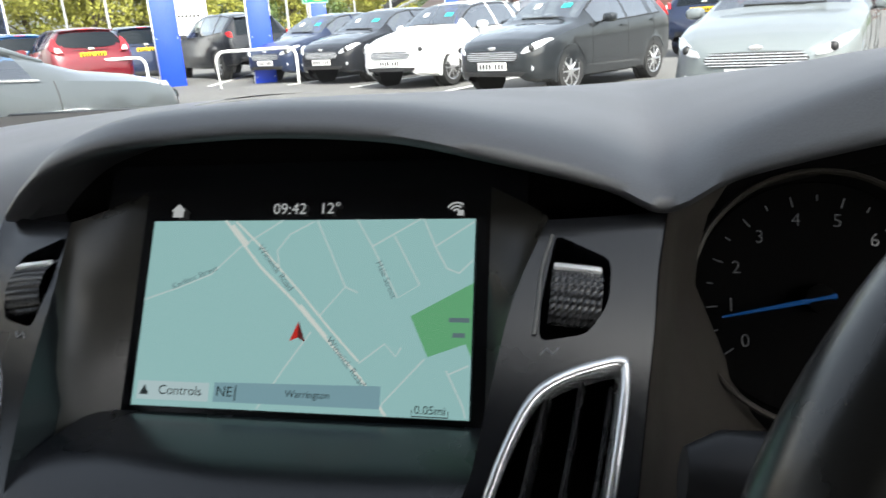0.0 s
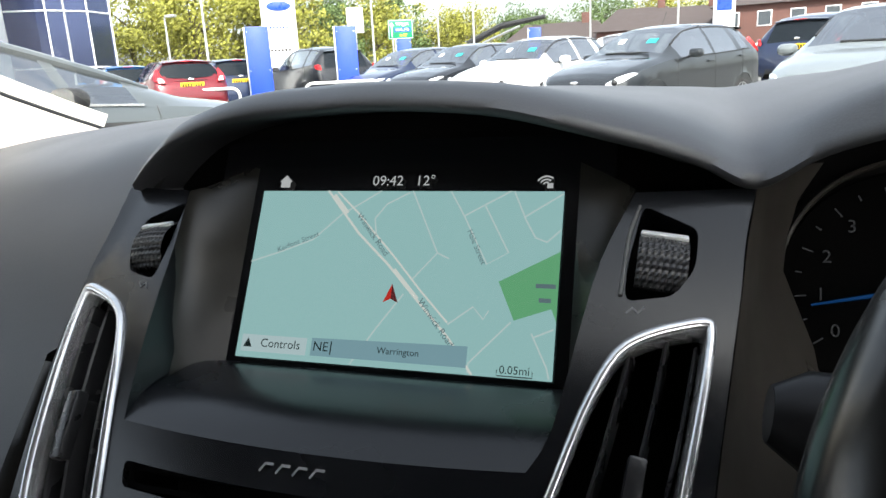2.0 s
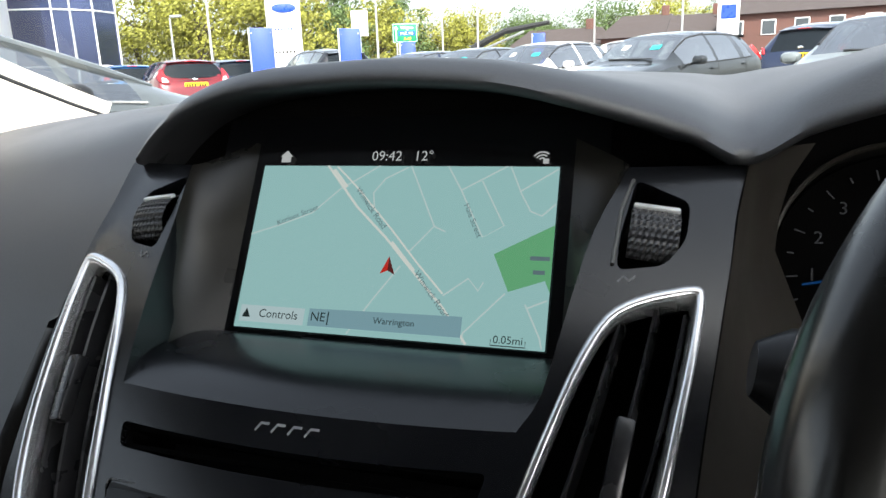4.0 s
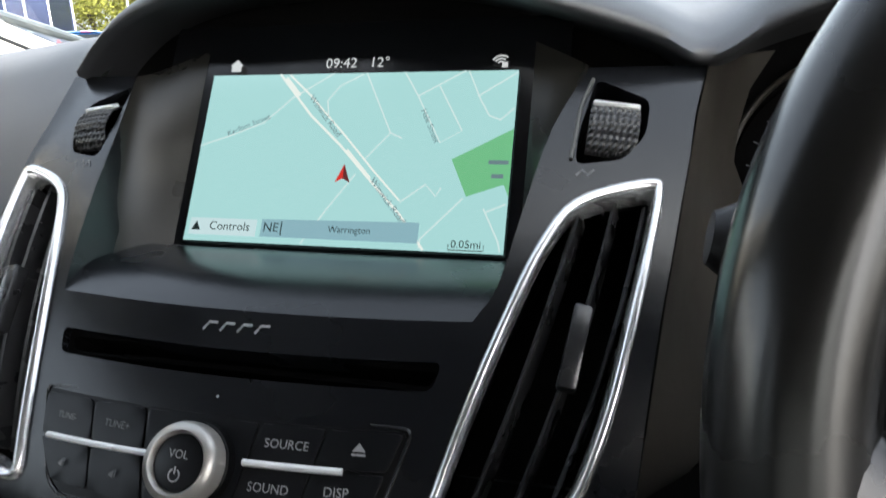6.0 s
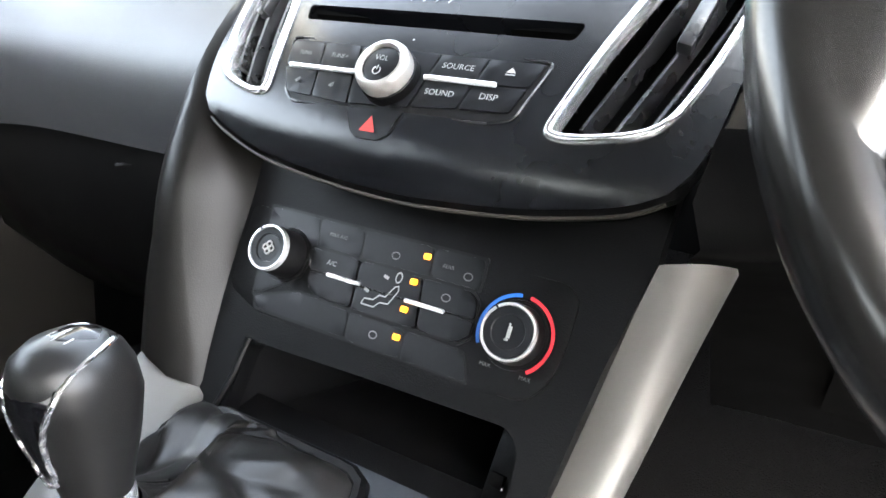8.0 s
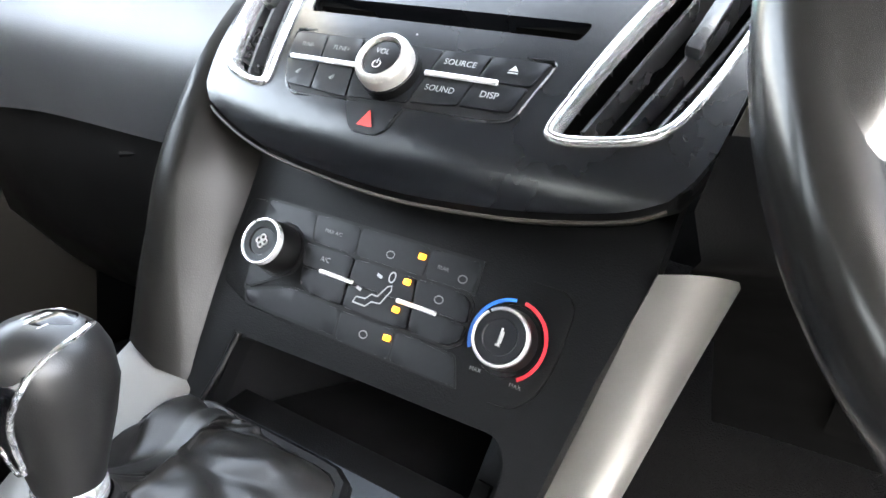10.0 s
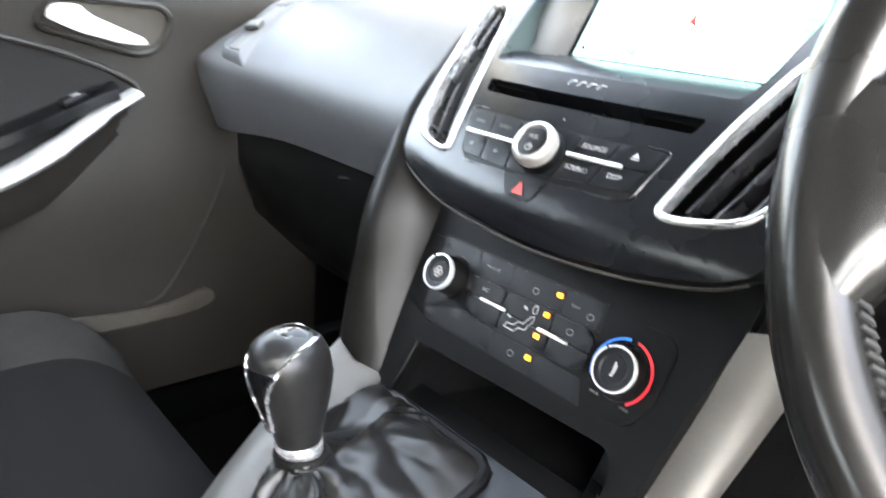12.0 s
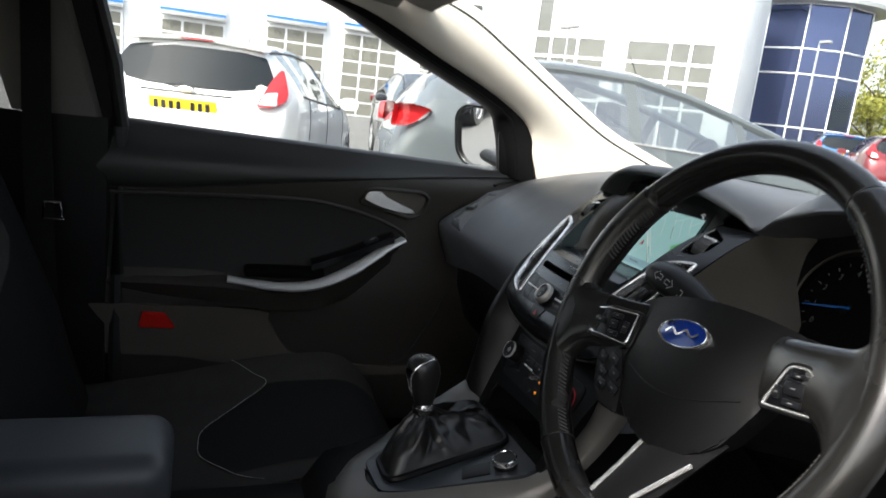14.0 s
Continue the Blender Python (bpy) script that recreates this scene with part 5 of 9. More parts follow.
loft(bm, [spline(r, 6) for r in ([(-0.022, -0.351, 0.606), (0.012, -0.355, 0.606), (0.044, -0.346, 0.607)], [(-0.022, -0.353, 0.613), (0.012, -0.357, 0.613), (0.044, -0.348, 0.614)], [(-0.026, -0.374, 0.608), (0.018, -0.382, 0.607), (0.058, -0.372, 0.606)],
                                 [(-0.032, -0.398, 0.589), (0.020, -0.408, 0.587), (0.072, -0.394, 0.585)], [(-0.032, -0.404, 0.570), (0.020, -0.413, 0.568), (0.074, -0.399, 0.568)])], False)
part("silver_trim_rear", bm, silver, con, "satin silver rear trim", angle=60)
bm = bmesh.new()
sheet(bm, [rounded([(-0.036, -0.349), (0.045, -0.346), (0.060, -0.315), (0.079, -0.252), (0.102, -0.172), (0.098, -0.150), (-0.110, -0.150), (-0.076, -0.277)], [0.012, 0.012, 0, 0, 0.006, 0.004, 0.004, 0.01])], CT, 0.006, 0.02, 0.001, 0.0025)
part("console_plate", bm, slate, con, "slate grey plate round the lever boot")
bm = bmesh.new()
m = on(CT, 0.070, -0.184, 0.002)
disc(bm, m, [(0.0165, -0.004), (0.0165, 0.010), (0.0145, 0.012)], 32)
rb = part("console_button", bm, black, con, "round chrome-ringed button")
bm = bmesh.new()
loft(bm, [[m @ Vector((r * math.cos(a), r * math.sin(a), h)) for a in np.linspace(0, math.tau, 32, endpoint=False)] for r, h in ((0.0170, 0.006), (0.0168, 0.0125), (0.0150, 0.0135), (0.0140, 0.0120))], True, False)
part("button_ring", bm, bright, rb, "chrome ring")
bm = bmesh.new()
sheet(bm, [rounded([(0.049, -0.236), (0.073, -0.246), (0.080, -0.208), (0.054, -0.199)], 0.003)], CT, 0.006, 0, 0.001, 0.0045)
part("console_key", bm, button, con)

# ---- gear lever ----
gear = thing("gear_lever", (-0.03, -0.25, 0.62), "black gear knob with chrome collar on a leather boot", "gear lever")
bm = bmesh.new()
base0 = rounded([(-0.030, -0.334), (0.036, -0.334), (0.026, -0.160), (-0.092, -0.160)], 0.020, 6)
base = []
for i, p in enumerate(base0):
    q = base0[(i + 1) % len(base0)]
    n = max(1, int((q - p).length / 0.0035))
    base += [p.lerp(q, k / n) for k in range(n)]
collar_at, hump_at = Vector((-0.030, -0.273, 0.692)), Vector((-0.072, -0.182, 0.678))
ridge = hump_at - collar_at
rnd = random.Random(31)
folds = [(rnd.uniform(0, math.tau), rnd.uniform(-0.5, 0.5), rnd.choice((-1, -1, 1)) * rnd.uniform(0.003, 0.0065), rnd.uniform(0.05, 0.14), rnd.uniform(0.3, 0.6)) for _ in range(22)]
folds += [(0.35, 0.25, -0.011, 0.16, 0.62), (0.95, -0.2, 0.007, 0.12, 0.5), (1.9, 0.3, -0.008, 0.10, 0.6), (5.7, 0.3, 0.008, 0.16, 0.45)]
rows = []
nb = len(base)
for t in np.linspace(0, 1, 34):
    ring = []
    for p in base:
        b = CT(p.x, p.y) + Vector((0, 0, 0.006))
        s = max(0.0, min(1.0, ((p.x - collar_at.x) * ridge.x + (p.y - collar_at.y) * ridge.y) / (ridge.x ** 2 + ridge.y ** 2)))
        r = collar_at + ridge * s
        d = Vector((p.x - r.x, p.y - r.y, 0)).normalized()
        q = r + d * (0.016 + 0.004 * s) - Vector((0, 0, 0.004))
        if t < 0.62:
            u = t / 0.62
            w = b.lerp(q, u ** 1.25)
            w.z = b.z + (q.z - b.z) * (0.35 * u + 0.65 * math.sin(u * math.pi / 2))
        else:
            u = (t - 0.62) / 0.38
            dc = Vector((q.x - collar_at.x, q.y - collar_at.y, 0)).normalized()
            e = collar_at + dc * 0.0150 + Vector((0, 0, 0.004))
            w = q.lerp(e, u) + Vector((0, 0, (0.006 * math.sin(min(1, u * 2.5) * math.pi) - 0.012 * math.sin(u * math.pi) * min(1, u * 2)) * s))
        ang = math.atan2(p.y + 0.250, p.x + 0.032) % math.tau
        fold = 0.0
        for a0, sl, amp, wd, tc in folds:
            da = (ang - a0 - sl * (t - 0.4) * 2 + math.pi) % math.tau - math.pi
            fold += amp * math.exp(-abs(da) / wd) * math.exp(-((t - tc) / 0.26) ** 2)
        fold += 0.003 * noise.noise(Vector((p.x * 60, p.y * 60, t * 9))) * math.sin(t * math.pi)
        out = Vector((d.x, d.y, 0.9)).normalized()
        ring.append(w + out * fold * min(1, 5 * t, 6 * (1 - t)))
    rows.append(ring)
loft(bm, rows, True, False)
boot = part("boot", bm, leather, gear, "creased black leather boot", angle=60)
bm = bmesh.new()
bx = [CT(p.x, p.y) + Vector((0, 0, 0.006)) for p in base[::2]]
tube(bm, bx, 0.0050, 8, True)
part("boot_frame", bm, dark, gear, "dark frame round the boot")
bm = bmesh.new()
tube(bm, [p for p in spline([rows[i][int(nb * 0.50)] + Vector((0, 0, 0.0006)) for i in range(2, 30, 3)], 3)], 0.0008, 5)
part("boot_seam", bm, dark, boot)
axis = (Vector((-0.036, -0.277, 0.774)) - Vector((-0.031, -0.273, 0.696))).normalized()
foot = Vector((-0.031, -0.273, 0.696))
KS = 0.86          # height and girth of the knob against its profile
kx = Vector((1, 0, 0))
ky = axis.cross(kx)


def kring(h, rx, ry, oy=0.0, ox=0.0):
    c = foot + axis * h * KS + ky * oy * KS + kx * ox
    return [c + kx * rx * KS * math.cos(a) + ky * ry * KS * math.sin(a) for a in np.linspace(0, math.tau, 24, endpoint=False)]


bm = bmesh.new()
loft(bm, [kring(-0.006, 0.0145, 0.0145), kring(-0.002, 0.0165, 0.0165), kring(0.004, 0.0165, 0.0165), kring(0.008, 0.0150, 0.0150)])
part("chrome_collar", bm, chrome, gear, "chrome collar")
bm = bmesh.new()
loft(bm, [kring(0.006, 0.0150, 0.0155), kring(0.020, 0.0175, 0.0190), kring(0.038, 0.0215, 0.0235), kring(0.056, 0.0245, 0.0275, -0.001), kring(0.070, 0.0240, 0.0275, -0.003), kring(0.079, 0.0205, 0.0240, -0.004), kring(0.085, 0.0140, 0.0170, -0.004), kring(0.0868, 0.0060, 0.0075, -0.004)])
kb = part("knob", bm, leather, gear, "smooth black leather gear knob")
cap_h = [0.079, 0.0845, 0.0872, 0.0868, 0.0835, 0.0770, 0.0690, 0.0600, 0.0500, 0.0400, 0.0310, 0.0240, 0.0215]
cap_y = [0.0170, 0.0120, 0.0040, -0.0070, -0.0170, -0.0250, -0.0295, -0.0303, -0.0285, -0.0258, -0.0230, -0.0210, -0.0203]
cap_w = [0.0040, 0.0110, 0.0155, 0.0175, 0.0182, 0.0180, 0.0170, 0.0145, 0.0110, 0.0085, 0.0072, 0.0055, 0.0015]


def ktop(k, u):
    """The knob's top and rear face; k runs from the front of the crown down the rear, u across."""
    i = np.arange(len(cap_h))
    h, y, w = lerp(i, cap_h, k) * KS, lerp(i, cap_y, k) * KS, lerp(i, cap_w, k) * u * KS
    p = foot + axis * h + ky * y
    inward = (foot + axis * min(h, 0.043) - p).normalized()
    return p + kx * w + inward * (w * w / 0.040) - inward * 0.0006


bm = bmesh.new()
loft(bm, [[ktop(k, u) for u in np.linspace(-1, 1, 13)] for k in np.linspace(0, 12, 37)], False)
kc = part("knob_cap", bm, gloss, kb, "glossy black shift-pattern cap")
bm = bmesh.new()
tube(bm, [ktop(k, 1) for k in np.linspace(0, 12, 40)] + [ktop(k, -1) for k in np.linspace(12, 0, 40)], 0.0013, 8, True)
part("cap_ring", bm, bright, kb, "bright chrome outline")
for st in ([(2.7, -0.36), (4.1, -0.36)], [(2.7, 0), (4.1, 0)], [(2.7, 0.36), (4.1, 0.36)], [(3.4, -0.36), (3.4, 0.36)]):
    bm = bmesh.new()
    tube(bm, [ktop(lerp([0, 1], [st[0][0], st[1][0]], q), lerp([0, 1], [st[0][1], st[1][1]], q)) for q in np.linspace(0, 1, 5)], 0.0004, 5)
    part("shift_line", bm, mark, kb)

# ---- centre armrest ----
arm = thing("padded_armrest", (0, -0.8, 0.6), "black padded centre armrest with pale stitching", "armrest")
bm = bmesh.new()
rbox(bm, (0.0, -0.80, 0.645), (0.150, 0.40, 0.085), 0.030, None, 6)
part("armrest_pad", bm, arm_leather, arm)
bm = bmesh.new()
rbox(bm, (0.0, -0.80, 0.585), (0.142, 0.37, 0.06), 0.010)
part("armrest_base", bm, dark, arm)
bm = bmesh.new()
for y in np.arange(-0.97, -0.63, 0.006):
    tube(bm, [(-0.0752, y, 0.640), (-0.0752, y + 0.004, 0.640)], 0.0007, 4)
tagged(part("armrest_stitching", bm, thread, arm, "pale stitching"), kind="stuff")

# ---- passenger seat ----
seat = thing("passenger_seat", (-0.38, -0.5, 0.3), "black and grey cloth passenger seat with white stitching", "car seat")


def cushion(x, y):
    """Top of the seat cushion."""
    u = (x + 0.385) / 0.255
    z = 0.502 + 0.030 * max(0, (abs(u) - 0.62) / 0.38) ** 1.3 - 0.05 * max(0, abs(u) - 0.9) * 6 * max(0, abs(u) - 0.9)
    f = (y + 0.20) / 0.10
    if f > -1:
        z -= 0.055 * (1 + f) ** 2.2
    z += 0.018 * max(0, min(1, (y + 0.62) / 0.3)) - 0.14 * max(0, -0.42 - y)
    return Vector((x, y, z))


bm = bmesh.new()
rows = []
for y in [-0.82, -0.75, -0.68, -0.6, -0.52, -0.45, -0.40, -0.36, -0.32, -0.29, -0.26, -0.235, -0.215, -0.20]:
    row = []
    pinch = 0.04 * max(0, (y + 0.32) / 0.12) ** 2
    for u in np.linspace(-1, 1, 27):
        row.append(cushion(-0.385 + u * (0.255 - pinch), y))
    rows.append([Vector((row[0].x - 0.006, y, 0.36)), Vector((row[0].x - 0.010, y, 0.47))] + row + [Vector((row[-1].x + 0.010, y, 0.47)), Vector((row[-1].x + 0.006, y, 0.36))])
rows.append([Vector((p.x * 0.98 - 0.0077, -0.195, min(p.z, 0.43))) for p in rows[-1]])
rows.append([Vector((p.x, -0.200, min(p.z, 0.36))) for p in rows[-1]])
loft(bm, rows, False)
part("seat_cushion", bm, fabric2, seat, "dark grey cloth cushion", angle=70)
seam = spline([(-0.640, -0.500, 0), (-0.590, -0.462, 0), (-0.547, -0.436, 0), (-0.475, -0.492, 0), (-0.403, -0.555, 0), (-0.350, -0.566, 0), (-0.299, -0.560, 0), (-0.229, -0.515, 0), (-0.150, -0.470, 0)], 10)
bm = bmesh.new()
rows = []
for x in np.linspace(-0.547, -0.225, 23):
    y0 = lerp([p.x for p in seam], [p.y for p in seam], x)
    rows.append([cushion(x + (-0.385 - x) * 0.06 * max(0, (y + 0.40) / 0.2), y) + Vector((0, 0, 0.0022)) for y in np.linspace(y0, -0.205, 12)])
loft(bm, rows, False)
part("seat_insert", bm, fabric, seat, "black cloth front panel of the cushion", angle=70)
bm = bmesh.new()
for a, b in zip(seam, seam[1:]):
    pa, pb = cushion(a.x, a.y) + Vector((0, 0, 0.0035)), cushion(b.x, b.y) + Vector((0, 0, 0.0035))
    tube(bm, [pa, pa.lerp(pb, 0.72)], 0.00055, 4)
tagged(part("seat_stitching", bm, thread, seat, "white stitched seam"), kind="stuff")
bm = bmesh.new()
rows = []
for z, y, w in ((0.44, -0.77, 0.24), (0.55, -0.81, 0.255), (0.66, -0.84, 0.26), (0.78, -0.885, 0.26), (0.90, -0.93, 0.25), (1.0, -0.97, 0.225), (1.07, -1.00, 0.19), (1.10, -1.02, 0.14)):
    row = []
    for q in np.linspace(0, math.tau, 28, endpoint=False):
        cx, cy = math.copysign(abs(math.cos(q)) ** 0.6, math.cos(q)), math.copysign(abs(math.sin(q)) ** 0.6, math.sin(q))
        bol = 0.035 * max(0, abs(cx) - 0.6) / 0.4 if cy > 0 else 0
        row.append(Vector((-0.385 + w * cx, y - 0.06 + 0.06 * cy + bol, z)))
    rows.append(row)
loft(bm, rows)
part("seat_backrest", bm, fabric, seat, "black cloth backrest", angle=70)
bm = bmesh.new()
rows = []
for z, w, d in ((1.13, 0.10, 0.03), (1.15, 0.13, 0.045), (1.22, 0.135, 0.05), (1.29, 0.12, 0.045), (1.31, 0.09, 0.03)):
    rows.append([Vector((-0.385 + w * math.copysign(abs(math.cos(q)) ** 0.6, math.cos(q)), -1.05 + d * math.sin(q), z)) for q in np.linspace(0, math.tau, 24, endpoint=False)])
loft(bm, rows)
part("headrest", bm, fabric, seat)
for sgn in (1, -1):
    bm = bmesh.new()
    tube(bm, [(-0.385 + sgn * 0.06, -1.045, 1.06), (-0.385 + sgn * 0.06, -1.05, 1.16)], 0.006, 8)
    part("headrest_post", bm, chrome, seat)

# ---- passenger door ----
door = thing("passenger_door", (-0.70, -0.3, 0.6), "closed black front passenger door with silver grab handle", "car door")


def DX(y, z):
    """Depth of the door card: fuller at the armrest, falling away below the sill."""
    x = -0.700
    x += 0.018 * math.exp(-((z - 0.93) / 0.05) ** 2)
    x += 0.012 * math.exp(-((z - 0.66) / 0.08) ** 2)
    x -= 0.020 * max(0, (z - 0.955) / 0.05)
    return x


DS = lambda y, z: Vector((DX(y, z), y, z))          # faces +x
sill = lambda y: 0.975 - 0.045 * (y - 0.0)
bm = bmesh.new()
ys = np.linspace(-0.80, 0.16, 34)
rows = []
for t in np.linspace(0, 1, 26):
    rows.append([DS(y, 0.34 + (sill(y) - 0.34) * t) for y in ys])
rows.append([Vector((-0.722, y, sill(y) + 0.006)) for y in ys])
rows.append([Vector((-0.760, y, sill(y) + 0.004)) for y in ys])
loft(bm, rows, False)
part("door_card", bm, door_pl, door, "dark plastic door card", angle=60)
crease = lambda y: lerp([-0.80, -0.704, -0.545, -0.415, -0.264, -0.089, 0.075, 0.16], [0.878, 0.884, 0.898, 0.915, 0.932, 0.950, 0.963, 0.966], y)
bm = bmesh.new()
rows = []
for t in (-0.08, 0.0, 0.04, 0.12, 0.3, 0.5, 0.7, 0.86, 0.96, 1.0):
    rows.append([DS(y, crease(y) + (sill(y) + 0.004 - crease(y)) * max(0, t)) + Vector((0.001 if t < 0 else (0.010 - 0.006 * t) * min(1, 0.6 + t * 8), 0, -0.003 if t < 0 else 0)) for y in ys])
rows.append([Vector((-0.722, y, sill(y) + 0.0095)) for y in ys])
rows.append([Vector((-0.762, y, sill(y) + 0.008)) for y in ys])
loft(bm, rows, False)
part("sill_cap", bm, sill_soft, door, "soft black cap along the window sill", angle=50)
# recessed soft panel with rounded nose
rec = [(-0.80, 0.868), (-0.62, 0.874), (-0.42, 0.880), (-0.32, 0.875), (-0.22, 0.852), (-0.150, 0.825), (-0.128, 0.805), (-0.140, 0.775), (-0.20, 0.735), (-0.30, 0.708), (-0.42, 0.700), (-0.50, 0.706), (-0.60, 0.715), (-0.80, 0.715)]
recl = [(p.x, p.y) for p in spline([(a, b, 0) for a, b in rec], 4)]
bm = bmesh.new()
sheet(bm, [recl], DS, 0.004, 0.03, 0.002, 0.0035)
part("soft_panel", bm, door_soft, door, "black soft-touch door insert")
bm = bmesh.new()
tube(bm, [DS(*p) + Vector((0.005, 0, 0)) for p in spline([(a, b, 0) for a, b in rec[:8]], 4) for p in [(p.x, p.y)]], 0.004, 8)
part("panel_edge", bm, door_pl, door)
# armrest pull with silver cap
grab = spline([(-0.628, -0.520, 0.712), (-0.622, -0.42, 0.700), (-0.620, -0.34, 0.706), (-0.632, -0.26, 0.738), (-0.652, -0.185, 0.783), (-0.664, -0.140, 0.806)], 6)
bm = bmesh.new()
tube(bm, grab, [0.015] * 4 + [0.0185] * 4 + [0.0215] * 12 + [0.0185] * 4 + [0.0150] * (len(grab) - 24), 16, flat=0.45)
part("grab_handle", bm, grab_silver, door, "satin silver grab handle")
bm = bmesh.new()
rows = []
for y, z0, z1, xo in ((-0.80, 0.695, 0.665, -0.690), (-0.60, 0.695, 0.655, -0.670), (-0.52, 0.700, 0.650, -0.640), (-0.42, 0.690, 0.640, -0.632), (-0.34, 0.695, 0.640, -0.632), (-0.26, 0.725, 0.665, -0.650), (-0.20, 0.765, 0.71, -0.672), (-0.14, 0.800, 0.77, -0.690)):
    rows.append([Vector((-0.70, y, z0 + 0.006)), Vector((xo - 0.01, y, z0)), Vector((xo, y, z0 - 0.010)), Vector((xo - 0.012, y, z1)), Vector((-0.70, y, z1 - 0.012))])
loft(bm, rows, False)
part("armrest_moulding", bm, door_pl, door, angle=50)
# no hollow here: a near-black block stands in for the pocket's shade
bm = bmesh.new()
rbox(bm, (-0.668, -0.40, 0.722), (0.045, 0.17, 0.022), 0.008)
part("pull_pocket", bm, hole, door, "near-black block standing in for the pull pocket's shade")
bm = bmesh.new()
rows = [[Vector((x, y, lerp([-0.40, -0.34, -0.27, -0.17], [0.730, 0.738, 0.764, 0.808], y) + dz)) for x, dz in ((-0.690, 0.010), (-0.672, 0.012), (-0.650, 0.006), (-0.648, -0.008))] for y in np.linspace(-0.345, -0.165, 10)]
loft(bm, rows, False)
part("switch_panel", bm, gloss, door, "glossy black switch panel")
bm = bmesh.new()
rbox(bm, (-0.662, -0.215, 0.800), (0.020, 0.030, 0.010), 0.003, pose(0, 0, 0, 24, 0, 0))
part("window_switch", bm, black, door)
bm = bmesh.new()
rbox(bm, (-0.655, -0.215, 0.806), (0.004, 0.010, 0.002), 0.0005, pose(0, 0, 0, 24, 0, 0))
part("switch_mark", bm, mark, door)
# release handle in its bezel
bez = rounded([(-0.246, 0.882), (-0.222, 0.918), (-0.100, 0.914), (-0.084, 0.900), (-0.094, 0.862), (-0.122, 0.850)], [0.014, 0.014, 0.014, 0.014, 0.016, 0.016], 5)
bm = bmesh.new()
tube(bm, [DS(p.x, p.y) + Vector((0.004, 0, 0)) for p in bez], 0.0050, 8, True)
part("handle_bezel", bm, door_pl, door, "dark rim of the handle recess")
bm = bmesh.new()
sheet(bm, [bez], DS, 0.002, 0.03, 0, 0.002)
part("handle_recess", bm, taupe, door, "taupe bowl behind the handle")
bm = bmesh.new()
blade = [(-0.237, 0.892), (-0.229, 0.909), (-0.198, 0.910), (-0.185, 0.898), (-0.150, 0.884), (-0.121, 0.873), (-0.117, 0.865), (-0.148, 0.865), (-0.201, 0.878)]
sheet(bm, [rounded(blade, [0.006, 0.007, 0.008, 0.006, 0.004, 0.004, 0.003, 0.006, 0.006])], lambda a, b: Vector((-0.668 - 0.9 * (a + 0.19) ** 2, a, b)), 0.008, 0.02, 0.002)
part("release_handle", bm, handle_silver, door, "bright silver release handle")
# lower taupe band, speaker corner and pocket
bm = bmesh.new()
lowb = [(-0.80, 0.640), (-0.46, 0.632), (-0.425, 0.605), (-0.39, 0.548), (-0.35, 0.518), (-0.28, 0.502), (-0.16, 0.490), (-0.09, 0.492), (-0.04, 0.505), (-0.03, 0.482), (-0.08, 0.470), (-0.20, 0.470), (-0.36, 0.478), (-0.50, 0.50), (-0.62, 0.52), (-0.80, 0.53)]
sheet(bm, [[(p.x, p.y) for p in spline([(a, b, 0) for a, b in lowb], 3)]], DS, 0.008, 0.03, 0.003, 0.010)
part("lower_band", bm, taupe, door, "taupe lower band of the door card")
bm = bmesh.new()
tube(bm, [DS(q.x, q.y) + Vector((0.0010, 0, 0)) for q in spline([(-0.005, 0.70, 0), (-0.020, 0.66, 0), (-0.055, 0.58, 0), (-0.100, 0.508, 0), (-0.130, 0.494, 0)], 5)], 0.0024, 6)
part("corner_seam", bm, rubber, door)
bm = bmesh.new()
sheet(bm, [rounded([(-0.690, 0.592), (-0.618, 0.590), (-0.640, 0.622), (-0.684, 0.625)], 0.004)], DS, 0.010, 0, 0.0015, 0.020)
part("door_reflector", bm, red_lens, door, "small red reflector")
# window frame, mirror corner and seals
glass_edge = spline([(-0.703, 0.092, 0.966), (-0.703, 0.084, 1.020), (-0.702, 0.070, 1.072), (-0.700, 0.046, 1.114), (-0.698, -0.054, 1.162), (-0.694, -0.193, 1.223), (-0.686, -0.354, 1.295), (-0.676, -0.48, 1.312), (-0.668, -0.79, 1.318)], 6)
seal_edge = spline([(-0.668, 0.168, 0.962), (-0.668, 0.158, 1.020), (-0.667, 0.150, 1.062), (-0.665, 0.118, 1.106), (-0.662, 0.032, 1.157), (-0.658, -0.098, 1.215), (-0.650, -0.280, 1.293), (-0.644, -0.46, 1.330), (-0.640, -0.79, 1.345)], 6)
bm = bmesh.new()
rows = [[a.lerp(b, t) + Vector((0.010, -0.006, -0.002)) * math.sin(t * math.pi) for a, b in zip(glass_edge, seal_edge)] for t in np.linspace(0, 1, 8)]
loft(bm, [[p + Vector((-0.03, 0.004, 0)) for p in rows[0]]] + rows, False)
part("door_frame_seal", bm, frame_black, door, "broad black window frame and seal", angle=60)
bm = bmesh.new()
tube(bm, [a.lerp(b, 0.52) + Vector((0.008, -0.006, -0.002)) for a, b in zip(glass_edge, seal_edge)], 0.005, 8)
part("seal_lip", bm, frame_black, door)
bm = bmesh.new()
tri = rounded([(0.086, 0.970), (0.170, 0.966), (0.156, 1.03), (0.142, 1.07), (0.090, 1.094), (0.072, 1.070)], 0.010)
sheet(bm, [tri], lambda a, b: Vector((-0.694 + 0.25 * (a - 0.08), a, b)), 0.012, 0, 0.003, 0.0)
part("mirror_corner", bm, frame_black, door, "black mirror corner trim")
bm = bmesh.new()
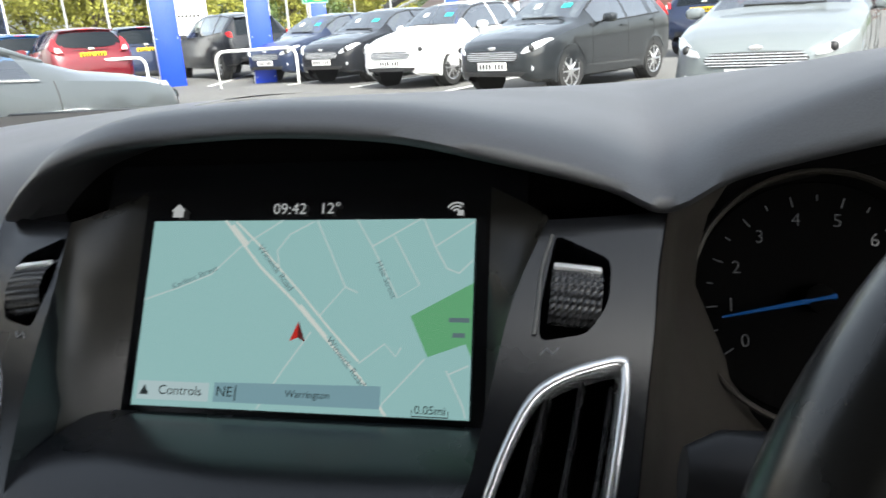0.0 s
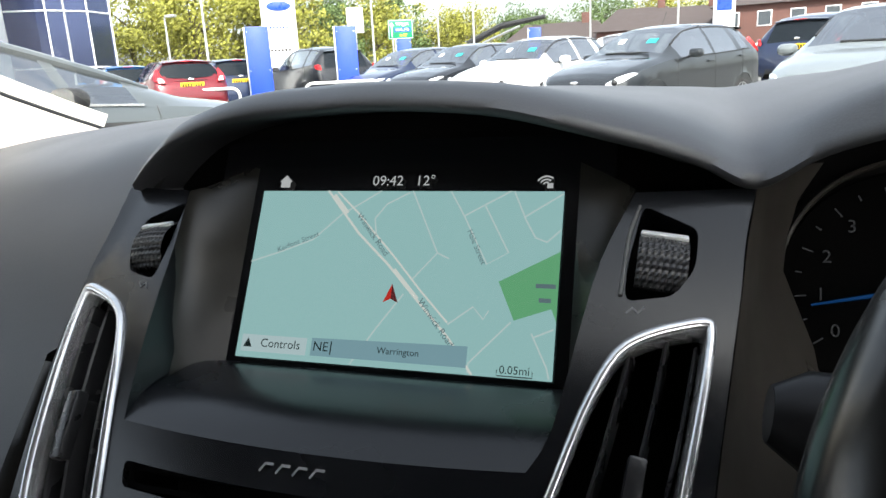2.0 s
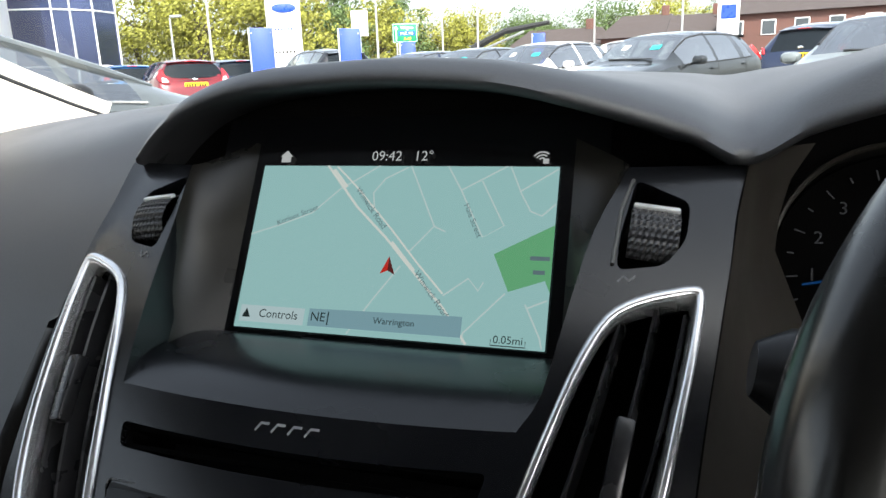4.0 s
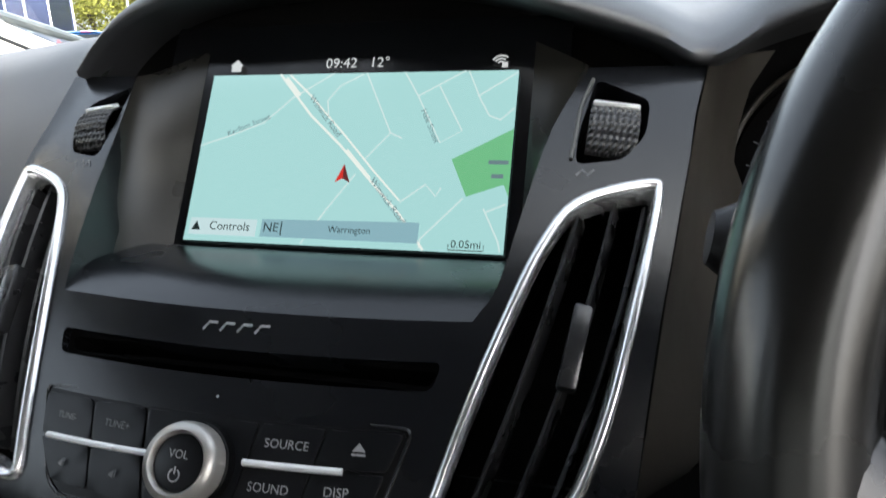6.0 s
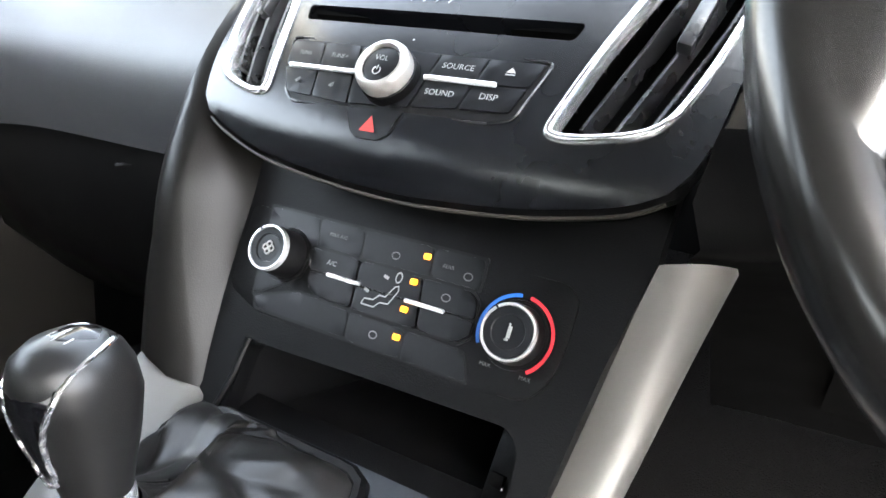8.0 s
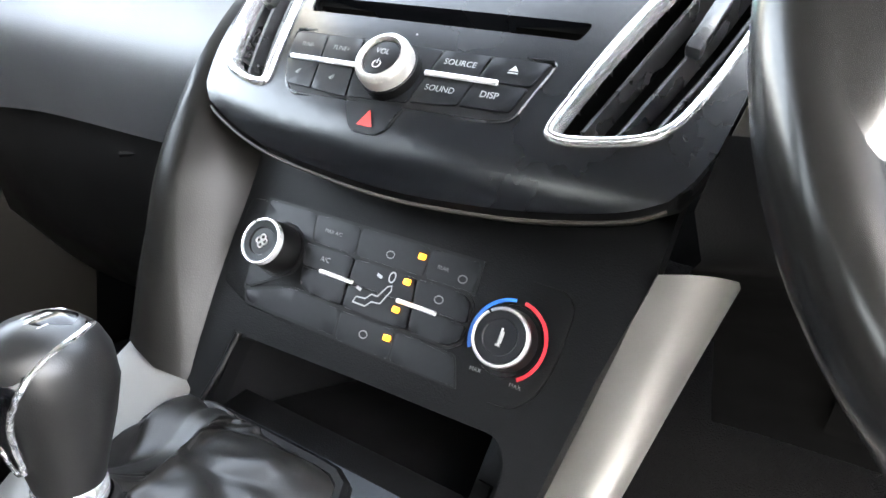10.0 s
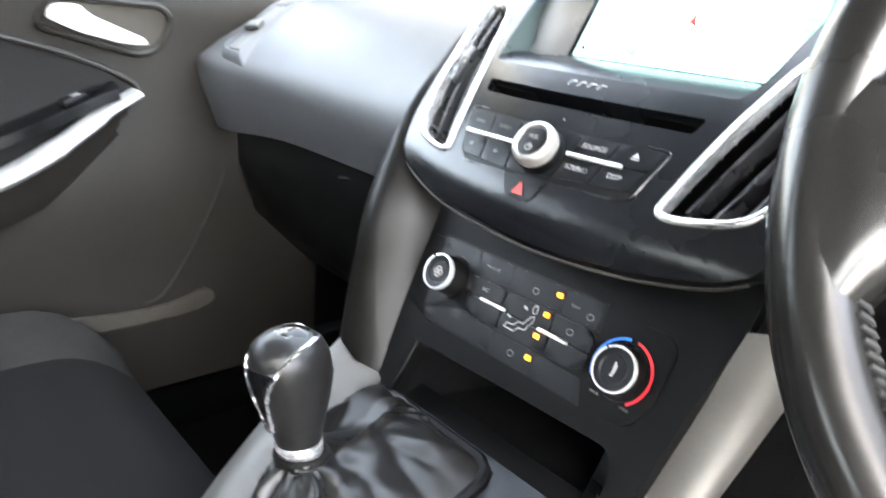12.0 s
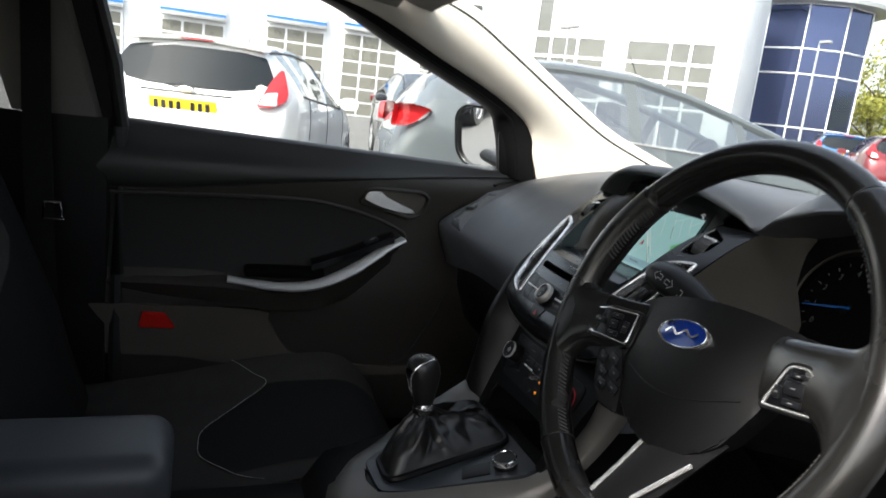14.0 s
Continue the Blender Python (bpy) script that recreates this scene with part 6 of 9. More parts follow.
vs = [bm.verts.new(p) for p in ((-0.728, -0.78, sill(-0.78)), (-0.728, 0.10, sill(0.10)), (-0.716, 0.055, 1.10), (-0.694, -0.22, 1.236), (-0.682, -0.40, 1.297), (-0.680, -0.78, 1.305))]
bm.faces.new(vs)
wp = part("window_pane", bm, pane, door, "clear raised side window", fin=False)
wp.visible_shadow = False
# door mirror outside
mir_t = thing("door_mirror", (-0.90, 0.13, 1.02), "black door mirror with clear reflecting glass", "door mirror")
MM = Matrix.Translation((-0.895, 0.120, 1.040)) @ pose(0, 0, 0, 0, 0, 0) @ Matrix.Rotation(radians(30), 4, "Z") @ Matrix.Rotation(radians(4), 4, "X")
mo = rounded([(-0.098, 0.055), (-0.07, 0.082), (0.075, 0.080), (0.098, 0.055), (0.090, -0.055), (0.060, -0.078), (-0.055, -0.074), (-0.090, -0.040)], 0.028, 5)
bm = bmesh.new()
rows = [[MM @ Vector((p.x * s, d, p.y * s)) for p in mo] for s, d in ((0.94, 0.010), (0.97, -0.006), (1.04, -0.008), (1.09, 0.010), (1.08, 0.045), (0.9, 0.085), (0.5, 0.105), (0.1, 0.11))]
loft(bm, rows, True, True)
part("mirror_shell", bm, dark, mir_t, "black mirror housing", angle=50)
bm = bmesh.new()
rows = [[MM @ Vector((p.x * s * 0.945, 0.004 + 0.0025 * (1 - s * s), p.y * s * 0.945)) for p in mo] for s in (1.0, 0.8, 0.6, 0.4, 0.2, 0.04)]
loft(bm, rows, True, True)
mirror_mat = mat("mirror_glass", (0.9, 0.91, 0.92), 0.01, metal=1.0, var=0)
part("mirror_glass", bm, mirror_mat, mir_t, "mirror glass", angle=80)
bm = bmesh.new()
rows = [[Vector((x, 0.135 + 0.030 * math.cos(q), zc + 0.018 * math.sin(q))) for q in np.linspace(0, math.tau, 12, endpoint=False)] for x, zc in ((-0.715, 1.0), (-0.76, 0.99), (-0.83, 0.995), (-0.88, 1.0))]
loft(bm, rows)
part("mirror_arm", bm, dark, mir_t)

# passenger end vent
ev = thing("side_air_vent", (-0.60, 0.0, 0.90), "black slatted side air vent in the dash end", "air vent")
PVS = lambda a, b: Vector((a, lerp([0.84, 0.870, 0.908, 0.943, 0.976], [-0.06, -0.040, 0.020, 0.090, 0.18], b), b))
bm = bmesh.new()
pv = rounded([(-0.603, 0.864), (-0.558, 0.864), (-0.605, 0.930), (-0.6416, 0.924)], [0.006, 0.005, 0.006, 0.008], 4)
cxy = Vector((sum(p.x for p in pv) / len(pv), sum(p.y for p in pv) / len(pv)))
rows = [[on(PVS, *(p + (cxy - p) * q), h).translation for p in pv] for q, h in ((-0.50, -0.004), (-0.34, 0.002), (-0.18, 0.0075), (-0.04, 0.010), (0.08, 0.0095), (0.13, 0.006), (0.15, -0.004))]
loft(bm, rows, True, True)
part("vent_frame", bm, pad, ev, "raised dark vent frame")
# one flat near-black face in place of the duct's inner shade
bm = bmesh.new()
bm.faces.new([bm.verts.new(on(PVS, *(p + (cxy - p) * 0.12), -0.002).translation) for p in pv])
part("duct", bm, hole, ev)
for t in (0.10, 0.42, 0.74):
    bm = bmesh.new()
    a = Vector((-0.597, 0.869)).lerp(Vector((-0.567, 0.869)), t)
    b = Vector((-0.635, 0.920)).lerp(Vector((-0.606, 0.924)), t)
    tube(bm, [on(PVS, *(a + (b - a) * q), 0.0045).translation for q in np.linspace(0, 1, 6)], 0.0026, 6, flat=0.6)
    part("slat", bm, insert_grey, ev)
bm = bmesh.new()
rbox(bm, (0, 0, 0), (0.024, 0.016, 0.008), 0.002, on(PVS, -0.600, 0.893, 0.0105) @ pose(0, 0, 0, 0, 0, 20))
part("tab", bm, insert_grey, ev)
bm = bmesh.new()
tube(bm, spline([(-0.655, 0.062, 0.946), (-0.672, 0.10, 0.954), (-0.684, 0.14, 0.962)], 4), 0.006, 6, flat=0.5)
part("demister_slot", bm, black, ev)

# ---- pillars, roof, glass ----
trimA = thing("a_pillar_trim", (-0.62, 0.2, 1.1), "cream plastic windscreen pillar trim", "pillar trim", "", "structure")
lowl = spline([(-0.660, 0.175, 0.955), (-0.660, 0.151, 1.020), (-0.660, 0.143, 1.062), (-0.659, 0.110, 1.104), (-0.656, 0.026, 1.154), (-0.652, -0.103, 1.212), (-0.644, -0.285, 1.290), (-0.636, -0.50, 1.325)], 6)
uppl = spline([(-0.600, 0.480, 1.010), (-0.606, 0.40, 1.040), (-0.612, 0.300, 1.082), (-0.613, 0.190, 1.146), (-0.612, 0.045, 1.236), (-0.606, -0.070, 1.300), (-0.598, -0.20, 1.335), (-0.59, -0.38, 1.345)], 6)
bm = bmesh.new()
rows = []
for t in np.linspace(0, 1, 9):
    rows.append([a.lerp(b, t) + Vector((0.018, -0.012, 0.004)) * math.sin(t * math.pi) for a, b in zip(lowl, uppl)])
rows = [[p + Vector((-0.03, 0.01, 0)) for p in rows[0]]] + rows + [[p + Vector((-0.015, 0.03, 0.02)) for p in rows[-1]]]
loft(bm, rows, False)
part("pillar_cover", bm, cream, trimA, angle=60)
bm = bmesh.new()
tube(bm, [p + Vector((-0.004, 0.004, 0.001)) for p in uppl], 0.0045, 6)
part("windscreen_edge", bm, rubber, trimA, "black windscreen edge band")
# the same on the driver's side, plain
pr = thing("driver_pillar_trim", (0.62, 0.2, 1.1), "cream plastic windscreen pillar trim", "pillar trim", "", "structure")
bm = bmesh.new()
loft(bm, [[Vector((-p.x, p.y, p.z)) for p in r] for r in rows], False)
part("pillar_cover", bm, cream, pr, angle=60)

bp = thing("b_pillar_trim", (-0.68, -0.86, 0.8), "grey upper and black lower door pillar trim with belt", "pillar trim", "", "structure")
bm = bmesh.new()
rows = [[Vector((x + dx, y + dy, z)) for dx, y in ((-0.03, -0.765), (0.0, -0.775), (0.004, -0.80), (0.004, -0.88), (-0.01, -0.92))] for z, x, dy in ((1.015, -0.672, 0.0), (1.15, -0.655, -0.035), (1.31, -0.625, -0.075))]
loft(bm, rows, False)
part("upper_trim", bm, pillar_grey, bp, "grey upper pillar trim")
bm = bmesh.new()
rows = [[Vector((x + dx, y, z)) for dx, y in ((-0.03, -0.745), (0.0, -0.755), (0.006, -0.79), (0.006, -0.90), (-0.01, -0.98))] for z, x in ((0.30, -0.68), (0.70, -0.685), (1.015, -0.675))]
loft(bm, rows, False)
part("lower_trim", bm, black, bp)
bm = bmesh.new()
tube(bm, [(-0.690, -0.738, 0.34), (-0.694, -0.735, 0.70), (-0.694, -0.732, 1.0), (-0.680, -0.745, 1.12), (-0.655, -0.79, 1.30)], 0.014, 8)
part("door_seal", bm, rubber, bp, "black door aperture seal")
bm = bmesh.new()
loft(bm, [[Vector((x, y0, z)), Vector((x, y1, z)), Vector((x - 0.02, y1, z)), Vector((x - 0.02, y0, z))] for z, x, y0, y1 in ((0.97, -0.698, -0.82, -0.735), (1.12, -0.686, -0.83, -0.748), (1.31, -0.655, -0.87, -0.795))])
part("frame_edge", bm, black, bp, "black rear edge of the window frame")
bm = bmesh.new()
rows = [[Vector((-0.628 + 0.003 * k, y - 0.024 + 0.0, z)) if s < 0 else Vector((-0.628 + 0.003 * k, y + 0.024, z)) for s in (-1, 1) for k in (0, 1)] for y, z in ((-0.87, 1.22), (-0.868, 1.0), (-0.862, 0.8), (-0.85, 0.55), (-0.84, 0.36))]
rows = [[r[0], r[1], r[3], r[2]] for r in rows]
loft(bm, rows)
part("seat_belt", bm, fabric, bp, "black seat belt webbing")
bm = bmesh.new()
tube(bm, [Vector((-0.620, -0.840 + a, 0.838 + b)) for a, b in ((-0.017, -0.016), (0.017, -0.016), (0.013, 0.016), (-0.013, 0.016))], 0.0025, 6, True)
part("belt_tongue", bm, bright, bp, "chrome belt tongue")

roof = bmesh.new()
rows = []
for y, z in ((-0.22, 1.345), (-0.4, 1.375), (-0.8, 1.395), (-1.3, 1.39), (-1.8, 1.35), (-2.05, 1.28)):
    rows.append([Vector((x, y, z - 0.05 * (abs(x) / 0.62) ** 3)) for x in np.linspace(-0.63, 0.63, 13)])
loft(roof, rows, False)
part_roof = whole("headliner_roof", roof, headliner, "pale cloth roof lining", "ceiling", "", "structure")
bm = bmesh.new()
rows = []
for t in np.linspace(0, 1, 9):
    w = 0.72 - 0.10 * t
    rows.append([Vector((x, 0.585 - 0.80 * t - 0.10 * (x / 0.7) ** 2 * (1 - t), 1.010 + 0.335 * t + 0.012 * math.sin(t * math.pi) - 0.02 * (x / 0.7) ** 2 * t)) for x in np.linspace(-w, w, 15)])
loft(bm, rows, False)
ws = whole("windscreen", bm, pane, "clear laminated windscreen", "windscreen", "", "structure")
ws.visible_shadow = False
bm = bmesh.new()
rows = [[Vector((x, 0.575 - 0.10 * (x / 0.7) ** 2, 0.985)) for x in np.linspace(-0.72, 0.72, 15)], [Vector((x, 0.60 - 0.10 * (x / 0.7) ** 2, 1.018)) for x in np.linspace(-0.72, 0.72, 15)]]
loft(bm, rows, False)
whole("windscreen_base_strip", bm, rubber, "black strip at the windscreen base", "trim", "", "structure")
# unseen roof rail added to keep sky off the fascia, and the rear-view mirror
bm = bmesh.new()
loft(bm, [[Vector((x, y, z - 0.02 * (x / 0.7) ** 2)) for x in np.linspace(-0.62, 0.62, 13)] for y, z in ((-0.235, 1.343), (-0.215, 1.328), (-0.175, 1.316), (-0.150, 1.312), (-0.148, 1.318))], False)
whole("windscreen_header", bm, headliner, "unseen roof edge added over the windscreen to block sky", "trim", "", "structure")
rvm = thing("rear_view_mirror", (0.0, -0.10, 1.31), "black interior rear-view mirror hung from the windscreen", "mirror")
RM = Matrix.Translation((0.0, -0.120, 1.308)) @ Matrix.Rotation(radians(14), 4, "Z")
ro = rounded([(-0.118, 0.016), (-0.095, 0.032), (0.095, 0.032), (0.118, 0.016), (0.112, -0.018), (0.090, -0.030), (-0.090, -0.030), (-0.112, -0.018)], 0.014, 4)
bm = bmesh.new()
loft(bm, [[RM @ Vector((p.x * k, d, p.y * k)) for p in ro] for k, d in ((0.95, 0.002), (0.97, -0.004), (1.0, -0.003), (1.02, 0.006), (0.96, 0.020), (0.6, 0.032), (0.1, 0.034))], True, True)
part("mirror_casing", bm, black, rvm)
bm = bmesh.new()
loft(bm, [[RM @ Vector((p.x * k, -0.0005, p.y * k)) for p in ro] for k in (0.95, 0.5, 0.05)], True, True)
part("mirror_glass", bm, mirror_mat, rvm, "mirror glass")
bm = bmesh.new()
tube(bm, [(0.0, -0.092, 1.310), (0.0, -0.094, 1.322), (0.0, -0.150, 1.330)], 0.010, 8)
part("mirror_stem", bm, black, rvm)
# floor, bulkhead, driver's door and rear of the cabin close the car
bm = bmesh.new()
loft(bm, [[Vector((x, y, z)) for y, z in ((0.62, 0.62), (0.45, 0.36), (0.25, 0.27), (-0.8, 0.26), (-2.0, 0.30))] for x in (-0.74, 0.0, 0.74)], False)
whole("floor", bm, carpet, "black car floor carpet", "floor", "", "structure")
bm = bmesh.new()
rbox(bm, (0, 0.66, 0.70), (1.44, 0.02, 0.62), 0.004)
whole("bulkhead", bm, dark, "dark bulkhead behind the dashboard", "wall", "", "structure")
for sgn in (1, -1):
    bm = bmesh.new()
    rbox(bm, (sgn * 0.735, -0.62, 0.285), (0.07, 2.7, 0.17), 0.02)
    whole("door_sill", bm, dark, "dark plastic door sill", "trim", "", "structure")
for sgn in (1, -1):
    bm = bmesh.new()
    rbox(bm, (sgn * 0.755, 0.38, 0.60), (0.05, 0.62, 0.76), 0.01)
    whole("kick_panel", bm, dark, "dark footwell side panel", "wall", "", "structure")
DM = Matrix.Translation((0.76, 0.16, 0)) @ Matrix.Rotation(radians(23), 4, "Z")      # swung out on its front hinge
drd = thing("driver_door", (0.76, 0.16, 0.63), "plain black driver door standing open", "car door")
bm = bmesh.new()
rbox(bm, (0, -0.50, 0.63), (0.05, 0.98, 0.66), 0.02)
bmesh.ops.transform(bm, matrix=DM, verts=bm.verts)
part("lining", bm, door_pl, drd)
bm = bmesh.new()
tube(bm, [DM @ Vector(p) for p in ((0, -0.02, 0.95), (0, -0.20, 1.10), (0, -0.45, 1.27), (0, -0.90, 1.32), (0, -0.97, 0.95))], 0.016, 8)
part("window_frame", bm, rubber, drd)
bm = bmesh.new()
rbox(bm, (0.69, -0.86, 0.86), (0.04, 0.11, 1.02), 0.01)
whole("driver_b_pillar", bm, door_pl, "plain black door pillar", "pillar trim", "", "structure")
for sgn in (1, -1):
    bm = bmesh.new()
    rbox(bm, (sgn * 0.73, -1.45, 0.62), (0.05, 1.2, 0.68), 0.02)
    loft(bm, [[Vector((sgn * (x + d), y + dy, z)) for d, dy in ((0.02, -0.06), (0.02, 0.30), (-0.02, 0.30), (-0.02, -0.06))] for y, z, x in ((-2.0, 0.90, 0.71), (-1.92, 1.10, 0.68), (-1.84, 1.32, 0.63))])
    whole("rear_side_lining", bm, door_pl, "plain black rear side lining", "wall", "", "structure")
    bm = bmesh.new()
    loft(bm, [[Vector((sgn * x, y, z)) for x, z in ((0.725, 0.95), (0.70, 1.12), (0.645, 1.335))] for y in (-0.93, -1.72)], False)
    whole("rear_side_window", bm, fill_cut_glass, "unseen rear side window, glass darkened to cut fill light", "window", "", "structure")
bm = bmesh.new()
rbox(bm, (0, -2.05, 0.64), (1.44, 0.05, 0.78), 0.02)
whole("tailgate_lining", bm, door_pl, "plain black tailgate lining", "wall", "", "structure")
bm = bmesh.new()
loft(bm, [[Vector((x, y, z)) for x in (-0.64, -0.3, 0.3, 0.64)] for y, z in ((-2.06, 1.03), (-1.99, 1.29))], False)
whole("rear_window", bm, fill_cut_glass, "unseen tailgate window, glass darkened to cut fill light", "window", "", "structure")
bm = bmesh.new()
rbox(bm, (0, -1.45, 0.62), (1.34, 0.16, 0.72), 0.05, pose(0, 0, 0, -14, 0, 0))
rbox(bm, (0, -1.22, 0.42), (1.34, 0.50, 0.22), 0.05)
whole("rear_bench", bm, fabric, "black cloth rear bench", "car seat")
drv = bmesh.new()
rbox(drv, (0.37, -0.86, 0.70), (0.48, 0.13, 0.62), 0.05, pose(0, 0, 0, -14, 0, 0), 4)
rbox(drv, (0.37, -0.55, 0.44), (0.50, 0.52, 0.16), 0.05, None, 4)
whole("driver_seat", drv, fabric, "black cloth driver seat", "car seat")

# ---- outside: ground, cars, signs, buildings, trees ----
def flatm(name, col, rough=0.5, **k):
    return mat(name, col, rough, **k)


asphalt = mat("car_park_asphalt", (0.11, 0.109, 0.105), 0.9, grain=0.6, gscale=90, bump=0.006, vscale=0.5, var=0.25)
line_paint = mat("white_line_paint", (0.62, 0.62, 0.60), 0.8, vscale=3, var=0.2)
tyre_m = mat("tyre_rubber", (0.018, 0.018, 0.018), 0.8)
alloy = mat("alloy_rim", (0.55, 0.55, 0.56), 0.3, metal=0.9)
car_dark = mat("car_black_trim", (0.012, 0.012, 0.013), 0.5)
car_clear = glass("clear_car_glass", (0.66, 0.72, 0.705), 0.58)
seat_dark = mat("car_seat_dark", (0.03, 0.03, 0.032), 0.9, vscale=8)
car_glass = mat("car_window", (0.008, 0.011, 0.014), 0.04, spec=0.2, var=0)
lamp_clear = mat("headlamp", (0.62, 0.64, 0.66), 0.08, metal=0.4, var=0.03)
lamp_red = mat("tail_lamp", (0.42, 0.012, 0.015), 0.12, coat=1.0)
plate_white = mat("plate_white", (0.72, 0.72, 0.70), 0.4)
plate_yellow = mat("plate_yellow", (0.78, 0.52, 0.02), 0.4)
plate_ink = mat("plate_bars", (0.012, 0.012, 0.012), 0.5)
paints = {}


def paint(name, col, metal=0.35):
    if name not in paints:
        paints[name] = mat("paint_" + name, col, 0.34, metal=metal, spec=0.15, coat=1.0, vscale=2.5, var=0.05)
    return paints[name]


PROF = {  # from the nose: distance, half width, underside, belt, top, half width of top
    "hatch": [(0.00, 0.50, 0.34, 0.60, 0.64, 0.40), (0.06, 0.64, 0.24, 0.66, 0.71, 0.50), (0.20, 0.76, 0.20, 0.72, 0.79, 0.58), (0.45, 0.83, 0.19, 0.80, 0.87, 0.63), (0.80, 0.85, 0.19, 0.88, 0.945, 0.66), (1.05, 0.855, 0.19, 0.925, 0.99, 0.67),
              (1.22, 0.86, 0.19, 0.945, 1.06, 0.655), (1.55, 0.86, 0.19, 0.960, 1.26, 0.585), (1.85, 0.86, 0.19, 0.970, 1.405, 0.535), (2.2, 0.86, 0.19, 0.985, 1.455, 0.535), (2.8, 0.86, 0.20, 1.015, 1.465, 0.53), (3.3, 0.85, 0.22, 1.045, 1.445, 0.51),
              (3.60, 0.835, 0.25, 1.065, 1.395, 0.49), (3.72, 0.82, 0.27, 1.02, 1.20, 0.52), (3.84, 0.80, 0.30, 0.96, 1.01, 0.58), (3.92, 0.75, 0.34, 0.80, 0.90, 0.58), (3.97, 0.66, 0.40, 0.66, 0.72, 0.52)],
    "suv": [(0.00, 0.55, 0.40, 0.78, 0.84, 0.46), (0.06, 0.70, 0.30, 0.86, 0.93, 0.56), (0.22, 0.82, 0.27, 0.92, 1.00, 0.64), (0.5, 0.88, 0.26, 0.98, 1.06, 0.68), (0.95, 0.905, 0.26, 1.04, 1.12, 0.71), (1.20, 0.91, 0.26, 1.06, 1.17, 0.71),
            (1.40, 0.915, 0.26, 1.07, 1.28, 0.67), (1.75, 0.915, 0.26, 1.08, 1.50, 0.61), (2.1, 0.915, 0.26, 1.09, 1.62, 0.58), (2.6, 0.915, 0.26, 1.10, 1.67, 0.58), (3.4, 0.91, 0.27, 1.13, 1.66, 0.57), (3.95, 0.90, 0.29, 1.16, 1.60, 0.55),
            (4.22, 0.88, 0.32, 1.18, 1.52, 0.54), (4.33, 0.86, 0.34, 1.14, 1.32, 0.58), (4.43, 0.84, 0.36, 1.08, 1.13, 0.62), (4.48, 0.80, 0.40, 0.92, 1.0, 0.62), (4.52, 0.72, 0.46, 0.76, 0.84, 0.58)]}


PROF["mpv"] = [(0.00, 0.55, 0.40, 0.68, 0.72, 0.46), (0.06, 0.70, 0.30, 0.74, 0.80, 0.56), (0.22, 0.80, 0.26, 0.80, 0.87, 0.62), (0.55, 0.86, 0.25, 0.86, 0.93, 0.66), (1.0, 0.885, 0.25, 0.90, 0.985, 0.68), (1.3, 0.89, 0.25, 0.925, 1.08, 0.67),
               (1.5, 0.89, 0.25, 0.94, 1.145, 0.65), (1.78, 0.89, 0.25, 0.955, 1.24, 0.62), (2.05, 0.89, 0.25, 0.97, 1.33, 0.595), (2.35, 0.89, 0.25, 0.985, 1.42, 0.57), (2.7, 0.89, 0.25, 1.0, 1.495, 0.55), (3.2, 0.89, 0.26, 1.03, 1.51, 0.54), (3.6, 0.885, 0.27, 1.08, 1.49, 0.53),
               (4.0, 0.87, 0.30, 1.15, 1.40, 0.51), (4.15, 0.85, 0.32, 1.15, 1.28, 0.54), (4.25, 0.83, 0.35, 1.06, 1.14, 0.58), (4.34, 0.80, 0.40, 0.90, 0.98, 0.60), (4.40, 0.72, 0.46, 0.74, 0.82, 0.56)]
KIND = {  # wheel radius, rear overhang, windscreen from and to, rear window from and to, door pillar, rear pillar, end of side glass, lift of front and of rear fittings
    "hatch": (0.315, 0.72, 1.16, 1.84, 3.60, 3.85, 2.30, 3.06, 3.42, 0.0, 0.0),
    "suv": (0.36, 0.86, 1.30, 2.08, 4.22, 4.44, 2.50, 3.48, 4.05, 0.16, 0.14),
    "mpv": (0.33, 0.80, 1.2, 2.62, 4.0, 4.22, 2.75, 3.40, 3.95, 0.06, 0.02)}


def rise(y):
    """The car park climbs gently away from the car."""
    return 0.012 * max(0.0, min(y, 60) - 2)


ground = bmesh.new()
loft(ground, [[Vector((x, y, rise(y))) for y in (-1500, -60, -20, 0, 2, 10, 20, 40, 60, 1500)] for x in (-1500, -60, -20, 0, 20, 60, 1500)], False)
tagged(part("ground", ground, asphalt), "worn grey car park asphalt", "ground", "", "structure")
for x, y, a, L in ((-1.3, 13.3, -25, 4.8), (1.3, 10.5, -25, 4.8), (-3.3, 15.3, -25, 4.8), (-5.2, 16.7, -25, 4.8), (4.2, 8.2, -25, 4.8), (-2.6, 2.6, 0, 4.8), (-6.2, 2.6, 0, 4.8), (-9.0, 17.6, 12, 4.8), (-6.5, 0.2, 90, 4.8), (-6.5, -1.75, 90, 4.8)):
    bm = bmesh.new()
    rbox(bm, (0, 0, 0.004), (0.10, L, 0.006), 0.001, Matrix.Rotation(radians(a), 4, "Z"))
    bmesh.ops.translate(bm, vec=(x, y, 0), verts=bm.verts)
    for v in bm.verts:
        v.co.z += rise(v.co.y)
    tagged(part("parking_line", bm, line_paint), "worn white parking bay line", "road marking", "bay lines", "structure")


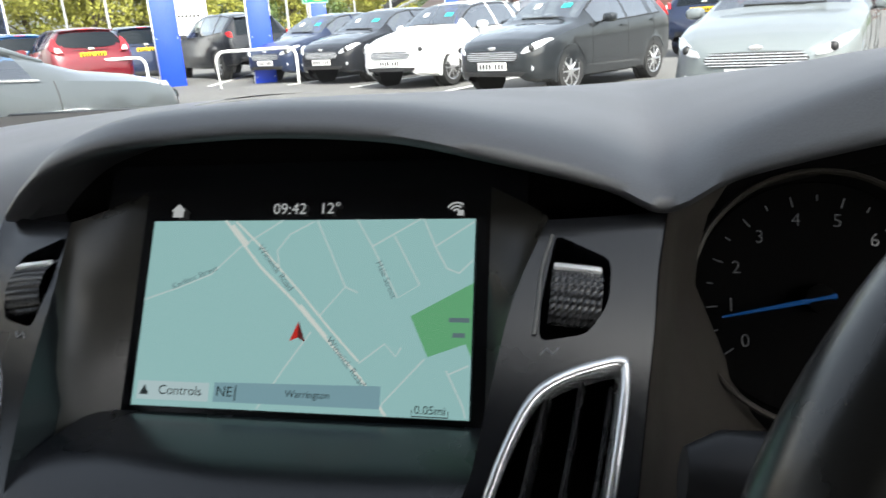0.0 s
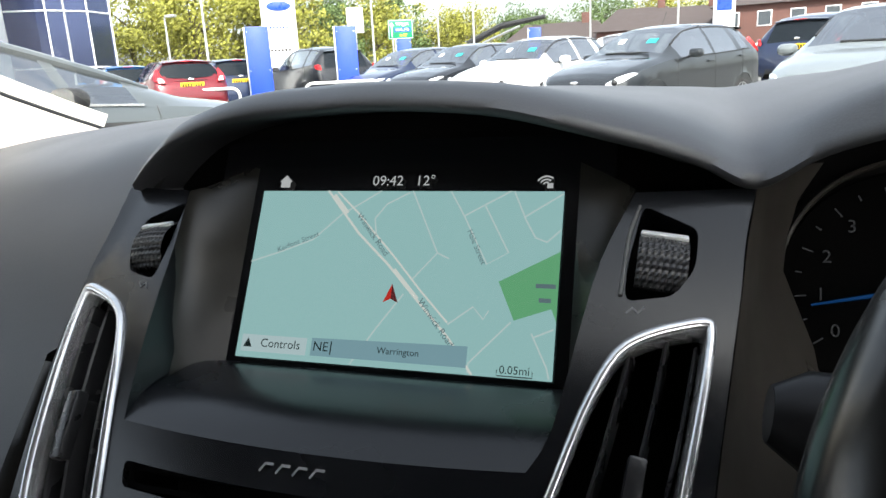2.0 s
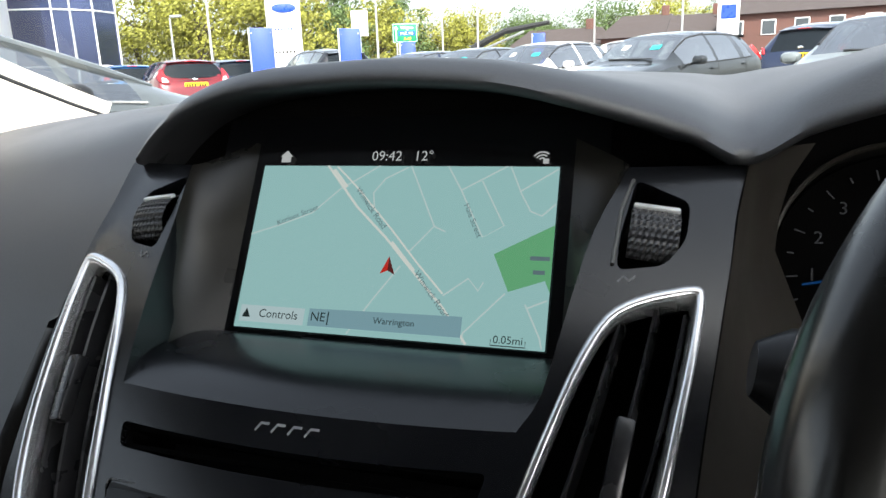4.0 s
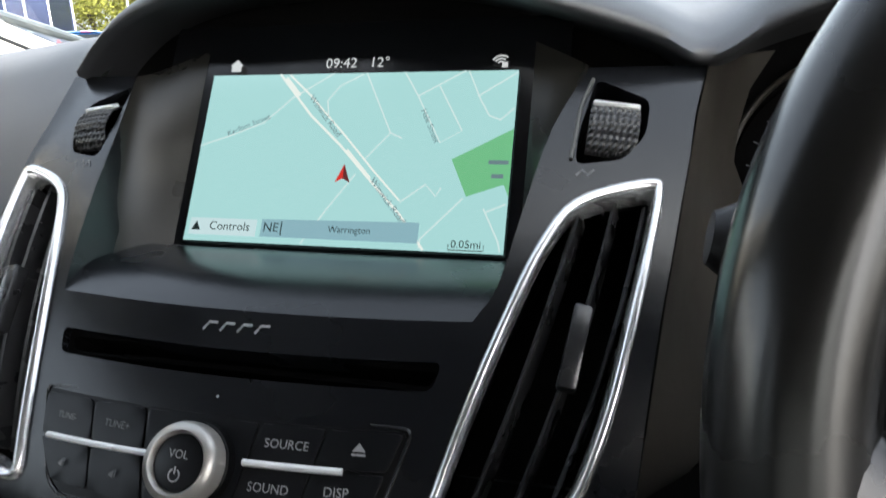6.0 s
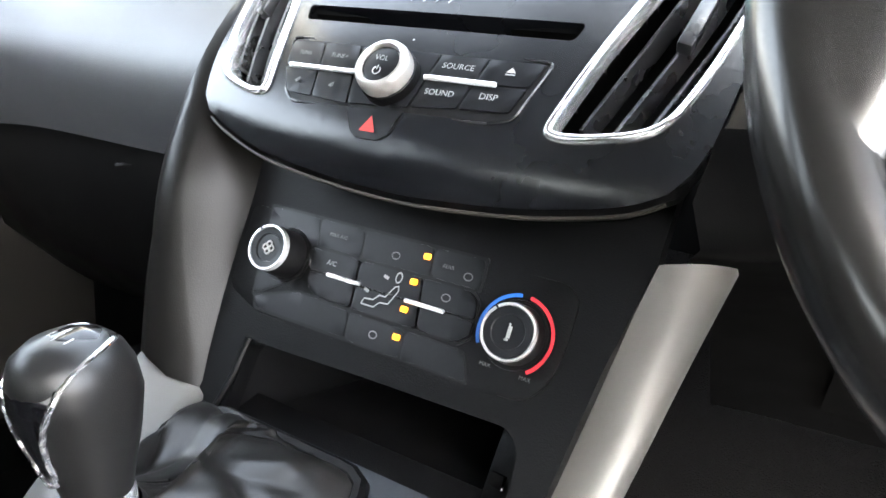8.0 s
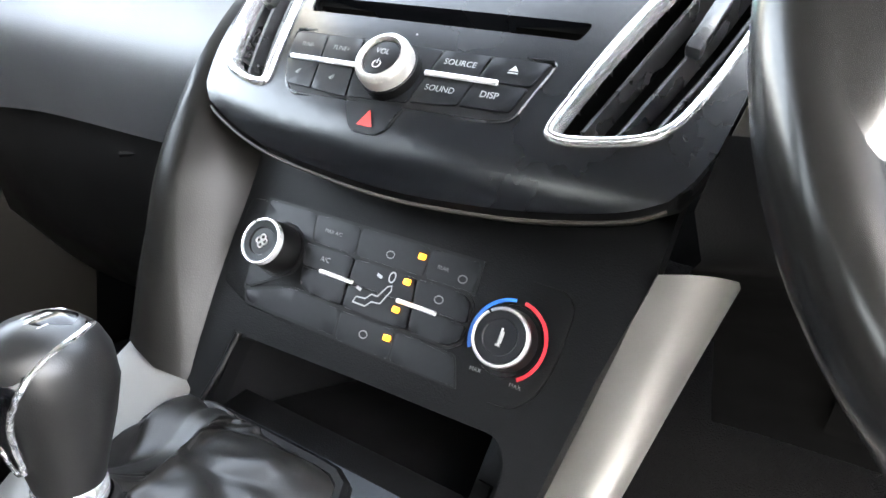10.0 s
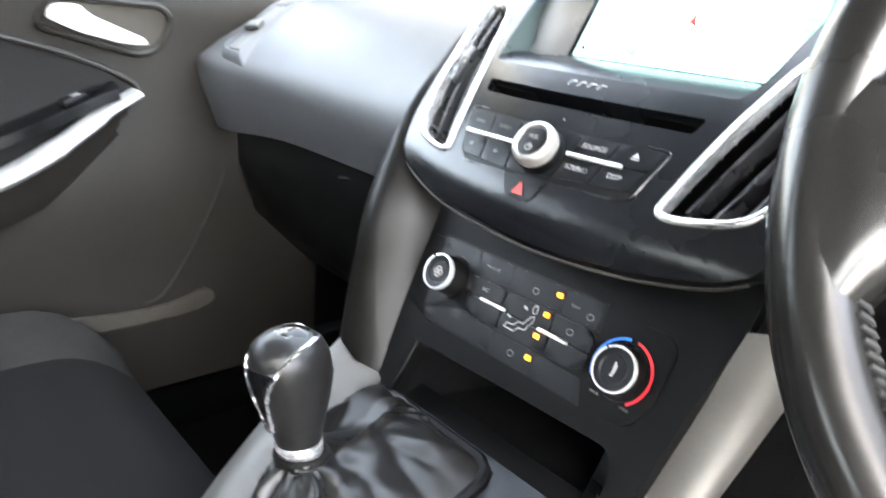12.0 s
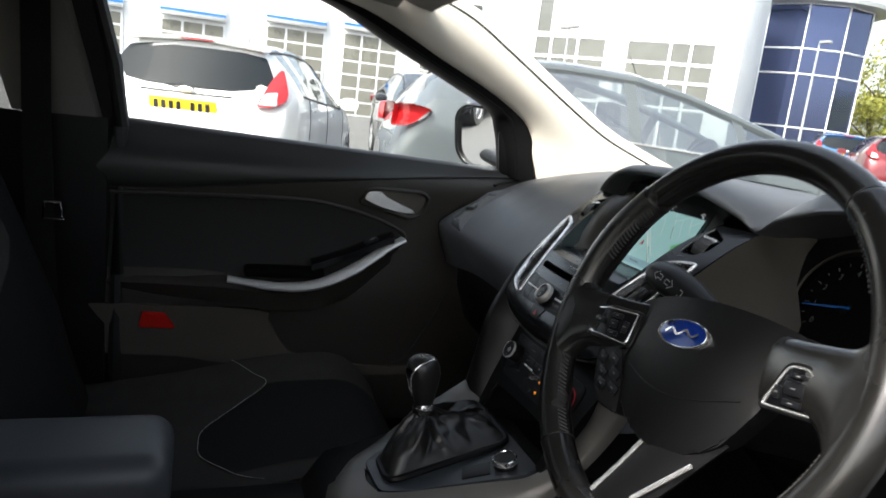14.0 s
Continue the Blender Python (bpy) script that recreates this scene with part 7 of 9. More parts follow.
def car(label, col, kind="hatch", at=(0, 0), heading=0.0, detail=True, front=True, rear=True, tints=None, glass_m=None):
    """A parked car, nose along its heading (degrees, clockwise from +y seen from above; at: the middle of its nose)."""
    pr = PROF[kind]
    L = pr[-1][0]
    body_m = paint(*col)
    hd = radians(heading)
    fx = Vector((math.sin(hd), math.cos(hd), 0))
    lx = Vector((-fx.y, fx.x, 0))
    o = Vector((at[0], at[1], 0))
    T = lambda s, w, z: o - fx * s + lx * w + Vector((0, 0, z))
    WRD, OVH, i_ws0, i_ws1, r0, r1, p1_, p2_, end_w, up_f, up_r = KIND[kind]
    top = thing("parked_car", o - fx * L / 2, label, "car", "parked cars")
    S = [p[0] for p in pr]
    st = sorted(set([round(v, 3) for v in np.concatenate([np.linspace(0, 0.3, 9), np.linspace(0.3, L - 0.5, 44), np.linspace(L - 0.5, L, 15)])]))
    g = lambda s, k: lerp(S, [p[k] for p in pr], s)
    wheels = (0.76, L - OVH)
    wr = WRD
    arch = wr + 0.055
    rows = []
    for s in st:
        hw, lo, be, tp, wt = (g(s, k) for k in (1, 2, 3, 4, 5))
        half = [(hw * 0.80, lo), (hw * 0.95, lo + 0.04), (hw * 0.99, lo + (be - lo) * 0.22), (hw, lo + (be - lo) * 0.42), (hw * 0.992, lo + (be - lo) * 0.58), (hw * 0.997, lo + (be - lo) * 0.72), (hw * 0.985, lo + (be - lo) * 0.9), (hw * 0.965, be),
                (hw * 0.965 * 0.62 + wt * 0.38, be + (tp - be) * 0.42), (wt * 0.80 + hw * 0.965 * 0.20, be + (tp - be) * 0.78), (wt, tp - 0.025 * min(1, (tp - be) / 0.2)), (wt * 0.82, tp - 0.004), (wt * 0.45, tp + 0.010), (0, tp + 0.014)]
        rows.append([(s, w, z) for w, z in half])

    def push(s, w, z):
        for c in wheels:
            d = math.hypot(s - c, z - wr)
            if d < arch and z < wr + arch and abs(w) > 0.5:
                if d < 1e-4:
                    return (s, w, wr + arch)
                k = arch / d
                zz = wr + (z - wr) * k
                ss = c + (s - c) * k
                return (ss, w, max(zz, 0.19))
        return (s, w, z)
    bodies, ws, rw = bmesh.new(), bmesh.new(), bmesh.new()
    panes = {}
    pil, pil2 = (p1_, p1_ + 0.08), (p2_, p2_ + 0.08)
    for a, b in zip(rows, rows[1:]):
        mid = (a[0][0] + b[0][0]) / 2
        for j in range(len(a) - 1):
            bm_ = bodies
            if 7 <= j <= 9 and i_ws0 + 0.24 < mid < end_w and not (pil[0] < mid < pil[1]) and not (pil2[0] < mid < pil2[1]) and not (kind == "mpv" and 1.90 < mid < 1.98):
                lowz = a[7][2]
                if (a[9][2] - lowz) > 0.12:
                    bm_ = "side"
            if j >= 10 and i_ws0 < mid < i_ws1:
                bm_ = ws
            if j >= 10 and r0 < mid < r1 and not (kind == "hatch" and rear):
                bm_ = rw
            for sg in (1, -1):
                q = [push(*a[j]), push(*b[j]), push(*b[j + 1]), push(*a[j + 1])]
                tgt = bm_
                if bm_ == "side":
                    at_ = (sg, sum(mid > v for v in ((1.94, pil[0], pil2[0]) if kind == "mpv" else (pil[0], pil2[0]))))
                    if at_ not in panes:
                        panes[at_] = bmesh.new()
                    tgt = panes[at_]
                vs = [tgt.verts.new(T(s, sg * w, z)) for s, w, z in q]
                try:
                    tgt.faces.new(vs if sg > 0 else vs[::-1])
                except ValueError:
                    pass
    for ring in (rows[0], rows[-1]):
        vs = [bodies.verts.new(T(s, w, z)) for s, w, z in ring] + [bodies.verts.new(T(s, -w, z)) for s, w, z in ring[::-1][1:]]
        bodies.faces.new(vs)
    for b_ in (bodies, ws, rw, *panes.values()):
        bmesh.ops.remove_doubles(b_, verts=b_.verts, dist=0.0008)
    part("body", bodies, body_m, top, "", 32)
    for b_ in panes.values():
        part("side_window", b_, glass_m or car_clear, top, "clear side glass", 32)
    part("windscreen", ws, glass_m or car_clear, top, "", 32)
    # what shows through the glass: cabin floor, dashboard, seats and wheel
    wb = i_ws0 + 0.30
    b1 = bmesh.new()
    loft(b1, [[T(s, w, z) for s, z in ((wb - 0.25, g(wb, 3) - 0.05), (wb + 0.35, g(wb, 3) - 0.03), (wb + 0.42, g(wb, 3) - 0.16), (wb + 0.55, 0.42), (end_w, 0.42), (end_w + 0.1, g(end_w, 3) - 0.06), (r0, g(r0, 3) - 0.04))] for w in (-0.68, 0.0, 0.68)], False)
    part("cabin_lining", b1, car_dark, top)
    for sc, w in ((p1_ - 0.02, 0.36), (p1_ - 0.02, -0.36), (p2_ + 0.05, 0.36), (p2_ + 0.05, -0.36)):
        b1 = bmesh.new()
        rows_ = [[T(s_ + d, w + h * k, z) for k, d in ((-1, 0.02), (-0.8, -0.04), (0, -0.06), (0.8, -0.04), (1, 0.02), (0.8, 0.07), (-0.8, 0.07))] for s_, z, h in ((sc - 0.12, 0.55, 0.23), (sc - 0.04, 0.85, 0.24), (sc + 0.02, 1.05, 0.20), (sc + 0.04, 1.10, 0.12), (sc + 0.04, 1.12, 0.13), (sc + 0.05, 1.22, 0.13), (sc + 0.06, 1.27, 0.08))]
        loft(b1, rows_)
        part("car_seat", b1, seat_dark, top)
    b1 = bmesh.new()
    c_ = T(wb + 0.52, -0.36, g(wb, 3) - 0.02)
    tube(b1, [c_ + lx * 0.18 * math.cos(q) + (Vector((0, 0, 0.9)) - fx * -0.40) * 0.18 * math.sin(q) for q in np.linspace(0, math.tau, 20, endpoint=False)], 0.016, 6, True)
    part("car_steering_wheel", b1, car_dark, top)
    if len(rw.faces):
        part("rear_window", rw, car_glass, top, "", 32)
    if kind == "hatch" and rear:
        zs = [g(s, 4) for s in np.linspace(3.95, 3.58, 30)]
        hatch_s = lambda w, z: T(lerp(zs, list(np.linspace(3.95, 3.58, 30)), z) - 0.055 * (w / 0.6) ** 2 + 0.030, -w, z)
        b1 = bmesh.new()
        sheet(b1, [[(p.x, p.y) for p in rounded([(-0.60, 1.075), (-0.34, 1.045), (0.34, 1.045), (0.60, 1.075), (0.655, 1.125), (0.545, 1.325), (0.34, 1.350), (-0.34, 1.350), (-0.545, 1.325), (-0.655, 1.125)], 0.022)]], hatch_s, 0.06, 0.08, 0.004, 0.004)
        part("rear_window", b1, car_glass, top, "dark curved rear glass", 40)
        b1 = bmesh.new()
        tube(b1, [hatch_s(w, 0.992) for w in np.linspace(-0.36, 0.36, 9)], 0.006, 5)
        part("tailgate_strip", b1, car_dark, top)
    for sg in (1, -1):
        bm_ = bmesh.new()
        tube(bm_, [T(s, sg * (g(s, 1) * 0.970), g(s, 3) + 0.004) for s in np.linspace(i_ws0 + 0.25, end_w, 14)], 0.009, 5)
        part("window_strip", bm_, chrome if kind == "mpv" else car_dark, top, "thin waist strip")
    for sg in (1, -1):
        b1 = bmesh.new()
        tube(b1, [T(s, sg * (g(s, 5) * 0.93 + g(s, 1) * 0.07), g(s, 3) + (g(s, 4) - g(s, 3)) * 0.86) for s in np.linspace(i_ws0 + (0.05 if kind == "mpv" else 0.25), end_w + 0.05, 16)], [0.012, 0.024] + [0.034] * 13 + [0.012] if kind == "mpv" else 0.016, 8)
        part("door_frame", b1, body_m if kind == "mpv" else car_dark, top, "slim frame over the side glass")
    for sg in (1, -1):
        for c in wheels:
            R3 = Matrix((-fx, Vector((0, 0, 1)), lx * sg)).transposed().to_4x4()
            M = Matrix.Translation(T(c, sg * (g(c, 1) - 0.205), wr)) @ R3
            b1 = bmesh.new()
            disc(b1, M, [(wr * 0.70, 0.0), (wr * 0.96, 0.0), (wr, 0.03), (wr, 0.16), (wr * 0.96, 0.19), (wr * 0.72, 0.195), (wr * 0.68, 0.18)], 28)
            ty = part("tyre", b1, tyre_m, top, "", 30)
            b1 = bmesh.new()
            disc(b1, M, [(wr * 0.70, 0.165), (wr * 0.69, 0.192), (wr * 0.64, 0.185), (wr * 0.62, 0.15)], 28)
            for k in range(8):
                a = math.tau * k / 8
                tube(b1, [M @ Vector((0.03 * math.cos(a), 0.03 * math.sin(a), 0.178)), M @ Vector((wr * 0.66 * math.cos(a + 0.06), wr * 0.66 * math.sin(a + 0.06), 0.178))], [0.022, 0.014], 5)
            disc(b1, M, [(0.05, 0.165), (0.045, 0.195), (0.02, 0.198)], 12)
            part("rim", b1, alloy, ty, "silver alloy spokes", 30)
            b1 = bmesh.new()
            disc(b1, M, [(arch * 1.0, -0.02), (arch * 1.0, 0.02), (arch * 0.9, 0.03)], 24)
            part("wheel_well", b1, plate_ink, top)
    nz = lambda w: lerp([0, 0.40, 0.50, 0.64, 0.76, 0.83], [0.0, 0.005, 0.012, 0.07, 0.22, 0.46], abs(w))
    if front:
        up = up_f
        b1 = bmesh.new()
        gs = lambda a, b: T(nz(a) - 0.012 + 0.10 * max(0, b - 0.52 - up), a, b)
        sheet(b1, [[(-p[0], p[1]) for p in rounded([(-0.40, 0.505 + up), (-0.47, 0.575 + up), (-0.42, 0.640 + up), (0.42, 0.640 + up), (0.47, 0.575 + up), (0.40, 0.505 + up)], 0.03)]], gs, 0.02, 0.1, 0, 0.004)
        gr = part("grille", b1, plate_ink, top, "black grille")
        for k in range(5):
            b1 = bmesh.new()
            z = 0.520 + up + 0.026 * k
            w = 0.41 if k in (0, 4) else 0.445
            tube(b1, [gs(a, z) + fx * 0.012 for a in np.linspace(-w, w, 9)], 0.0065, 6)
            part("grille_bar", b1, chrome if k in (4,) else lamp_clear, gr)
        b1 = bmesh.new()
        sheet(b1, [[(-p[0], p[1]) for p in rounded([(-0.50, 0.295), (-0.56, 0.36), (0.56, 0.36), (0.50, 0.295)], 0.02)]], gs, 0.02, 0.1, 0, 0.006)
        part("lower_intake", b1, plate_ink, top)
        b1 = bmesh.new()
        rbox(b1, (0, 0, 0), (0.52, 0.012, 0.112), 0.003, Matrix.Translation(T(-0.012, 0, 0.435 + up * 0.6)) @ Matrix((lx, fx, Vector((0, 0, 1)))).transposed().to_4x4())
        pl = part("number_plate", b1, plate_white, top, "white plate with plain dark bars")
        for k in range(7):
            b1 = bmesh.new()
            rbox(b1, (0, 0, 0), (0.030, 0.004, 0.066), 0, Matrix.Translation(T(-0.020, -0.205 + 0.058 * k + (0.05 if k > 3 else 0) + 0.0, 0.435 + up * 0.6)) @ Matrix((lx, fx, Vector((0, 0, 1)))).transposed().to_4x4())
            part("plate_bar", b1, plate_ink, pl)
        b1 = bmesh.new()
        M = Matrix.Translation(T(0.010 + up * 0.1, 0, 0.680 + up)) @ Matrix((lx, Vector((0, 0, 1)), fx)).transposed().to_4x4()
        disc(b1, M @ Matrix.Diagonal((1.5, 0.6, 1, 1)), [(0.042, -0.01), (0.042, 0.012), (0.034, 0.016)], 20)
        part("oval_badge", b1, chrome, top)
        for sg in (1, -1):
            b1 = bmesh.new()
            line = [(0.50, 0.60), (0.55, 0.665), (0.66, 0.735), (0.775, 0.795), (0.80, 0.77), (0.74, 0.69), (0.66, 0.635), (0.56, 0.60)]
            hs = lambda a, b, q=sg: T(nz(a) - 0.02 + 0.55 * max(0, b - 0.66 - up), a, b)
            poly = rounded([(-sg * a, z + up) for a, z in line], 0.02)
            sheet(b1, [poly if sg > 0 else poly[::-1]], hs, 0.05, 0.08, 0.008, 0.012)
            hl = part("headlamp", b1, lamp_clear, top, "clear swept-back headlamp")
            b1 = bmesh.new()
            bmesh.ops.create_uvsphere(b1, u_segments=12, v_segments=8, radius=0.045)
            bmesh.ops.translate(b1, vec=hs(-sg * 0.64, 0.67 + up) + fx * -0.01, verts=b1.verts)
            part("lamp_bowl", b1, car_dark, hl)
            b1 = bmesh.new()
            disc(b1, Matrix.Translation(T(0.09, sg * 0.62, 0.40 + up * 0.5)) @ Matrix((lx, Vector((0, 0, 1)), fx)).transposed().to_4x4(), [(0.045, -0.05), (0.045, 0.02), (0.03, 0.024)], 14)
            part("fog_lamp", b1, lamp_clear, top)
        for sg in (-1, 1):
            b1 = bmesh.new()
            tube(b1, [T(i_ws0 - 0.01, sg * 0.10 + 0.35, g(i_ws0, 4) + 0.02), T(i_ws0 + 0.04, sg * 0.10 - 0.25, g(i_ws0 + 0.04, 4) + 0.02)], 0.010, 5)
            part("wiper", b1, plate_ink, top)
    if rear:
        up = up_r
        rz = lambda w: lerp([0, 0.52, 0.66, 0.75, 0.80, 0.84], [L, L - 0.005, L - 0.03, L - 0.07, L - 0.15, L - 0.32], abs(w))
        Rr = Matrix((-lx, -fx, Vector((0, 0, 1)))).transposed().to_4x4()
        b1 = bmesh.new()
        rbox(b1, (0, 0, 0), (0.52, 0.012, 0.112), 0.003, Matrix.Translation(T(L - (0.035 if kind == "hatch" else -0.01), 0, (0.890 if kind == "hatch" else 0.54 if kind == "mpv" else 0.845) + up)) @ Rr @ pose(0, 0, 0, -12, 0, 0))
        pl = part("number_plate", b1, plate_yellow, top, "yellow plate with plain dark bars")
        for k in range(7):
            b1 = bmesh.new()
            rbox(b1, (0, 0.008, 0), (0.030, 0.004, 0.066), 0, None)
            bmesh.ops.transform(b1, matrix=Matrix.Translation(T(L - (0.035 if kind == "hatch" else -0.01), 0, (0.890 if kind == "hatch" else 0.54 if kind == "mpv" else 0.845) + up)) @ Rr @ pose(0, 0, 0, -12, 0, 0) @ Matrix.Translation((-0.205 + 0.058 * k + (0.05 if k > 3 else 0), 0, 0)), verts=b1.verts)
            part("plate_bar", b1, plate_ink, pl)
        for sg in (1, -1):
            b1 = bmesh.new()
            line = [(0.555, 0.945), (0.595, 1.03), (0.655, 1.235), (0.690, 1.245), (0.755, 1.11), (0.775, 1.01), (0.69, 0.945)]
            ls = lambda a, b: T(rz(a) + 0.006 - 0.30 * max(0, b - 0.86 - up) - 0.85 * max(0, b - 1.02 - up), -a, b)
            poly = rounded([(-sg * a, z + up) for a, z in line], 0.03)
            if kind == "hatch":
                sheet(b1, [poly if sg < 0 else poly[::-1]], ls, 0.06, 0.06, 0.01, 0.012)
            else:
                line = [(L - 0.015, 0.945), (L - 0.10, 0.965), (L - 0.20, 1.025), (L - 0.235, 1.075), (L - 0.10, 1.105), (L - 0.025, 1.09)]
                ls = lambda a, b, q=sg: T(a, q * (g(a, 1) * 0.985 + 0.004), b)
                poly = rounded([(a, b + up - (0.02 if kind == "mpv" else 0.06)) for a, b in line], 0.02)
                sheet(b1, [poly if sg > 0 else poly[::-1]], ls, 0.05, 0.05, 0.008, 0.008)
            tl = part("tail_lamp", b1, lamp_red, top, "red wrap-around tail lamp")
            if kind == "hatch":
                b1 = bmesh.new()
                poly = rounded([(-sg * a, z + up) for a, z in [(0.578, 0.958), (0.618, 1.040), (0.700, 1.060), (0.710, 0.960)]], 0.012)
                sheet(b1, [poly if sg < 0 else poly[::-1]], ls, 0.02, 0.06, 0.004, 0.019)
                part("reversing_lens", b1, lamp_clear, tl, "clear lens in the lower lamp")
        b1 = bmesh.new()
        rows_ = [[T(s, w, lerp([-0.55, 0, 0.55], [g(r0, 4) - 0.02, g(r0, 4) + 0.02, g(r0, 4) - 0.02], w) + dz) for w in np.linspace(-0.54, 0.54, 9)] for s, dz in ((r0 - 0.14, 0.028), (r0 + 0.02, 0.024), (r0 + 0.08, 0.012), (r0 + 0.07, -0.006), (r0 - 0.02, -0.012))]
        loft(b1, rows_, False)
        part("roof_spoiler", b1, body_m, top)
        b1 = bmesh.new()
        rbox(b1, T(r0 + 0.085, 0, g(r0, 4) + 0.016), (0.26, 0.012, 0.016), 0.004, Rr)
        part("high_brake_lamp", b1, lamp_red, top)
        b1 = bmesh.new()
        tube(b1, [T(L - 0.115, -0.02, 1.01 + up), T(L - 0.175, 0.30, 1.055 + up), T(L - 0.20, 0.42, 1.075 + up)], [0.018, 0.012, 0.006], 6)
        part("rear_wiper", b1, plate_ink, top)
        b1 = bmesh.new()
        disc(b1, Matrix.Translation(T(L - 0.095, 0, 1.015 + up)) @ Matrix((-lx, Vector((0, 0, 1)), -fx)).transposed().to_4x4() @ Matrix.Diagonal((1.5, 0.6, 1, 1)), [(0.042, -0.02), (0.042, 0.010), (0.034, 0.014)], 20)
        part("oval_badge", b1, chrome, top)
        b1 = bmesh.new()
        rbox(b1, T(L - 0.05, 0, 0.36 + up), (1.25, 0.10, 0.14), 0.03, Rr)
        part("rear_bumper_insert", b1, car_dark, top)
    for sg in (1, -1):
        b1 = bmesh.new()
        c = T(i_ws0 + (0.84 if kind == "mpv" else 0.42), sg * (g(1.6, 1) + 0.095), g(1.6, 3) + 0.055)
        r_ = []
        for d, k in ((-0.075, 0.30), (-0.06, 0.72), (-0.02, 0.97), (0.03, 1.0), (0.055, 0.95)):
            r_.append([c - fx * d + lx * sg * 0.105 * k * math.copysign(abs(math.cos(q)) ** 0.7, math.cos(q)) + Vector((0, 0, 0.068 * k * math.copysign(abs(math.sin(q)) ** 0.7, math.sin(q)))) for q in np.linspace(0, math.tau, 18, endpoint=False)])
        loft(b1, r_)
        mr = part("door_mirror", b1, car_dark if kind == "mpv" else body_m, top)
        b1 = bmesh.new()
        tube(b1, [c - lx * sg * 0.06 + Vector((0, 0, -0.03)), c - lx * sg * 0.14 + Vector((0, 0, -0.06))], 0.02, 6)
        part("mirror_foot", b1, car_dark, mr)
        for s in ((i_ws0 + 1.02, i_ws0 + 1.98) if detail else (i_ws0 + 1.02,)):
            b1 = bmesh.new()
            rbox(b1, T(s, sg * (g(s, 1) * 0.995 + 0.012), g(s, 3) - 0.09), (0.02, 0.17, 0.03), 0.008, Matrix((lx, fx, Vector((0, 0, 1)))).transposed().to_4x4())
            part("door_handle", b1, body_m, top)
        if detail:
            for s in (i_ws0 + 0.14, pil[0] + 0.04, pil2[1] + 0.05):
                b1 = bmesh.new()
                tube(b1, [T(s, sg * (g(s, 1) * k + 0.001), g(s, 2) + (g(s, 3) - g(s, 2)) * h) for k, h in ((0.99, 0.24), (1.0, 0.42), (0.992, 0.58), (0.997, 0.72), (0.985, 0.9), (0.965, 1.0))], 0.004, 4)
                part("door_gap", b1, plate_ink, top)
    b1 = bmesh.new()
    tube(b1, [T(L * 0.55, 0, g(L * 0.55, 4) + 0.01), T(L * 0.55 + 0.12, 0, g(L * 0.55, 4) + 0.22)], 0.004, 5)
    part("aerial", b1, plate_ink, top)
    if tints:
        for dx, dy, w, h, mm in tints:
            b1 = bmesh.new()
            sx = 1.45 + dy
            rbox(b1, T(sx, dx, g(sx, 4) + 0.012), (w, 0.004, h), 0, Matrix((lx, fx, Vector((0, 0, 1)))).transposed().to_4x4() @ pose(0, 0, 0, 59, 0, 0))
            part("price_sticker", b1, mm, top)
    top.location.z += rise(top.location.y)
    return top


WHITE, DKGREY, SILVER = ("white", (0.78, 0.78, 0.77), 0.0), ("graphite", (0.020, 0.023, 0.026), 0.25), ("silver", (0.46, 0.47, 0.48), 0.4)
BLACKP, NAVY, REDP, BLUEP = ("black", (0.012, 0.013, 0.016), 0.2), ("navy", (0.018, 0.028, 0.065), 0.4), ("red", (0.13, 0.008, 0.014), 0.3), ("blue", (0.03, 0.16, 0.42), 0.4)
tint_glass = glass("tinted_car_glass", (0.84, 0.90, 0.88), 0.46)
GREYBLUE, STEEL = ("grey_blue", (0.16, 0.18, 0.185), 0.2), ("steel", (0.10, 0.112, 0.118), 0.25)
teal = mat("teal_sticker", (0.02, 0.42, 0.42), 0.5)
card = mat("white_card", (0.75, 0.75, 0.75), 0.6)
tn = [(-0.25, 0.05, 0.10, 0.13, card), (0.30, 0.02, 0.16, 0.12, teal)]
car("dark graphite hatchback with price stickers in the windscreen", DKGREY, at=(-1.15, 10.0), heading=180 + 32, rear=True, tints=tn)
car("white hatchback parked facing the lane", WHITE, at=(-3.25, 12.2), heading=180 + 25, rear=False, tints=tn)
car("black hatchback with chrome grille bars", BLACKP, at=(-5.2, 14.0), heading=180 + 25, rear=False, tints=tn)
car("dark navy hatchback at the end of its row", NAVY, at=(-6.95, 15.1), heading=180 + 25, rear=False, tints=tn)
car("grey hatchback with a wide bonnet near the lane", GREYBLUE, at=(1.7, 6.95), heading=180 + 22, rear=False)
car("dark navy estate behind the front row", NAVY, "suv", at=(4.9, 20.5), heading=30, front=False)
car("white estate behind the front row", WHITE, "suv", at=(2.2, 23.5), heading=90, front=False)
car("white hatchback in the far row", WHITE, at=(-1.2, 27.0), heading=200, rear=False, detail=False)
car("silver hatchback in the far row", SILVER, at=(-4.2, 28.5), heading=200, rear=False, detail=False)
car("white van-like car in the far row", WHITE, "suv", at=(1.0, 29.5), heading=200, rear=False, detail=False)
car("red hatchback seen from behind", REDP, at=(-13.0, 15.9), heading=-50, front=False)
car("blue hatchback seen from behind", BLUEP, at=(-16.6, 18.2), heading=-50, front=False)
car("dark blue hatchback seen from behind", NAVY, at=(-13.2, 18.2), heading=-50, front=False)
car("black sport utility car seen from behind", BLACKP, "suv", at=(-11.5, 20.3), heading=-50, front=False)
car("silver hatchback in a far row", SILVER, at=(-17.5, 24.5), heading=-50, front=False, detail=False)
car("grey-blue people carrier in the neighbouring bay", STEEL, "mpv", at=(-3.68, 5.05), heading=9, front=True, glass_m=tint_glass)
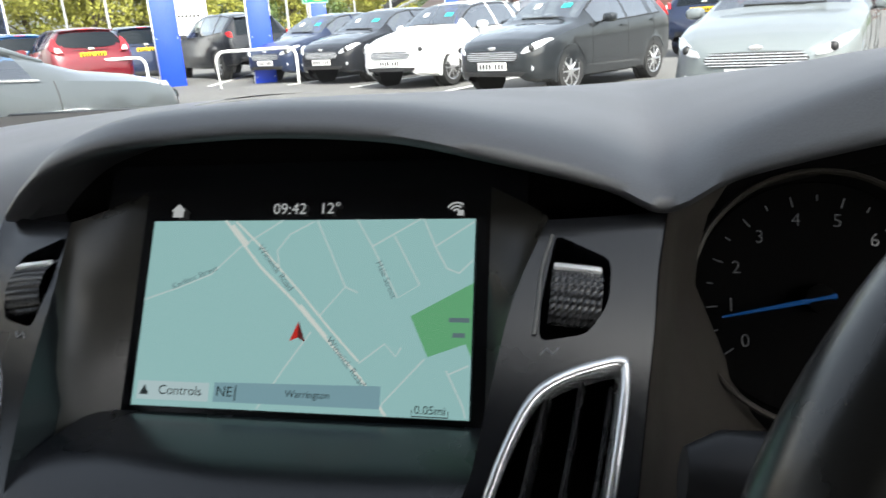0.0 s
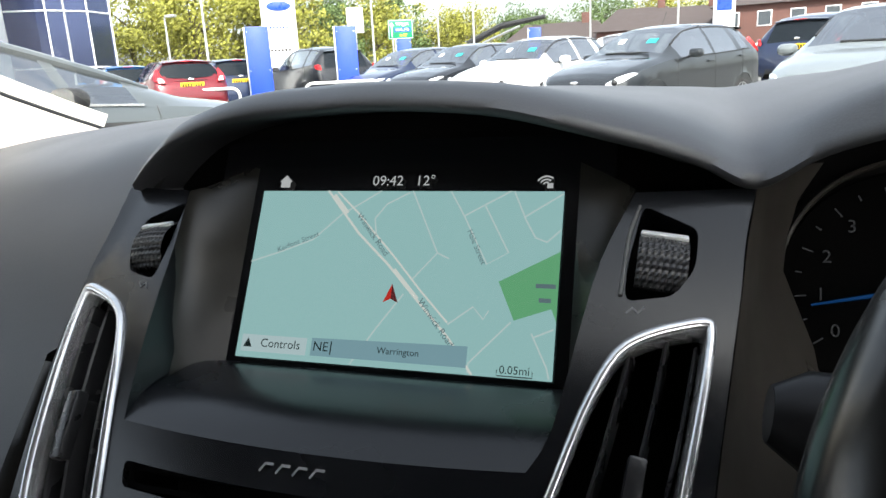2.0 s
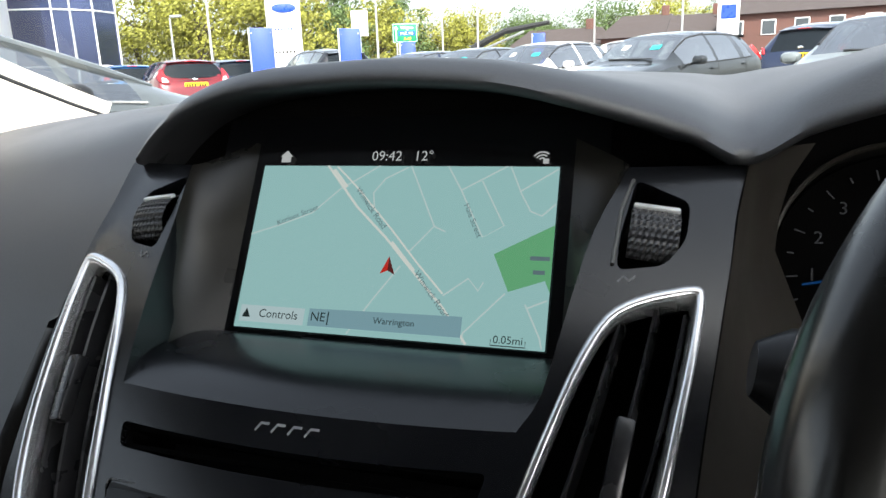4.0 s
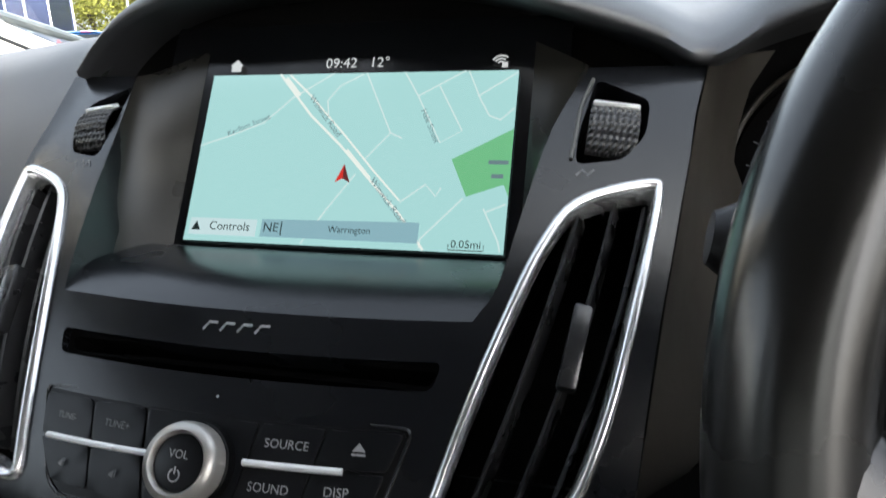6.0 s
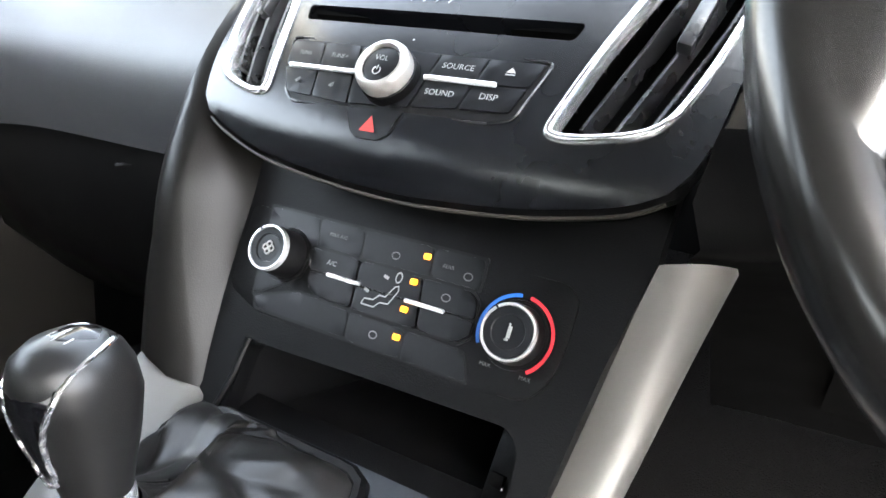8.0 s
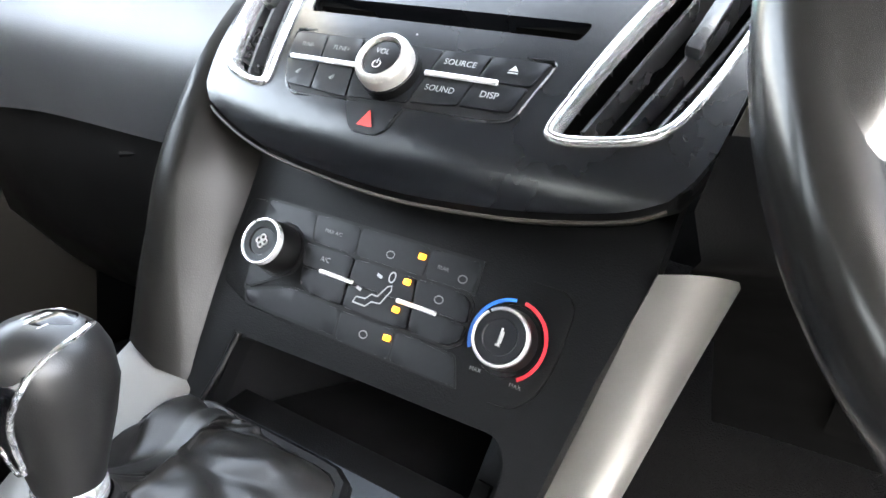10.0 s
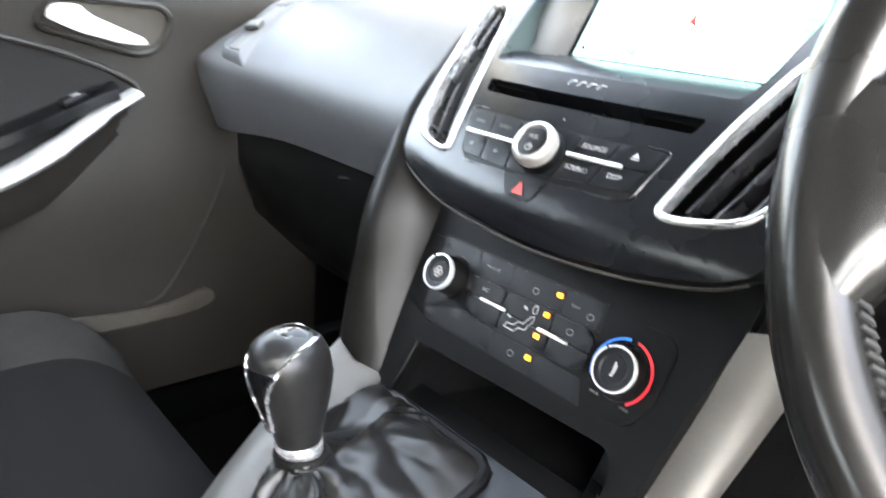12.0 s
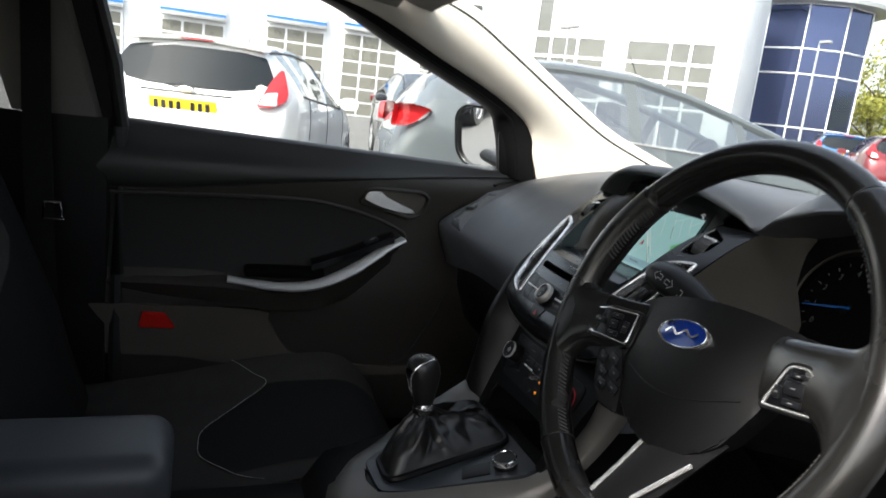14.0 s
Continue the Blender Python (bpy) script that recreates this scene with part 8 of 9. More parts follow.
car("white hatchback with its tail to the lane", WHITE, at=(-8.75, 0.56), heading=-71, front=False)
car("black sport utility car beyond the white one", BLACKP, "suv", at=(-9.6, 3.2), heading=96, rear=True)
car("white hatchback in the next row", WHITE, at=(-12.6, 3.9), heading=100, rear=False)
car("red hatchback parked behind", REDP, at=(-2.4, -13.0), heading=0, rear=False, detail=False)
car("silver hatchback parked behind", SILVER, at=(-6.4, -9.6), heading=0, rear=False, detail=False)
car("black hatchback parked behind", BLACKP, at=(-3.1, -7.4), heading=-6, rear=False, detail=False)
car("blue hatchback parked behind", BLUEP, at=(-9.4, -10.5), heading=0, rear=False, detail=False)

# blue totem posts
totem_blue = mat("totem_blue", (0.006, 0.045, 0.50), 0.35)
for x, y, w, h in ((-9.74, 15.85, 0.575, 2.36), (-7.2, 15.6, 0.50, 2.2), (-9.3, 25.2, 0.55, 2.3), (-5.6, 32.0, 0.55, 2.7)):
    tp = thing("totem_post", (x, y, 0), "bright blue upright advertising totem", "sign post", "blue totems")
    a = math.atan2(-x, y)
    M = Matrix.Translation((x, y, 0)) @ Matrix.Rotation(a, 4, "Z")
    bm = bmesh.new()
    rbox(bm, (0, 0, 0), (w, 0.10, h - 0.05), 0.01, M @ Matrix.Translation((0, 0, 0.05 + (h - 0.05) / 2)))
    part("panel", bm, totem_blue, tp)
    bm = bmesh.new()
    rbox(bm, (0, 0, 0), (0.03, 0.11, h), 0.004, M @ Matrix.Translation((-w / 2 - 0.015, 0, h / 2)))
    part("edge_rail", bm, alloy, tp)
    bm = bmesh.new()
    rbox(bm, (0, 0, 0), (w + 0.25, 0.4, 0.05), 0.01, M @ Matrix.Translation((0, 0, 0.025)))
    part("foot_plate", bm, alloy, tp)
    for zz in (h - 0.12, h * 0.55, 0.3):
        for sx in (-1, 1):
            bm = bmesh.new()
            disc(bm, M @ Matrix.Translation((sx * (w / 2 - 0.05), -0.052, zz)) @ pose(0, 0, 0, 90), [(0.014, -0.004), (0.014, 0.004), (0.008, 0.008)], 8)
            part("bolt", bm, alloy, tp)
# pale hoop barriers
hoop_m = mat("hoop_white", (0.70, 0.70, 0.68), 0.4)
for x, y, a in ((-9.9, 13.5, 40), (-6.9, 14.6, 25)):
    bm = bmesh.new()
    u = Vector((math.cos(radians(a)), math.sin(radians(a)), 0))
    c = Vector((x, y, rise(y)))
    tube(bm, [c - u * 0.85, c - u * 0.85 + Vector((0, 0, 0.6)), *[c - u * (0.85 - 0.18 * (1 - math.cos(t))) + Vector((0, 0, 0.6 + 0.18 * math.sin(t))) for t in np.linspace(0.2, math.pi / 2, 5)],
              *[c + u * (0.85 - 0.18 * (1 - math.cos(t))) + Vector((0, 0, 0.6 + 0.18 * math.sin(t))) for t in np.linspace(math.pi / 2, 0.2, 5)], c + u * 0.85 + Vector((0, 0, 0.6)), c + u * 0.85], 0.035, 10)
    whole("hoop_barrier", bm, hoop_m, "white tubular hoop barrier on the asphalt", "barrier", "hoop barriers")

# tall white sign with a blue oval
sign_w = mat("sign_white", (0.74, 0.75, 0.76), 0.4)
oval_b = mat("oval_blue", (0.008, 0.05, 0.28), 0.3)
tall = thing("tall_sign", (-19.25, 33.7, 0), "tall white sign with a blue oval", "sign")
M = Matrix.Translation((-19.25, 33.7, 0)) @ Matrix.Rotation(radians(29.5), 4, "Z")
bm = bmesh.new()
rbox(bm, (0, 0, 0), (1.75, 0.35, 6.4), 0.03, M @ Matrix.Translation((0, 0, 3.2)))
part("panel", bm, sign_w, tall)
for rr, mm, off in ((1.0, chrome, 0), (0.92, oval_b, 0.01)):
    bm = bmesh.new()
    disc(bm, M @ Matrix.Translation((0.05, -0.18 - off, 4.72)) @ pose(0, 0, 0, 90) @ Matrix.Diagonal((1, 0.40, 1, 1)), [(0.66 * rr, -0.01), (0.66 * rr, 0.02), (0.6 * rr, 0.03)], 32)
    part("oval", bm, mm, tall)
for zz, w in ((3.66, 0.9), (2.52, 1.0)):
    for k in range(6):
        bm = bmesh.new()
        rbox(bm, (0, 0, 0), (w / 8, 0.01, 0.13), 0, M @ Matrix.Translation((-w / 2 + w * k / 5.5, -0.185, zz)))
        part("lettering_bar", bm, totem_blue if zz > 3 else plate_ink, tall)
# green direction sign
sign_green = mat("road_sign_green", (0.004, 0.20, 0.09), 0.4)
gs_ = thing("direction_sign", (-13.9, 37.3, 0), "green road direction sign with white lettering on posts", "road sign")
M = Matrix.Translation((-13.9, 37.3, 0)) @ Matrix.Rotation(radians(20.3), 4, "Z")
bm = bmesh.new()
rbox(bm, (0, 0, 0), (1.36, 0.05, 1.02), 0.02, M @ Matrix.Translation((0, 0, 3.36)))
part("panel", bm, sign_green, gs_)
bm = bmesh.new()
for a, b in (((-0.64, 2.89), (0.64, 2.89)), ((0.64, 2.89), (0.64, 3.83)), ((0.64, 3.83), (-0.64, 3.83)), ((-0.64, 3.83), (-0.64, 2.89))):
    tube(bm, [M @ Vector((a[0], -0.03, a[1])), M @ Vector((b[0], -0.03, b[1]))], 0.014, 4)
part("border", bm, sign_w, gs_)
sign_blue = mat("motorway_blue", (0.005, 0.08, 0.36), 0.4)
bm = bmesh.new()
rbox(bm, (0, 0, 0), (0.92, 0.01, 0.24), 0, M @ Matrix.Translation((0.10, -0.032, 3.34)))
part("blue_patch", bm, sign_blue, gs_)
yel = mat("sign_yellow", (0.8, 0.55, 0.02), 0.4)
for body, x, z, s, mm in (("Wigan", 0.10, 3.64, 0.27, sign_w), ("M62, M6", 0.10, 3.335, 0.20, sign_w), ("A49", 0.12, 3.04, 0.25, yel)):
    text("lettering", body, s, M @ Matrix.Translation((x, -0.042, z)) @ pose(0, 0, 0, 90), mm, gs_)
bm = bmesh.new()
tube(bm, [M @ Vector((-0.48, -0.035, 2.98)), M @ Vector((-0.48, -0.035, 3.68))], 0.03, 5)
tube(bm, [M @ Vector((-0.58, -0.035, 3.56)), M @ Vector((-0.48, -0.035, 3.72)), M @ Vector((-0.38, -0.035, 3.56))], 0.025, 5)
part("arrow", bm, sign_w, gs_)
for sx in (-0.45, 0.45):
    bm = bmesh.new()
    tube(bm, [M @ Vector((sx, 0.05, 0)), M @ Vector((sx, 0.05, 3.8))], 0.05, 8)
    part("post", bm, alloy, gs_)
# small white boards
for x, y, w, h, z in ((-18.2, 41.0, 1.0, 1.5, 4.3), (2.6, 38.0, 1.0, 2.2, 3.2), (-22.5, 36.5, 1.2, 2.2, 1.5)):
    bt_ = thing("banner_board", (x, y, 0), "small white board on a post", "sign", "white boards")
    a = math.atan2(-x, y)
    M = Matrix.Translation((x, y, 0)) @ Matrix.Rotation(a, 4, "Z")
    bm = bmesh.new()
    rbox(bm, (0, 0, 0), (w, 0.05, h), 0.02, M @ Matrix.Translation((0, 0, z)))
    part("board", bm, sign_w, bt_)
    bm = bmesh.new()
    rbox(bm, (0, 0, 0), (w * 0.7, 0.01, h * 0.3), 0, M @ Matrix.Translation((0, -0.03, z + h * 0.15)))
    part("printed_bars", bm, oval_b if x > 0 else alloy, bt_)
    bm = bmesh.new()
    tube(bm, [M @ Vector((0, 0.05, 0)), M @ Vector((0, 0.05, z + h / 2))], 0.05, 8)
    part("post", bm, alloy, bt_)
# lamp posts
pole_m = mat("galvanised_pole", (0.42, 0.43, 0.43), 0.5, metal=0.5)
for x, y, h, two in ((-20.5, 29.0, 8, False), (-23.0, 29.5, 4.2, False), (-15.0, 36, 8, True), (-10.5, 40, 8, False), (0.5, 40, 8, False), (-14.5, 46, 9, False), (-24.4, 12.6, 4.6, True), (-26.0, 26.5, 6, False), (-4.5, 45, 7, False)):
    lp = thing("lamp_post", (x, y, 0), "slim grey car park lamp post", "street lamp", "lamp posts")
    bm = bmesh.new()
    tube(bm, [(x, y, 0), (x, y, h)], [0.07, 0.04], 8)
    part("pole", bm, pole_m, lp)
    for sx in ((-1, 1) if two else (1,)):
        bm = bmesh.new()
        rbox(bm, (x + sx * 0.35, y, h + 0.05), (0.55, 0.28, 0.12), 0.04)
        part("lamp_head", bm, pole_m, lp)

# service building with roller doors, then showroom and glass tower
wall_w = mat("white_cladding", (0.74, 0.75, 0.76), 0.5, vscale=0.8)
fr_m = mat("white_frame", (0.70, 0.71, 0.72), 0.4)
glz_b = mat("blue_tower_glass", (0.075, 0.095, 0.19), 0.03, metal=0.75, vscale=0.25, var=0.35)
glz_l = mat("showroom_glass", (0.085, 0.088, 0.082), 0.06, spec=0.7, vscale=0.5, var=0.35)
shut = mat("shutter_pane", (0.17, 0.165, 0.14), 0.3, vscale=1.2)
blue_strip = mat("blue_strip", (0.02, 0.15, 0.50), 0.4)
gb = thing("service_building", (-39, 5, 0), "white service building with glazed roller doors", "building")
bm = bmesh.new()
rbox(bm, (-42.0, 3.0, 4.2), (8, 44, 8.4), 0.05)
part("wall", bm, wall_w, gb)
bm = bmesh.new()
rbox(bm, (-42.0, 3.0, 8.5), (8.3, 44.3, 0.25), 0.05)
part("roof", bm, pole_m, gb)
for y, zs_, body in ((-11.0, 4.5, ""), (-5.9, 4.5, ""), (-1.15, 4.5, "MOT"), (3.9, 4.86, "Service Advice Centre  1"), (7.9, 5.05, "Service Advice Centre  2"), (12.2, 5.1, "")):
    dh = zs_ - 0.62
    bm = bmesh.new()
    rbox(bm, (-37.97, y, dh / 2), (0.10, 3.1, dh), 0.01)
    dr = part("roller_door", bm, fr_m, gb, "white glazed roller door")
    nr = 6
    for i in range(3):
        for j in range(nr):
            bm = bmesh.new()
            rbox(bm, (-37.93, y - 1.0 + 1.0 * i, 0.10 + (dh - 0.15) * (j + 0.5) / nr), (0.06, 0.88, (dh - 0.15) / nr - 0.10), 0.0)
            part("pane", bm, shut, dr)
    bm = bmesh.new()
    rbox(bm, (-37.85, y, zs_), (0.10, 3.1, 0.60), 0.02)
    sg_ = part("sign_board", bm, sign_w, gb)
    bm = bmesh.new()
    rbox(bm, (-37.78, y, zs_ - 0.22), (0.04, 3.1, 0.13), 0.0)
    part("blue_band", bm, blue_strip, sg_)
    bm = bmesh.new()
    rbox(bm, (-37.75, y, zs_ - 0.42), (0.34, 3.1, 0.18), 0.02)
    part("shutter_box", bm, pole_m, dr)
    if body:
        text("lettering", body, 0.24, Matrix.Translation((-37.77, y - 1.4, zs_ + 0.10)) @ pose(0, 0, 0, 90, 0, 90), plate_ink, sg_, align="LEFT")
for y, w in ((12.4, 0.62), (13.55, 1.15)):
    bm = bmesh.new()
    rbox(bm, (-37.96, y, 6.4), (0.08, w, 1.15), 0.02)
    wn_ = part("upper_window", bm, fr_m, gb)
    bm = bmesh.new()
    rbox(bm, (-37.91, y, 6.4), (0.04, w - 0.12, 1.0), 0)
    part("pane", bm, glz_l, wn_)
sh = thing("showroom", (-36, 22, 0), "white car showroom with long glazed front", "building")
SM = Matrix.Translation((-37.95, 17.5, 0)) @ Matrix.Rotation(math.atan2(6.5, 7.95), 4, "Z")   # x along the front, -y towards the car park
for nm, c, sz, mm in (("wall", (4.2, 3.0, 4.7), (14.6, 5.6, 9.4), wall_w), ("roof", (4.2, 3.0, 9.5), (15.0, 6.0, 0.3), pole_m)):
    bm = bmesh.new()
    rbox(bm, (0, 0, 0), sz, 0.04, SM @ Matrix.Translation(c))
    part(nm, bm, mm, sh)
cols_ = [0.0, 1.07, 2.7, 4.39, 5.55, 7.92, 9.0, 10.27]
cells = [(0.0, 1.0, 5.95, 8.6)]
for x0_, x1_ in zip(cols_, cols_[1:]):
    for z0_, z1_ in ((0.3, 2.4), (2.4, 3.75), (3.75, 4.70), (4.70, 5.84)):
        cells.append((x0_, x1_, z0_, z1_))
for x0_, x1_, z0_, z1_ in cells:
    if x0_ == 4.39:
        continue
    w, h = x1_ - x0_, z1_ - z0_
    c = Vector(((x0_ + x1_) / 2, 0.17, (z0_ + z1_) / 2))
    bm = bmesh.new()
    for dx, dz, a_, b_ in ((-w / 2 + 0.04, 0, 0.08, h), (w / 2 - 0.04, 0, 0.08, h), (0, h / 2 - 0.04, w - 0.16, 0.08), (0, -h / 2 + 0.04, w - 0.16, 0.08)):
        rbox(bm, (0, 0, 0), (a_, 0.14, b_), 0.01, SM @ Matrix.Translation(c + Vector((dx, 0, dz))))
    wn_ = part("window", bm, fr_m, sh)
    bm = bmesh.new()
    rbox(bm, (0, 0, 0), (w - 0.14, 0.03, h - 0.14), 0.0, SM @ Matrix.Translation(c + Vector((0, 0.0, 0))))
    part("pane", bm, glz_l, wn_)
bm = bmesh.new()
disc(bm, SM @ Matrix.Translation((4.97, -0.1, 0)), [(0.32, 0), (0.32, 5.85), (0.30, 5.9)], 18)
part("column", bm, wall_w, sh)
bm = bmesh.new()
rbox(bm, (0, 0, 0), (15.2, 0.30, 0.25), 0.02, SM @ Matrix.Translation((4.2, 0.05, 9.25)))
part("fascia", bm, fr_m, sh)
tw = thing("glass_tower", (-35.2, 34.5, 0), "round blue-tinted glass showroom tower with white mullions", "building")
TC, TR = Vector((-35.2, 34.5, 0)), 3.55
nseg, levels = 10, [0.0, 2.3, 5.37, 6.8, 9.3]
for i in range(nseg):
    a0, a1 = math.tau * i / nseg + radians(-44.4), math.tau * (i + 1) / nseg + radians(-44.4)
    for z0, z1 in zip(levels, levels[1:]):
        bm = bmesh.new()
        bm.faces.new([bm.verts.new(TC + Vector((TR * math.cos(a), TR * math.sin(a), z))) for a, z in ((a0, z0), (a1, z0), (a1, z1), (a0, z1))])
        part("pane", bm, glz_b, tw)
    bm = bmesh.new()
    tube(bm, [TC + Vector((TR * 1.01 * math.cos(a0), TR * 1.01 * math.sin(a0), 0)), TC + Vector((TR * 1.01 * math.cos(a0), TR * 1.01 * math.sin(a0), 9.3))], 0.05, 6)
    part("mullion", bm, fr_m, tw)
for z in levels[1:]:
    bm = bmesh.new()
    tube(bm, [TC + Vector((TR * 1.01 * math.cos(a), TR * 1.01 * math.sin(a), z)) for a in np.linspace(radians(-44.4), radians(-44.4) + math.tau, nseg, endpoint=False)], 0.05, 6, True)
    part("transom", bm, fr_m, tw)
bm = bmesh.new()
disc(bm, Matrix.Translation(TC), [(TR * 1.0, 9.3), (TR * 1.24, 9.35), (TR * 1.24, 9.6), (TR * 1.05, 9.7)], 28)
part("roof", bm, pole_m, tw)
# brick houses far off
brick_m = mat("red_brick", (0.105, 0.048, 0.038), 0.85, vscale=1.5, var=0.2, gscale=30)
tile_m = mat("dark_roof_tile", (0.05, 0.038, 0.036), 0.8, vscale=2)
win_m = mat("house_window", (0.05, 0.06, 0.07), 0.1)
for x, y, w, d, h, rz in ((-9.5, 68, 9, 7, 3.0, 0), (0.5, 66, 12, 8, 3.5, 4), (11.5, 62, 15, 9, 4.6, 10), (22, 58, 12, 9, 4.4, 14), (-2.5, 74, 7, 7, 4.2, 0)):
    hs_ = thing("brick_house", (x, y, 0), "red brick building with dark tiled roof", "house", "brick houses")
    M = Matrix.Translation((x, y, 0)) @ Matrix.Rotation(radians(-rz), 4, "Z")
    bm = bmesh.new()
    rbox(bm, (0, 0, 0), (w, d, h), 0.02, M @ Matrix.Translation((0, 0, h / 2)))
    part("wall", bm, brick_m, hs_)
    bm = bmesh.new()
    P = [M @ Vector(p) for p in ((-w / 2 - .4, -d / 2 - .4, h), (w / 2 + .4, -d / 2 - .4, h), (w / 2 + .4, d / 2 + .4, h), (-w / 2 - .4, d / 2 + .4, h), (-w / 2 + 1.2, 0, h + 1.8), (w / 2 - 1.2, 0, h + 1.8))]
    vs = [bm.verts.new(p) for p in P]
    for fc in ((0, 1, 5, 4), (1, 2, 5), (2, 3, 4, 5), (3, 0, 4), (3, 2, 1, 0)):
        bm.faces.new([vs[i] for i in fc])
    rf = part("roof", bm, tile_m, hs_, "dark tiled hipped roof")
    bm = bmesh.new()
    rbox(bm, (0, 0, 0), (0.7, 0.7, 1.3), 0.02, M @ Matrix.Translation((w * 0.25, 0, h + 1.9)))
    part("chimney", bm, brick_m, rf)
    for i in range(int(w / 2.2)):
        for zz in ((1.3, 3.6) if h > 4 else (1.4,)):
            bm = bmesh.new()
            rbox(bm, (0, 0, 0), (1.0, 0.10, 1.1), 0.02, M @ Matrix.Translation((-w / 2 + 1.2 + 2.2 * i, -d / 2, zz)))
            wf = part("window", bm, fr_m, hs_)
            bm = bmesh.new()
            rbox(bm, (0, 0, 0), (0.84, 0.04, 0.94), 0, M @ Matrix.Translation((-w / 2 + 1.2 + 2.2 * i, -d / 2 - 0.05, zz)))
            part("pane", bm, win_m, wf)

# trees
bark = mat("bark", (0.09, 0.07, 0.05), 0.9, grain=0.6, gscale=20, bump=0.02)
leaf_y = mat("yellow_green_leaves", (0.22, 0.22, 0.030), 0.7, vscale=1.2, var=0.45, gscale=6)
leaf_g = mat("green_leaves", (0.07, 0.11, 0.028), 0.7, vscale=1.2, var=0.45, gscale=6)


def tree(x, y, h, w, leaf, seed, label, low=0.18):
    rnd = random.Random(seed)
    tr = thing("tree", (x, y, 0), label, "tree", "trees")
    bm = bmesh.new()
    tube(bm, [(x, y, 0), (x + 0.1, y, h * 0.25), (x - 0.1, y + 0.1, h * 0.55), (x, y, h * 0.85)], [h * 0.028, h * 0.022, h * 0.013, h * 0.004], 8)
    tips = []
    for k in range(12):
        a, z0 = rnd.uniform(0, math.tau), h * rnd.uniform(0.2, 0.65)
        L = w * rnd.uniform(0.5, 0.9)
        e = Vector((x + L * math.cos(a), y + L * math.sin(a), z0 + h * rnd.uniform(0.1, 0.25)))
        tube(bm, [(x, y, z0), Vector((x, y, z0)).lerp(e, 0.5) + Vector((0, 0, 0.2)), e], [h * 0.010, h * 0.006, h * 0.002], 5)
        tips.append(e)
    part("trunk", bm, bark, tr)
    verts, faces = [], []
    blobs = [(x + rnd.gauss(0, w * 0.42), y + rnd.gauss(0, w * 0.42), h * (low + (1 - low) * rnd.betavariate(1.7, 1.5)), w * rnd.uniform(0.16, 0.34)) for _ in range(64)] + [(e.x, e.y, e.z, w * 0.25) for e in tips]
    blobs = [b for b in blobs if ((b[0] - x) ** 2 + (b[1] - y) ** 2) ** 0.5 < w * (1.05 - 0.75 * abs(b[2] / h - 0.5) ** 1.3 * 1.6)]
    for bx, by, bz, br in blobs:
        for _ in range(95):
            v = Vector((rnd.gauss(0, 1), rnd.gauss(0, 1), rnd.gauss(0, 0.8))).normalized() * br * rnd.uniform(0.55, 1.05)
            c = Vector((bx, by, bz)) + v
            s = h * rnd.uniform(0.010, 0.022)
            n = (v.normalized() + Vector((rnd.gauss(0, .6), rnd.gauss(0, .6), rnd.gauss(0, .6)))).normalized()
            u = n.orthogonal().normalized()
            t = n.cross(u)
            i = len(verts)
            verts += [c - u * s, c + t * s * 0.6, c + u * s, c - t * s * 0.6]
            faces.append((i, i + 1, i + 2, i + 3))
    me = bpy.data.meshes.new("crown")
    me.from_pydata([tuple(v) for v in verts], [], faces)
    me.materials.append(leaf)
    ob = new("crown", me)
    ob.parent = tr
    ob.matrix_parent_inverse = Matrix.Translation(tr.location).inverted()
    tagged(ob, "", "", "", "stuff")


